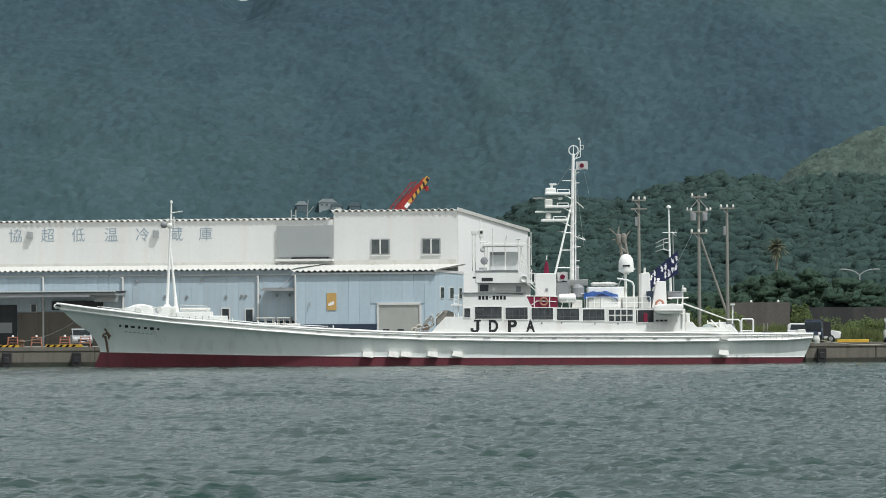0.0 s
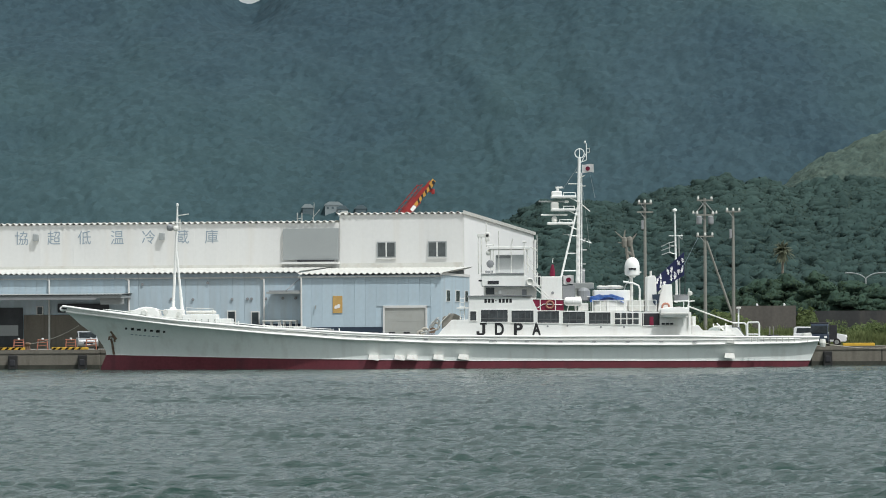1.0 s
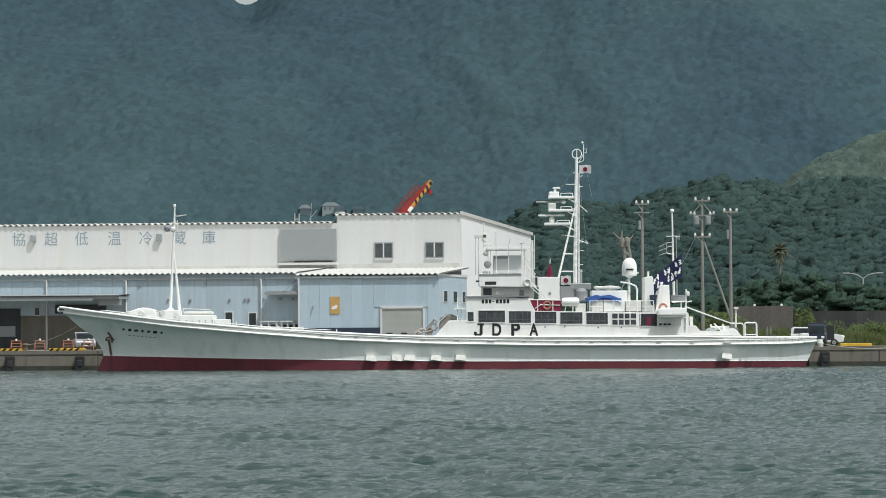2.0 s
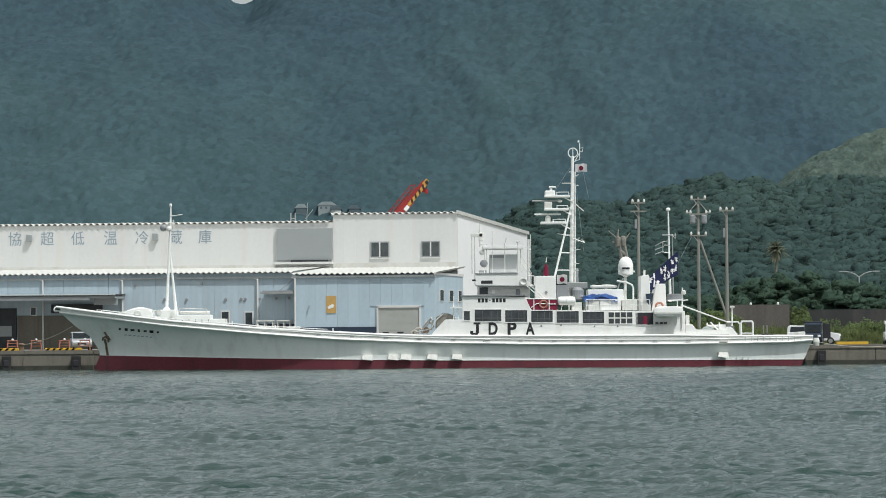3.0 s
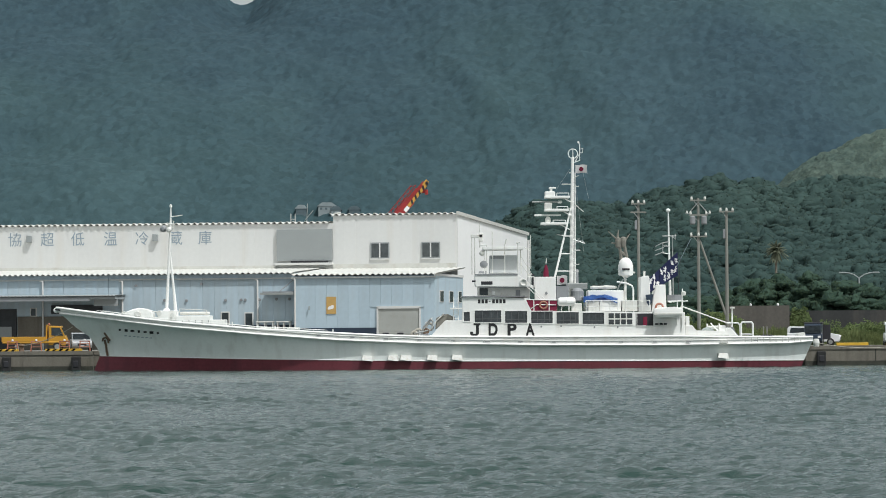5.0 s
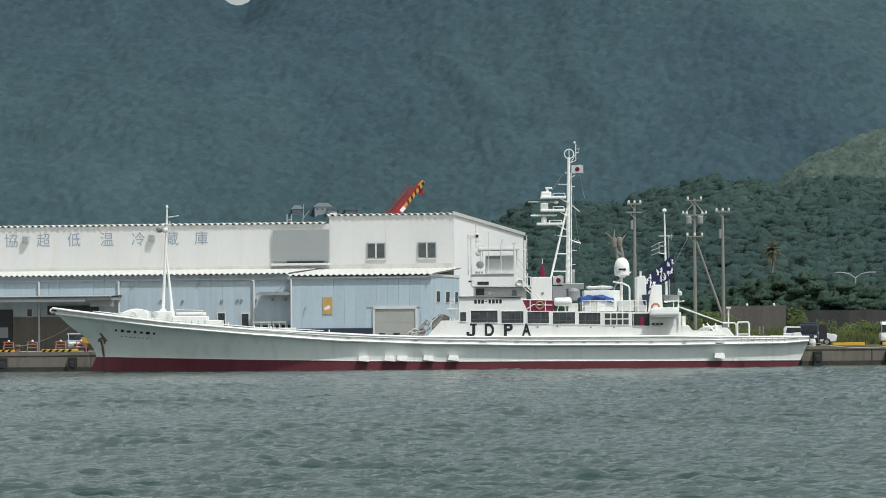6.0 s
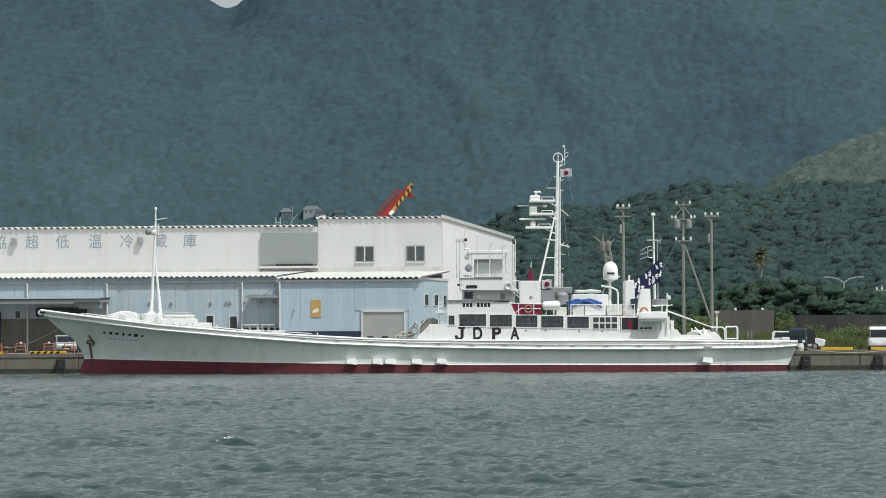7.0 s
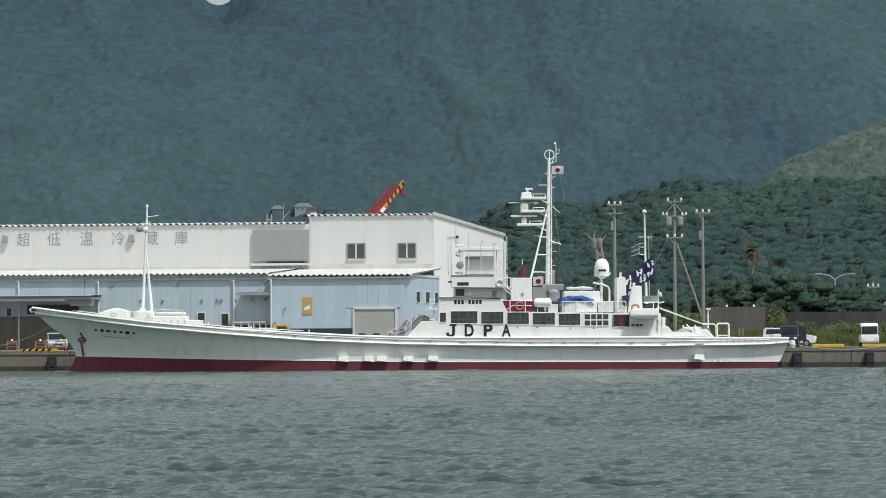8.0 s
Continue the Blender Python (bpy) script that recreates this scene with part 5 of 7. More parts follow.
part("hatch_cover", B(-17.8, -16.68, 2.5, 6.2, 3.28, 3.88, bevel=0.05), M_WHITE, vessel)
for px0, top_z, low_z in [(-22.84, 4.08, 3.57), (-22.49, 4.04, 3.52), (-22.06, 3.99, 3.48), (-21.59, 3.95, 3.43), (-21.11, 3.9, 3.39), (-17.49, 3.71, 3.19), (-16.07, 3.7, 3.18), (-14.13, 3.47, 2.96), (-12.8, 3.38, 2.86), (-8.4, 3.09, 2.58)]:
    part("stanchion", tube(bmesh.new(), (px0, 1.6, low_z), (px0, 1.6, top_z), 0.05, n=6), M_WHITE, vessel)
part("fore_rail", path(bmesh.new(), [(-22.92, 1.6, 4.13), (-21.03, 1.6, 3.9)], 0.035, 6), M_WHITE, vessel)
for a, b in ((-16.05, -15.53), (-13.98, -12.86), (-11.91, -10.96)):
    part("deck_fitting", B(a, b, 2.0, 3.0, 2.95, 3.25 , bevel=0.04), M_OFFWHITE, vessel)

# foremast: pole, raking leg and lamp gear
fm = part("foremast", tube(bmesh.new(), (-21.28, 4.35, 4.04), (-20.91, 4.35, 11.47), 0.13, 0.08, 10), M_WHITE, vessel, "white two-legged foremast")
part("mast_leg", tube(bmesh.new(), (-20.43, 4.35, 3.6), (-20.98, 4.35, 9.08), 0.12, 0.08, 10), M_WHITE, fm)
part("mast_leg", tube(bmesh.new(), (-20.63, 5.3, 3.95), (-20.92, 4.5, 8.56), 0.08, 0.06, 8), M_WHITE, fm)
part("mast_head", tube(bmesh.new(), (-20.91, 4.35, 11.34), (-20.89, 4.35, 12.56), 0.08, 0.05, 8), M_WHITE, fm)
part("mast_lamp", lathe(bmesh.new(), [(0.05, 0), (0.1, 0.05), (0.1, 0.2), (0.04, 0.26)], (-20.89, 4.35, 12.52), 10), M_WHITE, fm)
part("floodlight", lathe(bmesh.new(), [(0.1, -0.25), (0.22, -0.1), (0.28, 0.25)], (-21.46, 4.1, 10.91), 12, "y"), M_GREYPAINT, fm)
part("floodlight", lathe(bmesh.new(), [(0.1, -0.2), (0.2, -0.1), (0.22, 0.2)], (-21.01, 3.9, 10.81), 12, "y"), M_OFFWHITE, fm)
for a in ([(-21.74, 4.3, 10.65), (-20.69, 4.3, 10.99)], [(-20.91, 4.3, 11.82), (-20.48, 4.3, 11.86), (-20, 4.3, 11.94)], [(-21.21, 4.3, 11.34), (-20.56, 4.3, 11.21)], [(-20.69, 4.3, 11.51), (-20.69, 4.3, 10.64)]):
    part("yard", path(bmesh.new(), a, 0.045, 6), M_OFFWHITE, fm)
part("mast_foot", lathe(bmesh.new(), [(0.3, -0.3), (0.3, 0.2), (0.18, 0.4)], (-21.26, 4.35, 4.39), 12), M_WHITE, fm)

# ---- main mast with radar platforms ----
mm = part("main_mast", tube(bmesh.new(), (9.87, 4.35, 5.25), (10.07, 4.35, 16.2), 0.17, 0.11, 12), M_WHITE, vessel, "tall white main mast with radar platforms")
part("mast_pipe", tube(bmesh.new(), (10.18, 4.6, 5.25), (10.25, 4.6, 14.99), 0.06, 0.05, 8), M_WHITE, mm)
part("mast_strut", tube(bmesh.new(), (8.19, 3.4, 5.25), (9.91, 4.3, 12.29), 0.09, 0.07, 8), M_WHITE, mm)
part("mast_strut", tube(bmesh.new(), (8.24, 5.3, 5.26), (9.91, 4.4, 12.29), 0.09, 0.07, 8), M_WHITE, mm)
for z0, xl in [(10.11, 9.38), (8.76, 8.99), (7.42, 8.64)]:
    part("brace", tube(bmesh.new(), (xl, 3.9, z0), (9.91, 4.35, z0), 0.05, n=6), M_WHITE, mm)
for k in range(14):
    z = 5.63 + k * 0.55
    part("step_rung", B(9.77, 10.12, 4.08, 4.14, z, z + 0.03), M_WHITE, mm)
part("loop_aerial", torus(bmesh.new(), (10.09, 4.35, 16.46), 0.36, 0.035, 24, 6), M_WHITE, mm, "white ring direction-finder aerial")
part("loop_post", tube(bmesh.new(), (10.09, 4.35, 15.72), (10.09, 4.35, 16.81), 0.03, n=6), M_WHITE, mm)
part("top_pole", path(bmesh.new(), [(10.17, 4.35, 15.77), (10.61, 4.35, 15.94), (10.61, 4.35, 17.24)], 0.035, 6), M_WHITE, mm)
part("top_brace", tube(bmesh.new(), (10.26, 4.35, 15.85), (10.61, 4.35, 16.46), 0.03, n=6), M_WHITE, mm)
part("wind_vane", path(bmesh.new(), [(10.61, 4.35, 16.81), (10.87, 4.35, 16.85), (10.83, 4.35, 16.54), (10.65, 4.35, 16.54)], 0.03, 6), M_OFFWHITE, mm)
part("top_lamp", lathe(bmesh.new(), [(0.04, 0), (0.09, 0.06), (0.05, 0.18)], (10.52, 4.35, 17.24), 10), M_WHITE, mm)
for a in ([(9.22, 4.3, 14.12), (9.91, 4.3, 14.11)], [(10.13, 4.3, 13.94), (10.52, 4.3, 13.94)], [(9.78, 4.3, 14.98), (10.13, 4.3, 15.02)], [(10.13, 4.3, 14.55), (10.52, 4.3, 14.8)], [(10.17, 4.3, 12.59), (10.87, 4.3, 11.98)], [(9.91, 4.3, 11.03), (10.22, 4.3, 10.72)]):
    part("yard", path(bmesh.new(), a, 0.04, 6), M_OFFWHITE, mm)
for a in ([(10.09, 4.4, 9.85), (10.96, 4.4, 9.54)], [(10.26, 4.4, 9.59), (10.57, 4.4, 9.94)], [(10.09, 4.4, 9.03), (10.61, 4.4, 9.02)], [(10.09, 4.4, 7.94), (10.52, 4.4, 7.94)], [(10.18, 4.4, 7.42), (10.48, 4.4, 7.42)], [(10.44, 4.4, 9.94), (10.44, 4.4, 9.59)], [(8.82, 4, 10.24), (9.55, 4, 10.11)], [(10.7, 4.4, 9.81), (10.96, 4.4, 9.54)]):
    part("aerial_arm", path(bmesh.new(), a, 0.035, 6), M_STEEL, mm)
part("after_pipe", tube(bmesh.new(), (10.29, 5.2, 5.25), (10.29, 5.2, 7.6), 0.2, 0.18, 12), M_GREYPAINT, vessel)


def radar_platform(z_deck, z_top, x_l, x_r, name):
    y = 4.2
    p = part(name, B(x_l, x_r, 3.6, 4.9, z_deck - 0.09, z_deck + 0.09, bevel=0.04), M_WHITE, mm, "white radar platform")
    part("guard_rail", path(bmesh.new(), [(x_l + 0.95, 3.65, z_deck), (x_l + 0.95, 3.65, z_top), (x_r - 0.1, 3.65, z_top), (x_r - 0.05, 3.65, z_deck)], 0.04, 6), M_WHITE, mm)
    part("knee", tube(bmesh.new(), (x_r - 0.6, y, z_deck), (x_r + 0.25, y, z_deck - 0.45), 0.05, n=6), M_WHITE, mm)
    return p


radar_platform(13.11, 13.41, 7.86, 9.81, "radar_platform")
part("radar_box", B(7.9, 8.69, 3.7, 4.8, 13.11, 13.55, bevel=0.08), M_WHITE, mm)
part("radar_bar", B(8.21, 8.77, 3.9, 4.3, 13.76, 13.89, bevel=0.04), M_WHITE, mm)
part("radar_neck", tube(bmesh.new(), (8.38, 4.1, 13.51), (8.38, 4.1, 13.85), 0.1, n=8), M_WHITE, mm)
radar_platform(12.11, 12.37, 7.86, 9.73, "radar_platform")
part("radar_box", B(7.86, 8.43, 3.7, 4.8, 12.11, 12.68, bevel=0.06), M_OFFWHITE, mm)
part("radar_bar", B(6.91, 9.03, 4.0, 4.25, 12.7, 12.81, bevel=0.03), M_STEEL, mm)
part("bar_end", lathe(bmesh.new(), [(0.05, -0.2), (0.11, -0.1), (0.11, 0.1), (0.05, 0.2)], (9.04, 4.1, 12.74), 10, "x"), M_WHITE, mm)
radar_platform(11.07, 11.33, 7.56, 9.55, "radar_platform")
part("radar_dome", lathe(bmesh.new(), [(0.12, 0), (0.22, 0.1), (0.22, 0.3), (0.12, 0.45), (0.02, 0.48)], (8.12, 4.1, 11.16), 14), M_OFFWHITE, mm, smooth=True)
part("radar_bar", B(7.08, 9.12, 3.95, 4.2, 11.66, 11.79, bevel=0.03), M_WHITE, mm)
# rigging
for a in ([(10.09, 4.35, 15.85), (10.87, 4.35, 8.89)], [(10.87, 4.35, 14.98), (11.26, 4.35, 13.02)], [(10.09, 4.35, 15.64), (8.78, 4.35, 13.69)]):
    part("rigging_wire", tube(bmesh.new(), a[0], a[1], 0.008, n=4), M_STEEL, vessel)

# name painted on the bow, kept as bars
for k in range(7):
    for x, z, w, h, m in ((-24.72 + k * 0.495, 3.15 - k * 0.045, 0.17 + 0.07 * (k % 3), 0.15 + 0.05 * (k % 2), M_BLACKLET), (-24.29 + k * 0.33, 2.69 - k * 0.03, 0.2, 0.06, M_SLATE)):
        bm = bmesh.new()
        box(bm, -w / 2, w / 2, -0.012, 0.012, -h / 2, h / 2)
        for v in bm.verts:
            X, Zz = x + v.co.x, z + v.co.z
            v.co = (X, skin(X, Zz) + v.co.y, Zz)
        part("name_mark", bm, m, vessel)

# small fittings along the after bulwark and the rail, ropes by the winch
for k in range(10):
    x = 22.88 + k * 0.47
    part("bulwark_stay", B(x, x + 0.06, 0.08, 0.2, 1.87, 2.25, bevel=0.01), M_OFFWHITE, vessel)
for k in range(14):
    x = -9.6 + k * 2.55
    z = lerp(RAIL_LO, x) + 0.22
    part("freeing_port", B(x, x + 0.32, YC - 4.29, YC - 4.15, z, z + 0.05), M_GREYPAINT, vessel)
for c, rr in (((-1.86, 2, 2.75), 0.3), ((-1.04, 2.6, 3.22), 0.26), ((-2.2, 1.6, 2.63), 0.22)):
    part("rope_coil", torus(bmesh.new(), c, rr, 0.09, 16, 6), M_ROPE, vessel, "coiled pale rope")
part("handle", path(bmesh.new(), [(3.04, -0.02, 2), (3.13, -0.04, 2.15), (3.47, -0.04, 2.12), (3.56, -0.02, 1.99)], 0.03, 6), M_STEEL, vessel)
for x, z in [(8.98, 3.2), (11.52, 3.1), (13.28, 3.09), (7.48, 3.17)]:
    part("side_vent", lathe(bmesh.new(), [(0.06, 0.02), (0.07, -0.03), (0.04, -0.05)], (x, HY, z), 10, "y"), M_GREYPAINT, vessel)
for a in ([(-0.86, 1.4, 3.09), (-0.52, 1.4, 3.65), (0.09, 1.4, 4.21)], [(-1.38, 1.8, 3.48), (-0.78, 1.8, 3.91)]):
    part("guard_rail", path(bmesh.new(), a, 0.035, 6), M_OFFWHITE, vessel)
for k in range(7):
    x = -7.91 + k * 1.0
    part("deck_cleat", B(x, x + 0.18, 1.0, 1.15, lerp(RAIL_HI, x) - 0.1, lerp(RAIL_HI, x) + 0.09, bevel=0.02), M_OFFWHITE, vessel)

# Black tube on the bulwark's face stands in for the slot's shade.
part("bow_slot", path(bmesh.new(), on_hull([(-29.75, 4.74), (-29.53, 4.73), (-29.36, 4.7)], 0.26), 0.07, 8), M_DARK, vessel, "black bar drawn for the dark slot in the bow bulwark")

part("coping", B(2.45, 5.72, 1.24, 1.32, 7.14, 7.21), M_GREYPAINT, vessel, "dark edge strip of the flying bridge")
# Grey strip under the flying bridge, drawn for the shade there.
part("bridge_shade", B(2.67, 6.8, 1.35, 1.6, 6.16, 6.24), M_GREYPAINT, vessel)

# more gear on the foredeck
for a, rad in (([(-20.18, 3.2, 4.46), (-20.18, 3.2, 4.72), (-18.11, 3.2, 4.62), (-18.11, 3.2, 4.28)], 0.035), ([(-22.6, 3.1, 4.61), (-21.78, 3.1, 4.47)], 0.05), ([(-25.05, 2.9, 4.28), (-24.32, 2.9, 4.53)], 0.05), ([(-16.66, 2.2, 3.57), (-13.56, 2.2, 3.21), (-10.53, 2.2, 2.98)], 0.04)):
    part("deck_pipe", path(bmesh.new(), a, rad, 6), M_OFFWHITE, vessel)
for c, rr in (((-21.72, 2.9, 4.39), 0.2), ((-20.73, 2.9, 4.25), 0.16)):
    part("winch_end", lathe(bmesh.new(), [(rr, -0.2), (rr, -0.12), (rr * 0.5, -0.1), (rr * 0.5, 0.1)], c, 14, "y"), M_OFFWHITE, vessel)
part("mast_winch", B(-21.5, -21.02, 3.7, 4.6, 3.95, 4.47, bevel=0.08), M_OFFWHITE, vessel)
for k in range(5):
    x = -19.96 + k * 0.5
    part("hatch_cleat", B(x, x + 0.07, 2.42, 2.52, 3.59, 3.85), M_STEEL, vessel)


# ---- quayside things ----
for x in [-34.3, -28.83, 29.68, 35.37, 25.15]:
    f = part("fender", B(x - 0.35, x + 0.35, 10.35, 11.0, -0.6, 1.1, bevel=0.08), M_TYRE, quay, "worn black rubber fender")
    part("fender_bracket", B(x - 0.2, x + 0.2, 10.3, 10.5, 0.25, 0.75, bevel=0.05), M_DARK, f)
for x0, x1, m in ((-40, -33.37, 1), (-31.28, -28.39, 1)):
    kb = tagged(link("kerb", B(x0, x1, 10.96, 11.25, 1.5, 1.7, bevel=0.03), M_YELLOW), "yellow and black striped quay edge kerb", "kerb")
    n = int((x1 - x0) / 0.5)
    for i in range(n):
        bm = bmesh.new()
        a = x0 + i * 0.5
        v = [bm.verts.new(p) for p in ((a, 10.95, 1.51), (a + 0.22, 10.95, 1.51), (a + 0.42, 10.95, 1.69), (a + 0.2, 10.95, 1.69))]
        bm.faces.new(v)
        bmesh.ops.solidify(bm, geom=bm.faces[:], thickness=-0.008)
        part("stripe", bm, M_BLACKLET, kb)


def quay_bench(x, y, w):
    """A pale slab on pipe legs, used for sorting tackle."""
    b = tagged(new("work_bench"), "tall pale work bench on pipe legs against the warehouse wall", "bench", "work benches")
    b.matrix_basis = HOUSE @ pose(x, y, 1.5)
    part("bench_top", B(0, w, 0, 0.7, 2.2, 2.3, bevel=0.02), M_OFFWHITE, b)
    for lx in (0.08, w / 2, w - 0.08):
        for ly in (0.08, 0.62):
            part("leg", tube(bmesh.new(), (lx, ly, 0), (lx, ly, 2.2), 0.045, n=6), M_OFFWHITE, b)
    part("stretcher", tube(bmesh.new(), (0.08, 0.08, 1.75), (w - 0.08, 0.08, 1.75), 0.035, n=6), M_OFFWHITE, b)


quay_bench(-15.3, -0.1, 1.5)
quay_bench(-13.6, 0.2, 1.2)
tagged(link("kerb", B(30.92, 33.41, 10.85, 11.25, 1.5, 1.74, bevel=0.03), M_YELLOW), "long yellow quay edge kerb", "kerb", "yellow kerbs")
tagged(link("kerb", B(34.83, 38.03, 10.85, 11.25, 1.5, 1.74, bevel=0.03), M_YELLOW), "long yellow quay edge kerb", "kerb", "yellow kerbs")


def barrier():
    b = tagged(new("barrier"), "orange pipe barrier standing on the quay edge", "barrier", "quay barriers")
    for x in (-0.35, 0.35):
        part("leg", path(bmesh.new(), [(x * 1.2, -0.2, 0), (x, 0, 0.8), (x * 1.2, 0.2, 0)], 0.04, 6), M_ORANGE, b)
    for z in (0.35, 0.58, 0.78):
        part("bar", tube(bmesh.new(), (-0.42, 0, z), (0.42, 0, z), 0.05 if z > 0.7 else 0.035, n=6), M_ORANGE, b)
    part("lamp", lathe(bmesh.new(), [(0.05, 0), (0.09, 0.03), (0.09, 0.12), (0.03, 0.16)], (0, 0, 0.8), 10), M_CLOTH, b)
    return b


b0 = barrier()
b0.location = (-33.96, 12.0, 1.5)
for x in [-32.09, -29.86, -28.26, -36.28]:
    copy_thing(b0, pose(x, 12.0, 1.5))
tagged(link("bollard", lathe(bmesh.new(), [(0.24, 0), (0.2, 0.1), (0.18, 0.35), (0.28, 0.45), (0.26, 0.55), (0.1, 0.6)], (-33.21, 11.6, 1.5), 16), M_RUST), "rusty iron mooring bollard on the quay", "bollard")
tagged(link("bollard", lathe(bmesh.new(), [(0.24, 0), (0.2, 0.1), (0.18, 0.35), (0.28, 0.45), (0.26, 0.55), (0.1, 0.6)], (38.33, 11.6, 1.5), 16), M_RUST), "rusty iron mooring bollard on the quay", "bollard")


def hawser(a, b, sag):
    pts = []
    for i in range(17):
        t = i / 16
        p = Vector(a).lerp(Vector(b), t)
        pts.append(p - Vector((0, 0, sag * 4 * t * (1 - t))))
    return path(bmesh.new(), pts, 0.025, 6)


tagged(link("mooring_rope", hawser((-28.44, 3.5, 3.39), (-33.21, 11.6, 1.95), 0.25), M_ROPE), "pale mooring rope from bow to bollard", "rope")
tagged(link("mooring_rope", hawser((28.4, 3, 1.83), (38.33, 11.6, 1.95), 0.55), M_ROPE), "pale mooring rope from stern to bollard", "rope")


def wheel(parent, x, y, r, w):
    t = part("wheel", lathe(bmesh.new(), [(r * 0.6, -w / 2), (r * 0.95, -w / 2), (r, -w / 4), (r, w / 4), (r * 0.95, w / 2), (r * 0.6, w / 2)], (x, y, r), 20, "y"), M_TYRE, parent)
    part("rim", lathe(bmesh.new(), [(r * 0.58, -w / 2 - 0.01), (r * 0.3, -w / 2 + 0.04), (r * 0.3, w / 2 - 0.04), (r * 0.58, w / 2 + 0.01)], (x, y, r), 16, "y"), M_STEEL, t)
    return t


def vehicle(name, label, category, body, cabin, length, width, paint, wheels, glass, r=0.3, extra=()):
    """body and cabin are side outlines in x (front is +) and z; glass: side panes and end panes."""
    v = tagged(new(name), label, category)
    part("body", prism(bmesh.new(), body, -width / 2, width / 2, 0.06), paint, v)
    if cabin:
        bm = prism(bmesh.new(), cabin, -width / 2 + 0.06, width / 2 - 0.06, 0.05)
        part("cabin", bm, paint, v)
    for g in glass:
        for side in (-1, 1):
            y = side * (width / 2 - 0.05)
            part("side_window", prism(bmesh.new(), g, y - 0.015, y + 0.015), M_GLASS, v)
    for x in wheels:
        for side in (-1, 1):
            wheel(v, x, side * (width / 2 - 0.08), r, 0.18)
    return v


def slab(x, width, z0, z1, x1=None, thick=0.02):
    """An end pane leaning from (x, z0) to (x1, z1)."""
    x1 = x if x1 is None else x1
    bm = bmesh.new()
    v = [bm.verts.new(p) for p in ((x, -width / 2, z0), (x, width / 2, z0), (x1, width / 2, z1), (x1, -width / 2, z1))]
    bm.faces.new(v)
    bmesh.ops.solidify(bm, geom=bm.faces[:], thickness=thick)
    return bm


# silver car, nose towards the water
car = vehicle("car", "silver hatchback parked on the quay", "car", [(-1.9, 0.25), (1.75, 0.25), (1.9, 0.45), (1.85, 0.75), (0.95, 0.92), (-1.9, 0.95)],
              [(-1.85, 0.92), (0.95, 0.9), (0.3, 1.42), (-1.3, 1.46), (-1.75, 1.3)], 3.8, 1.6, M_SILVER, (-1.2, 1.2), [[(-1.6, 0.95), (0.75, 0.95), (0.2, 1.34), (-1.25, 1.36)]])
part("windscreen", slab(0.98, 1.35, 0.95, 1.38, 0.40), M_GLASS, car)
for s in (-1, 1):
    part("headlight", B(1.86, 1.93, s * 0.6 - 0.15, s * 0.6 + 0.15, 0.58, 0.74, bevel=0.03), M_CLOTH, car)
part("grille", B(1.88, 1.94, -0.35, 0.35, 0.42, 0.6), M_DARK, car)
part("number_plate", B(1.9, 1.95, -0.17, 0.17, 0.32, 0.44), M_CLOTH, car)
car.matrix_basis = pose(-28.89, 15.5, 1.5, 0, 0, -82)

# white kei van facing away from the water's edge
van = vehicle("van", "small white van parked on the quay", "van", [(-1.65, 0.3), (1.6, 0.3), (1.7, 0.5), (1.66, 0.95), (-1.68, 0.95)],
              [(-1.66, 0.93), (1.66, 0.93), (1.25, 1.78), (1.0, 1.86), (-1.55, 1.86), (-1.66, 1.7)], 3.4, 1.45, M_CARWHITE, (-1.1, 1.1), [[(-1.45, 1.0), (1.3, 1.0), (1.05, 1.6), (-1.45, 1.65)]])
part("windscreen", slab(1.66, 1.25, 1.02, 1.62, 1.36), M_GLASS, van)
part("headlight", B(1.66, 1.72, 0.46, 0.66, 0.6, 0.8, bevel=0.03), M_CLOTH, van)
part("headlight", B(1.66, 1.72, -0.66, -0.46, 0.6, 0.8, bevel=0.03), M_CLOTH, van)
part("number_plate", B(1.68, 1.73, -0.2, 0.2, 0.42, 0.56), M_CLOTH, van)
part("bumper", B(1.64, 1.75, -0.72, 0.72, 0.3, 0.42, bevel=0.03), M_GREYPAINT, van)
van.matrix_basis = pose(35.82, 15.0, 1.5, 0, 0, -94)

# white pickup with a long roof, and a dark little truck in front of it
est = vehicle("estate_car", "white estate car parked behind the quay edge", "car", [(-2.1, 0.3), (2.0, 0.3), (2.12, 0.5), (2.08, 0.85), (1.2, 1.0), (-2.12, 1.0)],
              [(-2.1, 0.97), (1.1, 0.97), (0.45, 1.5), (-1.9, 1.55), (-2.08, 1.4)], 4.2, 1.65, M_CARWHITE, (-1.35, 1.35), [[(-1.9, 1.02), (0.85, 1.02), (0.38, 1.42), (-1.8, 1.44)]])
part("windscreen", slab(1.13, 1.4, 1.02, 1.44, 0.56), M_GLASS, est)
for s in (-1, 1):
    part("headlight", B(2.05, 2.13, s * 0.6 - 0.15, s * 0.6 + 0.15, 0.62, 0.8, bevel=0.03), M_CLOTH, est)
part("grille", B(2.08, 2.14, -0.4, 0.4, 0.5, 0.7), M_DARK, est)
est.matrix_basis = pose(29.71, 17.0, 1.5, 0, 0, -8)
kei = vehicle("kei_truck", "dark blue small truck with a canvas top", "truck", [(-1.6, 0.35), (1.55, 0.35), (1.62, 0.55), (1.6, 0.95), (-1.62, 0.95)],
              [(-1.58, 0.93), (1.58, 0.93), (1.3, 1.75), (-1.5, 1.75)], 3.3, 1.45, M_CARDARK, (-1.05, 1.1), [[(0.3, 1.0), (1.25, 1.0), (1.1, 1.55), (0.3, 1.55)]])
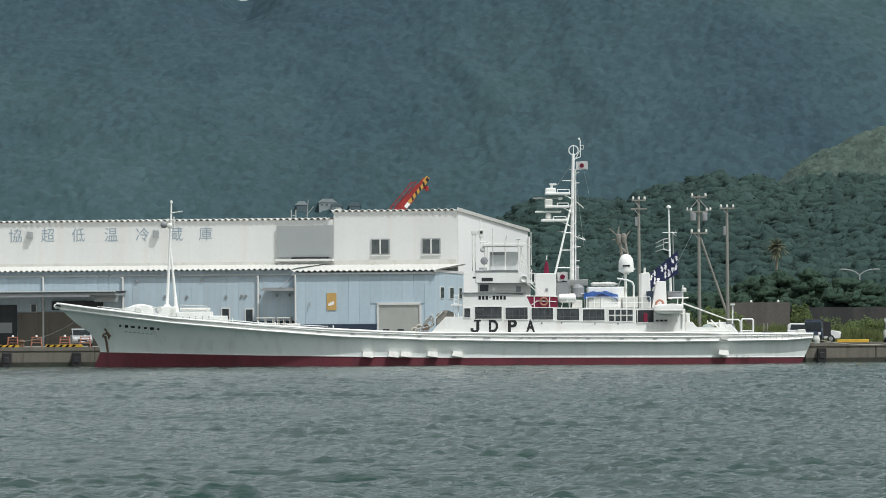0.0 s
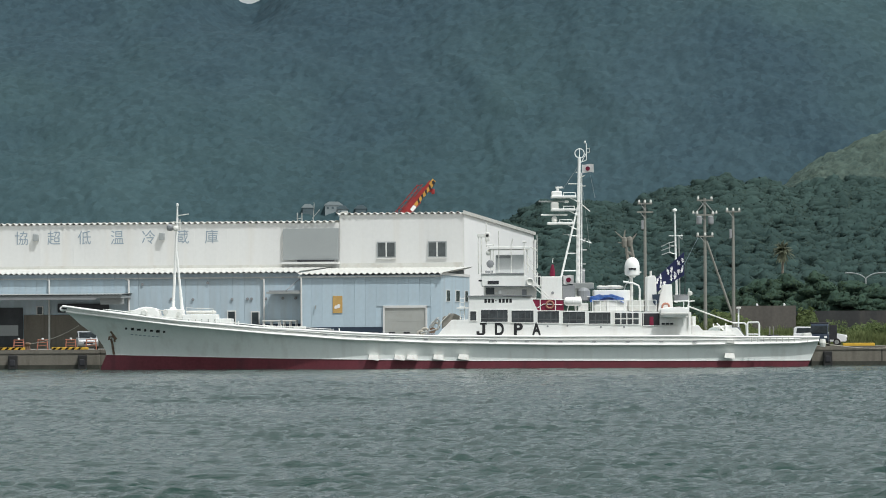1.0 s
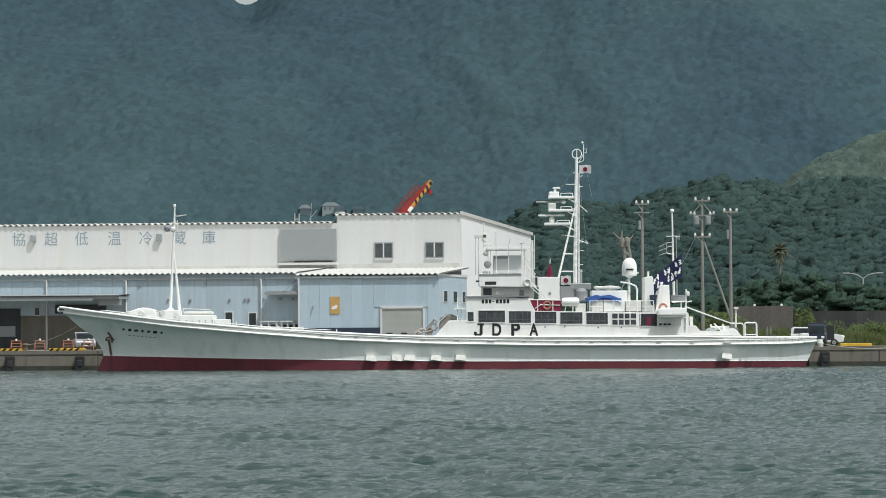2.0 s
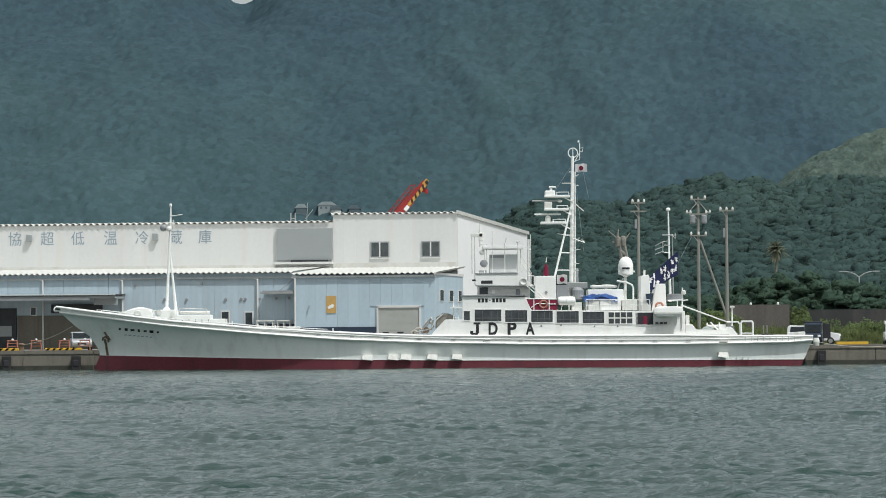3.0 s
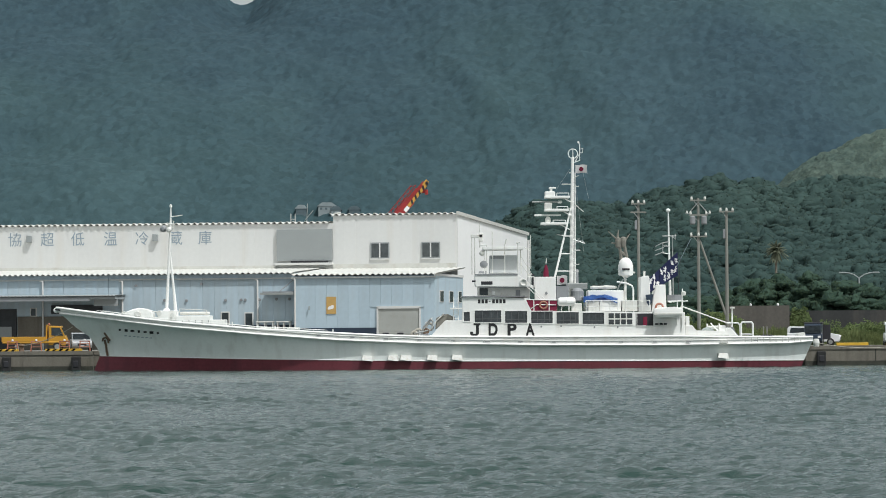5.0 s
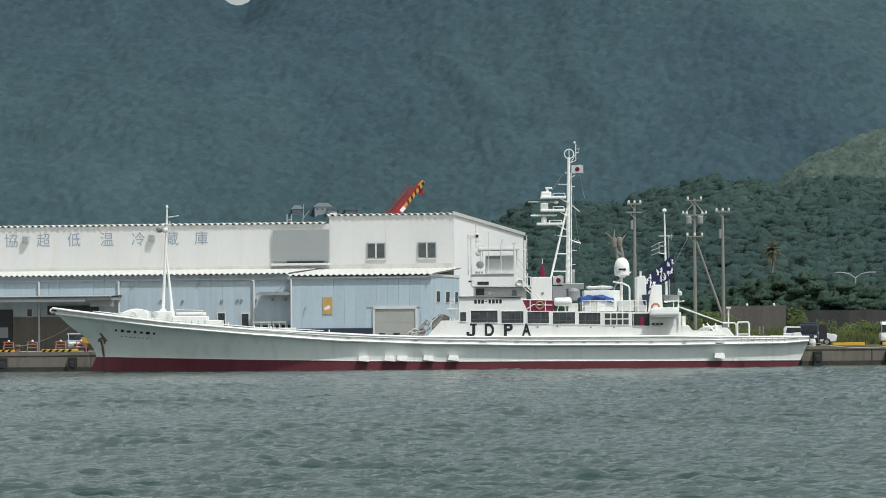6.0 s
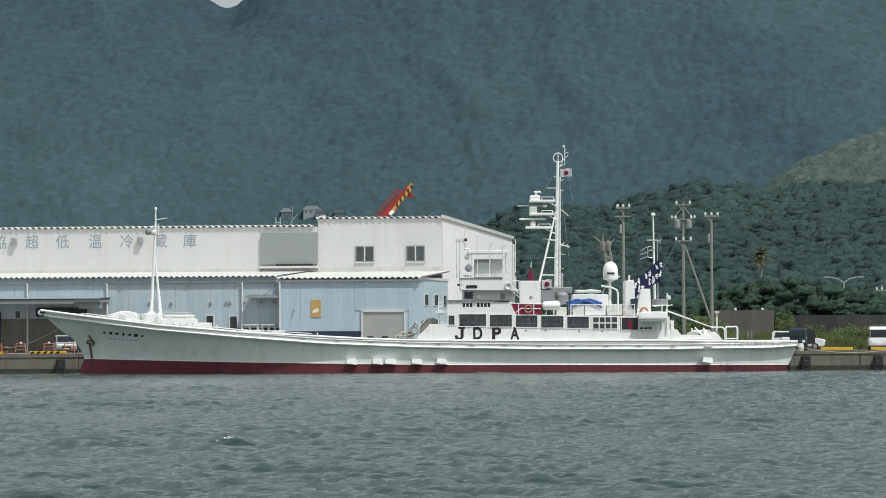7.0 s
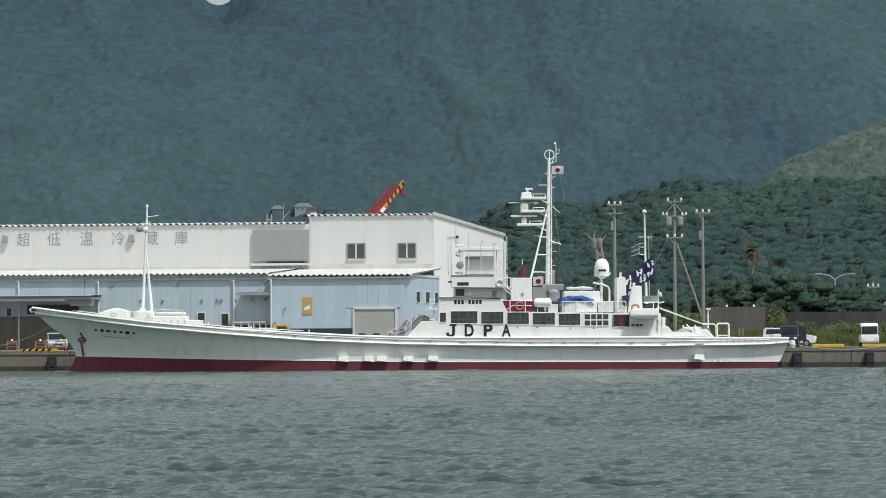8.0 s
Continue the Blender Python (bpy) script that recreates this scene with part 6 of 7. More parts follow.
part("canvas_top", B(-1.6, 1.25, -0.72, 0.72, 1.74, 1.86, bevel=0.04), M_DARK, kei)
part("windscreen", slab(1.6, 1.25, 1.0, 1.6, 1.36), M_GLASS, kei)
part("open_door", B(0.35, 0.42, 0.74, 1.35, 0.5, 1.65, bevel=0.02), M_DARK, kei)
for s in (-1, 1):
    part("headlight", B(1.58, 1.65, s * 0.5 - 0.12, s * 0.5 + 0.12, 0.62, 0.8, bevel=0.03), M_CLOTH, kei)
kei.matrix_basis = pose(29.41, 14.0, 1.5, 0, 0, -98)

# yellow flatbed truck that drives by along the quay
truck = vehicle("flatbed_truck", "yellow flatbed truck driving along the quay", "truck", [(-2.9, 0.62), (2.0, 0.62), (2.0, 0.78), (-2.9, 0.78)],
                [(0.75, 0.5), (2.15, 0.42), (2.2, 0.9), (2.02, 1.3), (1.72, 2.0), (0.8, 2.02)], 5.0, 1.75, M_TRUCK, (-1.7, 1.45), [[(1.0, 1.25), (1.95, 1.22), (1.66, 1.85), (1.0, 1.87)]], 0.36)
part("flatbed", B(-2.95, 0.62, -0.88, 0.88, 0.76, 1.15, bevel=0.02), M_TRUCK, truck)
part("headboard", B(0.55, 0.66, -0.85, 0.85, 0.9, 2.1, bevel=0.02), M_TRUCK, truck)
part("windscreen", slab(2.06, 1.5, 1.28, 1.88, 1.78), M_GLASS, truck)
for s in (-1, 1):
    part("headlight", B(2.14, 2.24, s * 0.62 - 0.14, s * 0.62 + 0.14, 0.62, 0.82, bevel=0.03), M_CLOTH, truck)
part("bumper", B(2.12, 2.26, -0.85, 0.85, 0.36, 0.56, bevel=0.03), M_DARK, truck)
part("beacon", lathe(bmesh.new(), [(0.08, 0), (0.1, 0.1), (0.04, 0.18)], (0.75, 0, 2.05), 10), M_ORANGE, truck)

# ---- crane behind the warehouse ----
crane = tagged(new("crane"), "red mobile crane boom with yellow and black tip behind the warehouse", "crane")
cb, ct = Vector((-6, 75, 11.55)), Vector((-1.45, 75, 17.04))
d = (ct - cb).normalized()
side = Vector((0, 1, 0))
up = d.cross(side).normalized()


def beam(name, t0, t1, w, h, m, lift=0.0, label=""):
    bm = bmesh.new()
    vs = []
    for t in (t0, t1):
        c = cb + d * t + up * lift
        for a, b in ((-1, -1), (1, -1), (1, 1), (-1, 1)):
            vs.append(bm.verts.new(c + side * (a * w / 2) + up * (b * h / 2)))
    for q in ((0, 1, 2, 3), (7, 6, 5, 4), (0, 4, 5, 1), (1, 5, 6, 2), (2, 6, 7, 3), (3, 7, 4, 0)):
        bm.faces.new([vs[i] for i in q])
    bmesh.ops.recalc_face_normals(bm, faces=bm.faces)
    return part(name, bm, m, crane, label)


BL = (ct - cb).length
beam("outer_boom", -9, BL - 2.3, 0.8, 0.85, M_CRANE, 0.05, "red boom section")
beam("middle_boom", BL - 2.4, BL - 1.1, 0.66, 0.66, M_CRANE, 0.08)
beam("inner_boom", BL - 1.2, BL - 0.2, 0.5, 0.46, M_CRANE, 0.08)
beam("boom_head", BL - 0.5, BL + 0.12, 0.56, 0.36, M_CRANEY, 0.0)
beam("hose_rail", -6, BL - 1.5, 0.1, 0.08, M_CRANE, 0.56)
for k in range(5):
    beam("rail_post", BL - 4.6 + k * 0.7, BL - 4.54 + k * 0.7, 0.08, 0.2, M_CRANE, 0.46)
beam("side_strip", BL - 2.9, BL - 0.1, 0.84, 0.3, M_CRANEY, -0.14, "yellow strip with black chevrons")
for k in range(5):
    # slanting black bars standing proud of the yellow strip
    t0 = BL - 2.6 + k * 0.56
    bm = bmesh.new()
    ring = [cb + d * (t0 + u) + up * w for u, w in ((0.0, -0.3), (0.24, -0.3), (0.46, 0.02), (0.22, 0.02))]
    near = [bm.verts.new(p - side * 0.43) for p in ring]
    far = [bm.verts.new(p + side * 0.43) for p in ring]
    bm.faces.new(near)
    bm.faces.new(far[::-1])
    for i in range(4):
        bm.faces.new((near[i], far[i], far[(i + 1) % 4], near[(i + 1) % 4]))
    bmesh.ops.recalc_face_normals(bm, faces=bm.faces)
    part("chevron", bm, M_BLACKLET, crane)
beam("number_board", BL - 3.5, BL - 2.95, 0.86, 0.34, M_CLOTH, -0.18)
# folded lattice jib along the back of the boom
for lift in (0.58, 0.92):
    beam("jib_chord", BL - 5.2, BL - 0.9 - (lift - 0.58), 0.34, 0.07, M_CRANE, lift)
for k in range(9):
    t0 = BL - 5.1 + k * 0.46
    lo, hi = (0.58, 0.92) if k % 2 else (0.92, 0.58)
    for y in (-0.15, 0.15):
        part("jib_brace", tube(bmesh.new(), cb + d * t0 + up * lo + side * y, cb + d * (t0 + 0.46) + up * hi + side * y, 0.035, n=5), M_CRANE, crane)
part("head_pin", lathe(bmesh.new(), [(0.16, -0.42), (0.16, 0.42)], ct + d * -0.15 + up * -0.12, 12, "y"), M_DARK, crane)
part("hook_block", B(ct.x - 0.2, ct.x + 0.12, 74.8, 75.2, ct.z - 1.25, ct.z - 0.75, bevel=0.08), M_CRANE, crane)
part("hook_rope", tube(bmesh.new(), ct + Vector((-0.04, 0, -0.2)), ct + Vector((-0.04, 0, -0.8)), 0.03, n=5), M_DARK, crane)
part("sheave", lathe(bmesh.new(), [(0.25, -0.15), (0.25, 0.15)], ct + Vector((-0.35, 0, -0.85)), 14, "y"), M_CRANE, crane)
part("hoist_rope", tube(bmesh.new(), ct + Vector((-0.33, 0, -0.1)), ct + Vector((-0.33, 0, -0.85)), 0.03, n=5), M_DARK, crane)
part("ballast", B(-9.86, -7.71, 73.5, 77, 1.5, 10.39, bevel=0.1), M_CRANE, crane)

# ---- utility poles ----


def pole(x, y, top, arms, label, gear=False):
    p = tagged(new("utility_pole"), label, "utility pole", "utility poles")
    p.location = (x, y, 1.45)
    h = top - 1.45
    part("shaft", tube(bmesh.new(), (0, 0, 0), (0, 0, h), 0.17, 0.11, 12), M_TIMBER, p)
    for z, w, ins in arms:
        a = part("crossarm", B(-w / 2, w / 2, -0.24, -0.1, z - 0.06, z + 0.06), M_TIMBER, p)
        for k in range(ins):
            xx = -w / 2 + 0.12 + k * (w - 0.24) / max(1, ins - 1)
            part("insulator", lathe(bmesh.new(), [(0.05, 0.05), (0.1, 0.1), (0.1, 0.2), (0.06, 0.34)], (xx, -0.17, z), 10), M_OFFWHITE, a)
        part("arm_brace", tube(bmesh.new(), (-w * 0.3, -0.15, z), (0, -0.15, z - 0.55), 0.03, n=5), M_STEEL, p)
    if gear:
        for s in (-1, 1):
            part("transformer", lathe(bmesh.new(), [(0.1, 0.75), (0.22, 0.7), (0.25, 0.66), (0.25, 0.1), (0.2, 0.0)], (s * 0.5, -0.15, h - 2.3), 14), M_GREYPAINT, p)
            part("switch_arm", tube(bmesh.new(), (0, -0.1, h - 0.35), (s * 0.9, -0.1, h - 1.4), 0.04, n=5), M_STEEL, p)
            part("bushing", lathe(bmesh.new(), [(0.05, 0), (0.1, 0.1), (0.05, 0.3)], (s * 1.0, -0.1, h - 1.4), 8), M_OFFWHITE, p)
    else:
        part("switch_box", B(-0.32, -0.12, -0.25, 0.05, h - 2.5, h - 1.7, bevel=0.04), M_GREYPAINT, p)
    return p


pole(17.1, 45, 14.09, [(12.39, 1.25, 3), (11.65, 1.4, 0)], "grey concrete utility pole with two crossarms")
p2 = pole(22.33, 45, 14.3, [(12.65, 1.4, 2), (11.37, 1.6, 2), (9.5, 1.5, 3)], "tall grey utility pole carrying two transformers", True)
part("strut", tube(bmesh.new(), (0.12, 0, 9.15), (3.25, 0, 0), 0.09, 0.12, 10), M_TIMBER, p2)
pole(24.79, 45, 13.25, [(11.65, 1.3, 3)], "grey concrete utility pole with one crossarm")
pole(47.09, 110, 7.81, [(5.78, 1.3, 3)], "far grey utility pole")


def street_lamp():
    s = tagged(new("street_lamp"), "double-armed pale street lamp beyond the wall", "street lamp")
    s.location = (41.06, 90, 1.45)
    h = 6.32
    part("post", tube(bmesh.new(), (0, 0, 0), (0, 0, h), 0.11, 0.08, 10), M_WALLG, s)
    for k in (-1, 1):
        part("arm", path(bmesh.new(), [(0, 0, h), (k * 0.5, 0, h + 0.35), (k * 1.0, 0, h + 0.5), (k * 1.7, 0, h + 0.55)], 0.06, 8), M_WALLG, s)
        part("lamp_head", B(k * 1.65 - 0.35, k * 1.65 + 0.35, -0.15, 0.15, h + 0.48, h + 0.62, bevel=0.04), M_WALLG, s)


street_lamp()

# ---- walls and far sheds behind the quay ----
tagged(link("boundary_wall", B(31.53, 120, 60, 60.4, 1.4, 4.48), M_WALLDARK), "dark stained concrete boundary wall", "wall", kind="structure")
tagged(link("low_wall", B(25.66, 31.09, 55, 59.9, 1.4, 4.94), M_WALLMID), "weathered concrete block wall", "wall", kind="structure")
for x in [27.64, 30.07]:
    tagged(link("wall_post", lathe(bmesh.new(), [(0.1, 0), (0.1, 0.16), (0.04, 0.2)], (x, 55.2, 4.94), 8), M_CLOTH), "small white marker post on the wall", "post", "wall markers")
shed = tagged(new("shed"), "grey-roofed shed among the trees", "shed")
part("wall", B(43.49, 48.91, 100, 108, 1.4, 5.08), M_CONC, shed)
part("roof", prism(bmesh.new(), [(43.09, 5.2), (43.54, 5.77), (49.49, 5.73), (49.49, 4.93), (43.77, 4.97)], 99, 109), M_STEEL, shed)
# Far house tones are greyed: the haze before them is in the colour.
M_FARWALL = mat("hazed_house_wall", (0.24, 0.28, 0.29), 0.8, vary=0.12, scale=0.4)
M_FARROOF = mat("hazed_slate_roof", (0.09, 0.125, 0.14), 0.7, vary=0.2, scale=0.6)


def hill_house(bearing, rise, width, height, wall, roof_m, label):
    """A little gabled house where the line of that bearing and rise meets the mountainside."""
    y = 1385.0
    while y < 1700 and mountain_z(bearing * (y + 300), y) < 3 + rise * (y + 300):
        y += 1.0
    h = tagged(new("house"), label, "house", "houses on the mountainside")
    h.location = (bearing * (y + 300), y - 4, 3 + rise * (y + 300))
    w = width / 2
    part("wall", B(-w, w, 0, 7, -6, height), wall, h)
    part("roof", prism(bmesh.new(), [(-w - 0.5, height), (-w * 0.55, height + 1.5), (w * 0.55, height + 1.5), (w + 0.5, height), (w + 0.5, height - 0.2), (-w - 0.5, height - 0.2)], -0.2, 7.4), roof_m, h)
    for k in range(max(1, int(width / 2.2))):
        x = -w + 0.8 + k * 2.2
        win = part("window", B(x, x + 0.9, -0.06, 0.02, height - 1.7, height - 0.8), M_FARROOF, h)
        part("pane", B(x + 0.1, x + 0.8, -0.09, -0.05, height - 1.6, height - 0.9), M_FARROOF, win)
    return h


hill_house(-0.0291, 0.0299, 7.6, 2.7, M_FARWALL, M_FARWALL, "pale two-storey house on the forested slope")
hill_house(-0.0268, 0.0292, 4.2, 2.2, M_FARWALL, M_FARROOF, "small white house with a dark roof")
hill_house(-0.0356, 0.0295, 4.6, 2.4, M_FARROOF, M_FARWALL, "hazy grey house among the trees")
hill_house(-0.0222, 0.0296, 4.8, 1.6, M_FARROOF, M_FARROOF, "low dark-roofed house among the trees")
for k in range(2):
    tagged(link("stake", B(26.68 + k * 0.3, 26.68 + k * 0.3 + 0.09, 30, 30.1, 1.45, 3.08), M_TIMBER), "grey wooden stake in the weeds", "stake", "stakes")



# ---- plants ----


def lobes(a, b, c, px, py):
    """How far a crown bulges in a direction."""
    return 0.8 + 0.10 * np.sin(a * 5 + px * 1.7) + 0.10 * np.sin(c * 6 + py * 1.3) + 0.10 * np.sin((b - a) * 7 + px + py)


def foliage(name, spots, material, label, leaf, per, category="trees", flat=0.3, kind="stuff"):
    """Crowns of many small leaf clumps: spots are (x, y, z, radius, height)."""
    rng = np.random.RandomState(len(spots) % 1000 + 7)
    S = np.repeat(np.array(spots), per, 0)
    k = len(S)
    d = rng.normal(size=(k, 3))
    d /= np.linalg.norm(d, axis=1)[:, None]
    d[:, 2] = np.abs(d[:, 2]) - 0.25
    d /= np.linalg.norm(d, axis=1)[:, None]
    rad = lobes(d[:, 0], d[:, 1], d[:, 2], S[:, 0], S[:, 1]) * (0.985 + 0.07 * rng.rand(k))
    c = np.stack([S[:, 0] + d[:, 0] * S[:, 3] * rad, S[:, 1] + d[:, 1] * S[:, 3] * rad, S[:, 2] + S[:, 4] * 0.5 * (1 + d[:, 2] * rad)], -1)
    nrm = d + rng.normal(0, flat, (k, 3))
    nrm /= np.linalg.norm(nrm, axis=1)[:, None]
    a = np.cross(nrm, rng.normal(size=(k, 3)))
    a /= np.linalg.norm(a, axis=1)[:, None] + 1e-6
    b = np.cross(nrm, a)
    s = leaf * rng.uniform(0.6, 1.4, k)
    V = np.zeros((k, 4, 3))
    for i in range(4):
        t = (i + rng.uniform(-0.3, 0.3, k)) * 1.571
        V[:, i] = c + (s * np.cos(t))[:, None] * a + (0.8 * s * np.sin(t))[:, None] * b + nrm * (s * rng.uniform(-0.2, 0.2, k))[:, None]
    me = bpy.data.meshes.new(name)
    me.vertices.add(k * 4)
    me.vertices.foreach_set("co", V.astype(np.float32).ravel())
    me.loops.add(k * 4)
    me.loops.foreach_set("vertex_index", np.arange(k * 4, dtype=np.int32))
    me.polygons.add(k)
    me.polygons.foreach_set("loop_start", np.arange(0, k * 4, 4, dtype=np.int32))
    me.update()
    me.materials.append(material)
    return tagged(new(name, me), label, category, kind=kind)


def crowns(name, spots, material, label, category="trees", nu=14, nv=7, k_in=0.99):
    """Lumpy crown masses under the leaves, one closed shape for each tree."""
    rng = np.random.RandomState(len(spots) % 500 + 3)
    S = np.array(spots)
    a, e = np.meshgrid(np.linspace(0, 2 * math.pi, nu, endpoint=False), np.linspace(-0.5, 1.5, nv))
    u = np.stack([np.cos(a) * np.cos(e), np.sin(a) * np.cos(e), np.sin(e)], -1).reshape(-1, 3)
    rad = lobes(u[None, :, 0], u[None, :, 1], u[None, :, 2], S[:, None, 0], S[:, None, 1]) * k_in
    rad = rad + rng.uniform(-0.05, 0.05, rad.shape)
    V = np.stack([S[:, None, 0] + u[None, :, 0] * rad * S[:, 3:4], S[:, None, 1] + u[None, :, 1] * rad * S[:, 3:4], S[:, None, 2] + S[:, 4:5] * 0.5 * (1 + u[None, :, 2] * rad)], -1)
    k = nu * nv
    q = np.array([(j * nu + i, j * nu + (i + 1) % nu, (j + 1) * nu + (i + 1) % nu, (j + 1) * nu + i) for j in range(nv - 1) for i in range(nu)])
    F = (q[None] + (np.arange(len(S)) * k)[:, None, None]).reshape(-1, 4)
    me = bpy.data.meshes.new(name)
    me.vertices.add(len(S) * k)
    me.vertices.foreach_set("co", V.astype(np.float32).ravel())
    me.loops.add(F.size)
    me.loops.foreach_set("vertex_index", F.ravel().astype(np.int32))
    me.polygons.add(len(F))
    me.polygons.foreach_set("loop_start", np.arange(0, F.size, 4, dtype=np.int32))
    me.update()
    me.shade_smooth()
    me.materials.append(material)
    return tagged(new(name, me), label, category, kind="stuff")


rng = np.random.RandomState(21)
spots = []
for i in range(4000):
    x, t = rng.uniform(2, 105), rng.uniform(0.02, 1.02)
    y = 430 + 115 * t
    if abs(x) > (y + 300) * 0.125:
        continue
    z = 1.5 + np.interp(x, [p[0] for p in KNOLL], [p[1] for p in KNOLL]) * min(t, 1.0) ** 0.75
    r = 1.3 + 2.3 * rng.rand() ** 1.6
    h = r * rng.uniform(1.0, 1.7)
    spots.append((x, y, z + 1.5 - 0.55 * h, r, h))
foliage("woods", spots, M_LEAF, "dense dark evergreen woods on the knoll", 0.2, 85)
crowns("wood_crowns", spots, M_KNOLL, "rounded dark crowns of the woods on the knoll", k_in=0.99)
# nearer belt of trees behind the boundary wall
spots = []
for i in range(230):
    x, y = rng.uniform(6, 58), rng.uniform(70, 135)
    top = np.interp(x, [6, 20, 28, 33, 40, 44, 60], [3.4, 4.5, 5.0, 6.6, 6.4, 4.6, 4.2])
    r = rng.uniform(1.4, 2.4)
    top *= rng.uniform(0.75, 1.12)
    # a crown is a heap of smaller clumps
    for k in range(9):
        cr = r * rng.uniform(0.42, 0.8)
        ch = cr * rng.uniform(1.2, 1.7)
        spread = r * (0.95 - 0.08 * k)
        spots.append((x + rng.uniform(-1, 1) * spread, y + rng.uniform(-1, 1) * spread, 1.2 + max(0, top - ch) * (0.16 + 0.105 * k), cr, ch))
# lower growth closes the gaps along the front of the belt
for i in range(420):
    cr = rng.uniform(0.7, 1.4)
    x = rng.uniform(6, 58)
    high = np.interp(x, [6, 28, 33, 41, 46, 60], [1.6, 2.0, 3.4, 3.2, 1.6, 1.4])
    spots.append((x, rng.uniform(64, 72), 1.3 + high * rng.rand(), cr, cr * rng.uniform(1.1, 1.5)))
foliage("tree_belt", spots, M_LEAF2, "belt of dark green trees behind the boundary wall", 0.12, 90)
crowns("belt_crowns", spots, M_KNOLL2, "rounded dark crowns behind the boundary wall", k_in=0.98)


def weeds(spots, name, label, n_per):
    rng = np.random.RandomState(5)
    V, F = [], []
    n = 0
    for x, y, r, h in spots:
        for _ in range(n_per):
            a, q = rng.uniform(0, 6.28), r * math.sqrt(rng.rand())
            bx, by = x + q * math.cos(a), y + 0.5 * q * math.sin(a)
            hh = h * (1 - 0.7 * (q / r) ** 2) * rng.uniform(0.5, 1.15)
            w = rng.uniform(0.02, 0.06)
            lx, ly = rng.normal(0, 0.3 * hh), rng.normal(0, 0.25 * hh)
            V += [(bx - w, by, 1.4), (bx + w, by, 1.4), (bx + lx * 0.5 + w, by + ly * 0.5, 1.45 + hh * 0.6), (bx + lx, by + ly, 1.45 + hh), (bx + lx * 0.5 - w, by + ly * 0.5, 1.45 + hh * 0.6)]
            F.append((n, n + 1, n + 2, n + 3, n + 4))
            n += 5
    return tagged(raw(name, V, F, M_GRASS), label, "weeds", kind="stuff")


spots = []
for i in range(70):
    x = rng.uniform(20.03, 32.63)
    spots.append((x, rng.uniform(30, 40), rng.uniform(0.8, 1.8), rng.uniform(0.9, 1.7)))
for i in range(60):
    x = rng.uniform(32.14, 40.11)
    spots.append((x, rng.uniform(24, 34), rng.uniform(0.8, 1.8), rng.uniform(0.8, 1.5) * (1.0 if x < 34.96 else 0.8)))
weeds(spots, "weeds", "sunlit rank green weeds and reeds behind the quay", 420)
mound = [(rng.uniform(31.44, 40.11), rng.uniform(26, 35), 1.2, rng.uniform(0.5, 1.1), rng.uniform(1.0, 2.5)) for _ in range(60)]
mound += [(rng.uniform(20.21, 32.21), rng.uniform(33, 44), 1.2, rng.uniform(0.6, 1.2), rng.uniform(0.8, 1.7)) for _ in range(50)]
foliage("undergrowth", mound, M_BUSH, "tangled sunlit undergrowth behind the quay", 0.08, 520, "bush")
bush = [(22.42 + rng.uniform(-2.5, 4.5), rng.uniform(47, 52), 1.3, rng.uniform(0.8, 1.3), rng.uniform(2.2, 3.6)) for _ in range(16)]
foliage("bushes", bush, M_BUSH, "bright green climbing bushes by the poles", 0.1, 900, "bush")
bush = [(32.27 + rng.uniform(-0.8, 1.8), 58.5, 1.3, rng.uniform(0.6, 0.9), rng.uniform(2.8, 4.2)) for _ in range(5)]
foliage("bushes", bush, M_BUSH, "dusty green shrubs against the dark wall", 0.1, 800, "bush")


def palm(x, y, z0, z1):
    p = tagged(new("palm_tree"), "tall palm with a ragged crown above the trees", "tree")
    p.location = (x, y, z0)
    h = z1 - z0
    part("trunk", tube(bmesh.new(), (0, 0, 0), (0.1, 0, h), 0.17, 0.13, 10), M_BARK, p)
    rng = np.random.RandomState(2)
    for k in range(84):
        a, el = k * 2.4, radians(rng.uniform(-70, 88))
        bm = bmesh.new()
        L = rng.uniform(1.0, 1.75)
        prev = None
        for j in range(7):
            t = j / 6
            r_ = L * t * math.cos(el)
            zz = h + L * (t * math.sin(el) - 0.35 * t * t)
            w = 0.17 * math.sin(math.pi * min(1, 0.12 + t * 0.88)) + 0.02
            c = Vector((0.1 + r_ * math.cos(a), r_ * math.sin(a), zz))
            s = Vector((-math.sin(a), math.cos(a), 0)) * w
            row = [bm.verts.new(c - s + Vector((0, 0, -w * 0.5))), bm.verts.new(c), bm.verts.new(c + s + Vector((0, 0, -w * 0.5)))]
            if prev:
                bm.faces.new((prev[0], prev[1], row[1], row[0]))
                bm.faces.new((prev[1], prev[2], row[2], row[1]))
            prev = row
        part("frond", bm, M_PALM, p)


palm(37.86, 150, 1.45, 11.85)

# ---- flags ----
flag = tagged(new("big_catch_flag"), "navy blue boat flag with white characters flying from the after mast", "flag")
FO = Vector((15.81, 3.2, 6.24))
flag.location = FO
FL = []
SEG = 8
ux = Vector((2.21, 0, 1.59))


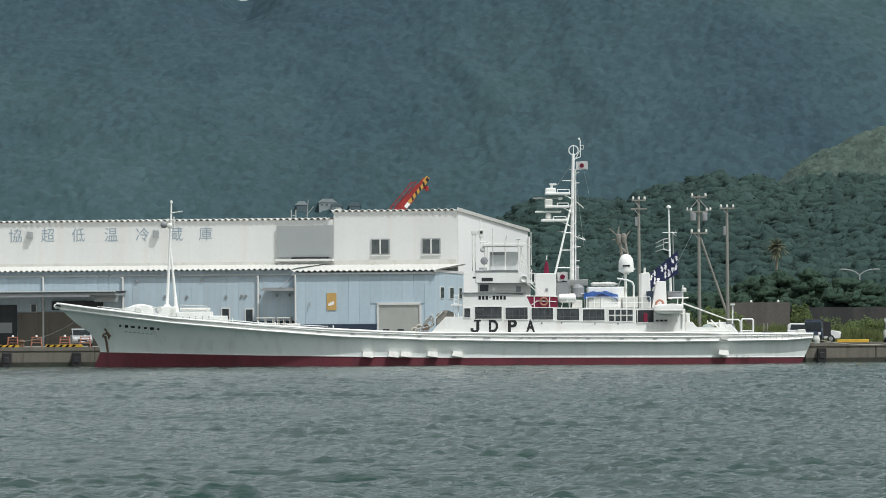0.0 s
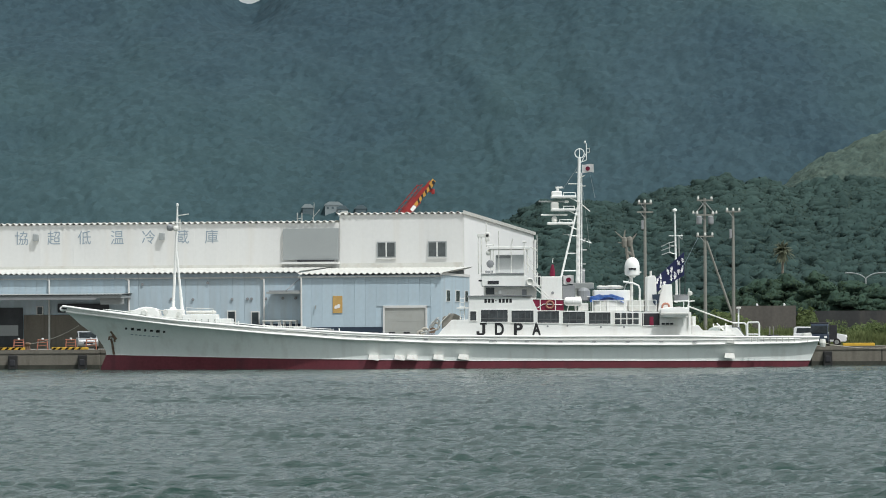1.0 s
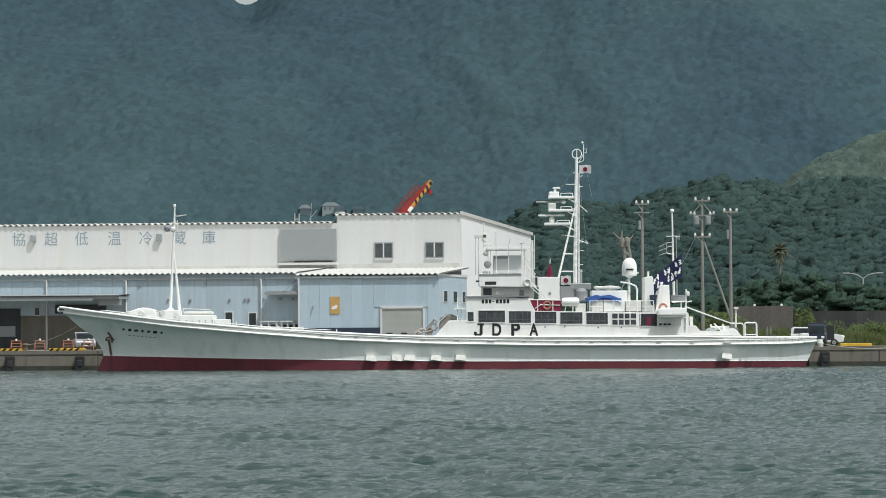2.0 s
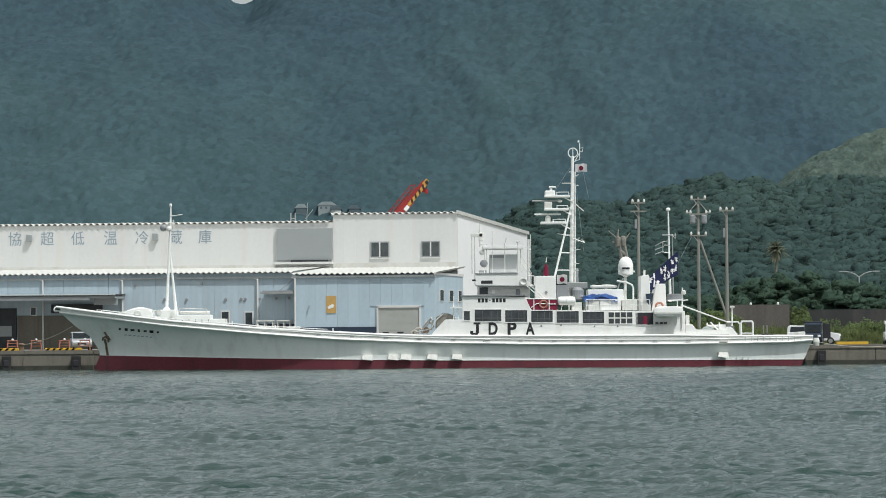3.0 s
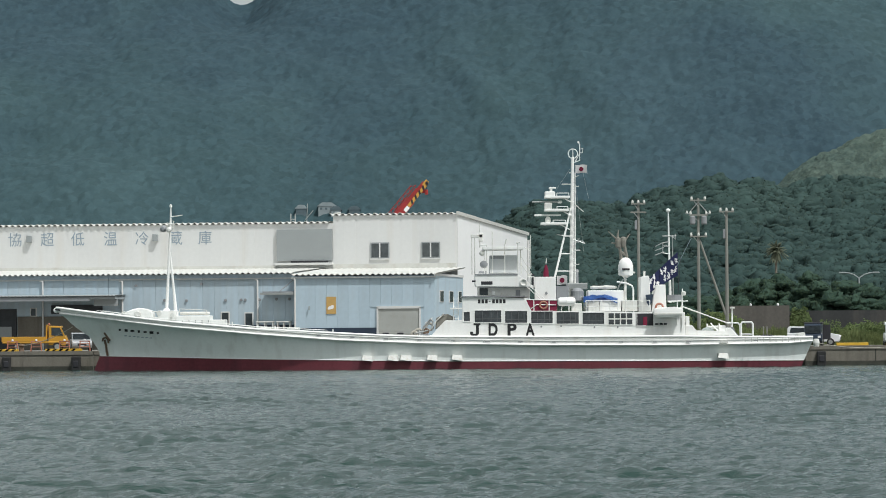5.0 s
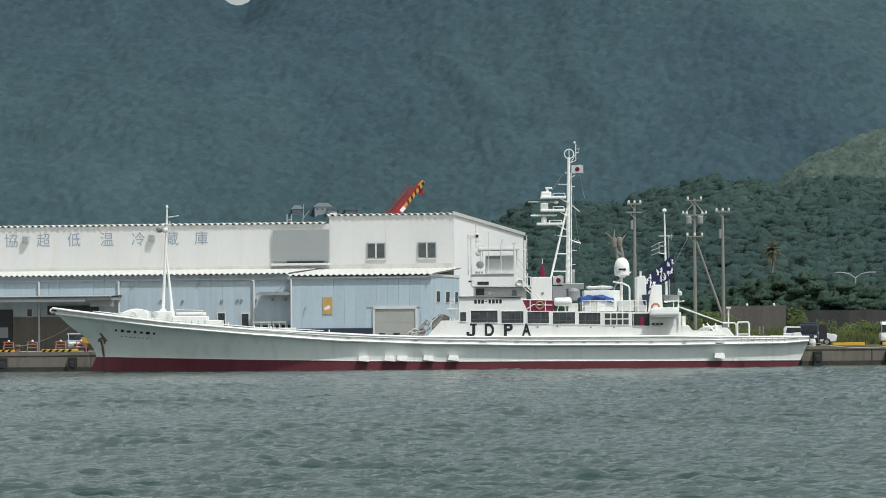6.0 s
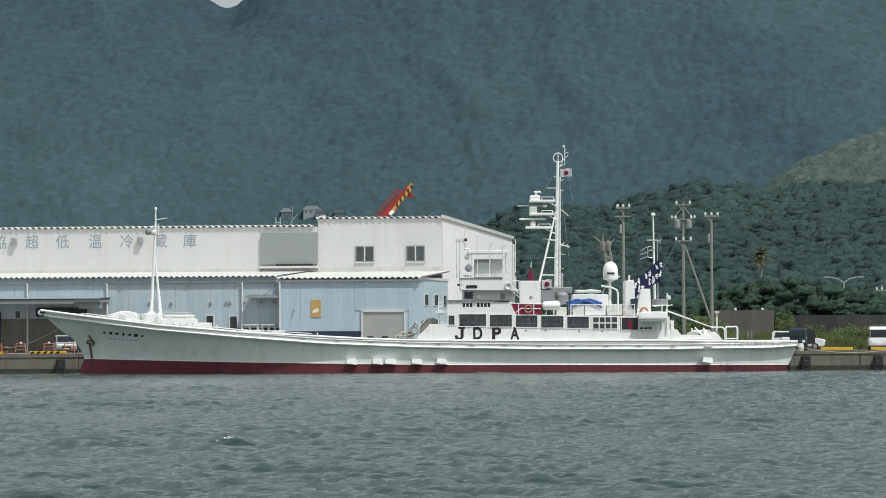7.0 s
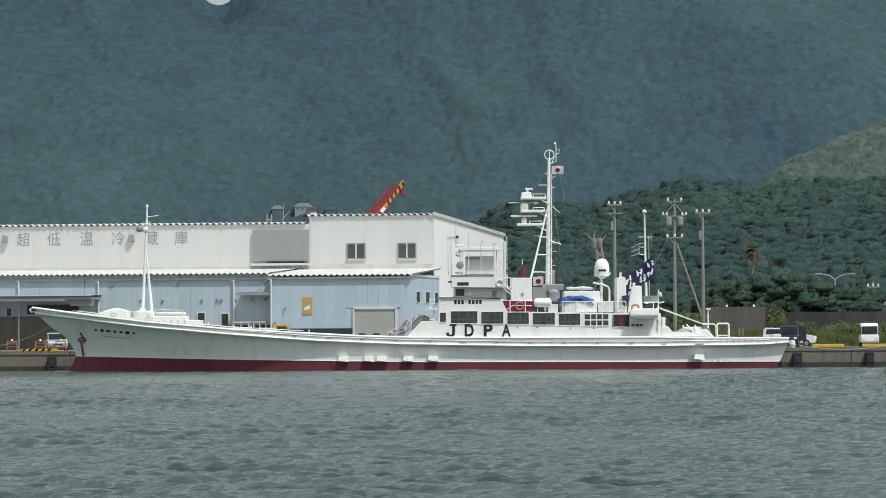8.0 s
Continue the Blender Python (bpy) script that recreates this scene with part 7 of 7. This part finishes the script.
def strip(i):
    """One upright strip of the cloth, as wide as an eighth of the flag."""
    w = ux / SEG
    lo, hi = (0.55 + 0.04 * i), (0.58 + 0.045 * i)
    bm = bmesh.new()
    v = []
    for y in (-0.01, 0.01):
        v += [bm.verts.new((0, y, -lo)), bm.verts.new((w.x * 1.04, y, w.z * 1.04 - lo - 0.03)), bm.verts.new((w.x * 1.04, y, w.z * 1.04 + hi + 0.03)), bm.verts.new((0, y, hi))]
    for q in ((0, 1, 2, 3), (7, 6, 5, 4), (0, 4, 5, 1), (1, 5, 6, 2), (2, 6, 7, 3), (3, 7, 4, 0)):
        bm.faces.new([v[k] for k in q])
    me = bpy.data.meshes.new("cloth_strip")
    bmesh.ops.recalc_face_normals(bm, faces=bm.faces)
    bm.to_mesh(me)
    bm.free()
    me.materials.append(M_NAVY)
    s = new("cloth_strip", me)
    s.parent = flag
    return s


def blot(parent, cx, cz, w, h, seed):
    """A plain white painted shape standing for a character."""
    r = random.Random(seed)
    bm = bmesh.new()
    # brush strokes at odd slants
    for k in range(5):
        ang = r.choice((0.05, 0.5, 1.25, 1.57, 2.5)) + r.uniform(-0.2, 0.2)
        long_, thick = r.uniform(0.3, 0.5) * (w if abs(math.cos(ang)) > 0.6 else h), r.uniform(0.03, 0.055)
        ox, oz = cx + r.uniform(-0.2, 0.2) * w, cz + r.uniform(-0.32, 0.32) * h
        c, n = Vector((math.cos(ang), math.sin(ang))), Vector((-math.sin(ang), math.cos(ang)))
        q = [c * long_ + n * thick * 0.6, -c * long_ + n * thick, -c * long_ - n * thick, c * long_ - n * thick * 0.6]
        prism(bm, [(ox + p.x, oz + p.y) for p in q], -0.016 - 0.002 * k, -0.012)
    bmesh.ops.recalc_face_normals(bm, faces=bm.faces)
    part("white_mark", bm, M_CLOTH, parent)


for i in range(SEG):
    s = strip(i)
    FL.append(s)
    wx = ux.x / SEG
    if i in (0, 1, 3, 4, 6, 7):
        blot(s, wx * 0.5, 0.30 + 0.02 * i + ux.z / SEG / 2, wx * 0.95, 0.42, i)
    if i in (1, 2, 4, 5, 6, 7):
        blot(s, wx * 0.5, -0.25 - 0.01 * i + ux.z / SEG / 2, wx * 1.0, 0.5, 40 + i)
part("hem_line", path(bmesh.new(), [(-0.05, 0, -0.75), (-0.03, 0, 0.75)], 0.02, 6), M_DARK, flag)
part("halyard", path(bmesh.new(), [(ux.x, 0, ux.z + 0.8), (ux.x + 0.1, 0, ux.z - 3.0)], 0.012, 5), M_DARK, flag)
part("halyard", path(bmesh.new(), [(0, 0, -0.5), (-0.2, 0, -2.0)], 0.012, 5), M_DARK, flag)


def disc_flag(name, x0, x1, z0, z1, y, label):
    f = tagged(new(name), label, "flag")
    f.location = (x0, y, z0)
    w, h = x1 - x0, z1 - z0
    bm = bmesh.new()
    n = 14
    cols = [[bm.verts.new((w * i / n, 0.05 * math.sin(i * 0.8) * i / n, zz - 0.04 * h * math.sin(i * 0.5))) for zz in (0, h)] for i in range(n + 1)]
    for i in range(n):
        bm.faces.new((cols[i][0], cols[i + 1][0], cols[i + 1][1], cols[i][1]))
    bmesh.ops.solidify(bm, geom=bm.faces[:], thickness=0.012)
    part("cloth", bm, M_CLOTH, f, smooth=True)
    part("disc", lathe(bmesh.new(), [(h * 0.27, -0.075), (h * 0.27, 0.075)], (w * 0.5, 0, h * 0.48), 20, "y"), M_MARK, f, "crimson disc")
    return f


top_flag = disc_flag("courtesy_flag", 10.26, 11.17, 14.97, 15.6, 4.2, "small white flag with a crimson disc on the main mast")
disc_flag("flag_board", 8.72, 9.5, 6.36, 7.05, 1.95, "white flag with a crimson disc on the boat deck")



def motions():
    """Everything that moves but the camera."""
    walk(water, [(0.0, pose(5.2, 1.2, 0)), (4.0, pose(0, 0, 0)), (8.0, pose(-5.2, -1.2, 0))])
    walk(chop, [(0.0, pose(3.2, 2.4, 0)), (4.0, pose(0, 0, 0)), (8.0, pose(-3.2, -2.4, 0))])
    # one wave heaps up, breaks and sinks again
    crest_rows = [(0.0, -0.7), (6.4, -0.7), (6.8, -0.15), (7.0, 0.0), (7.3, 0.0), (7.6, -0.2), (7.9, -0.7), (8.0, -0.7)]
    walk(crest, [(t, pose(-5.5 - 1.7 * (t - 7.0), -191, z)) for t, z in crest_rows])
    # the truck enters at about four seconds, driving to the right at some six metres a second
    rows = []
    for k in range(17):
        t = k * 0.5
        rows.append((t, pose(-34 + 6.6 * (t - 4.7), 14.2, 1.5)))
    walk(truck, rows)
    # the big flag ripples: a wave runs out along its strips
    for i, s in enumerate(FL):
        rows = []
        for k in range(33):
            t = k * 0.25
            ph = 5.2 * t - 0.75 * i
            amp = 0.02 + 0.02 * i
            base = ux * (i / SEG)
            rows.append((t, pose(base.x, amp * math.sin(ph), base.z + 0.35 * amp * math.sin(ph * 0.6 + 1), 0, 0, 10 * math.cos(ph) * min(1, i / 3))))
        walk(s, rows)
    o = top_flag.location.copy()
    walk(top_flag, [(k * 0.5, pose(o.x, o.y, o.z, 0, 1.2 * math.sin(k * 2.1), 8 * math.sin(k * 1.7))) for k in range(17)])


motions()
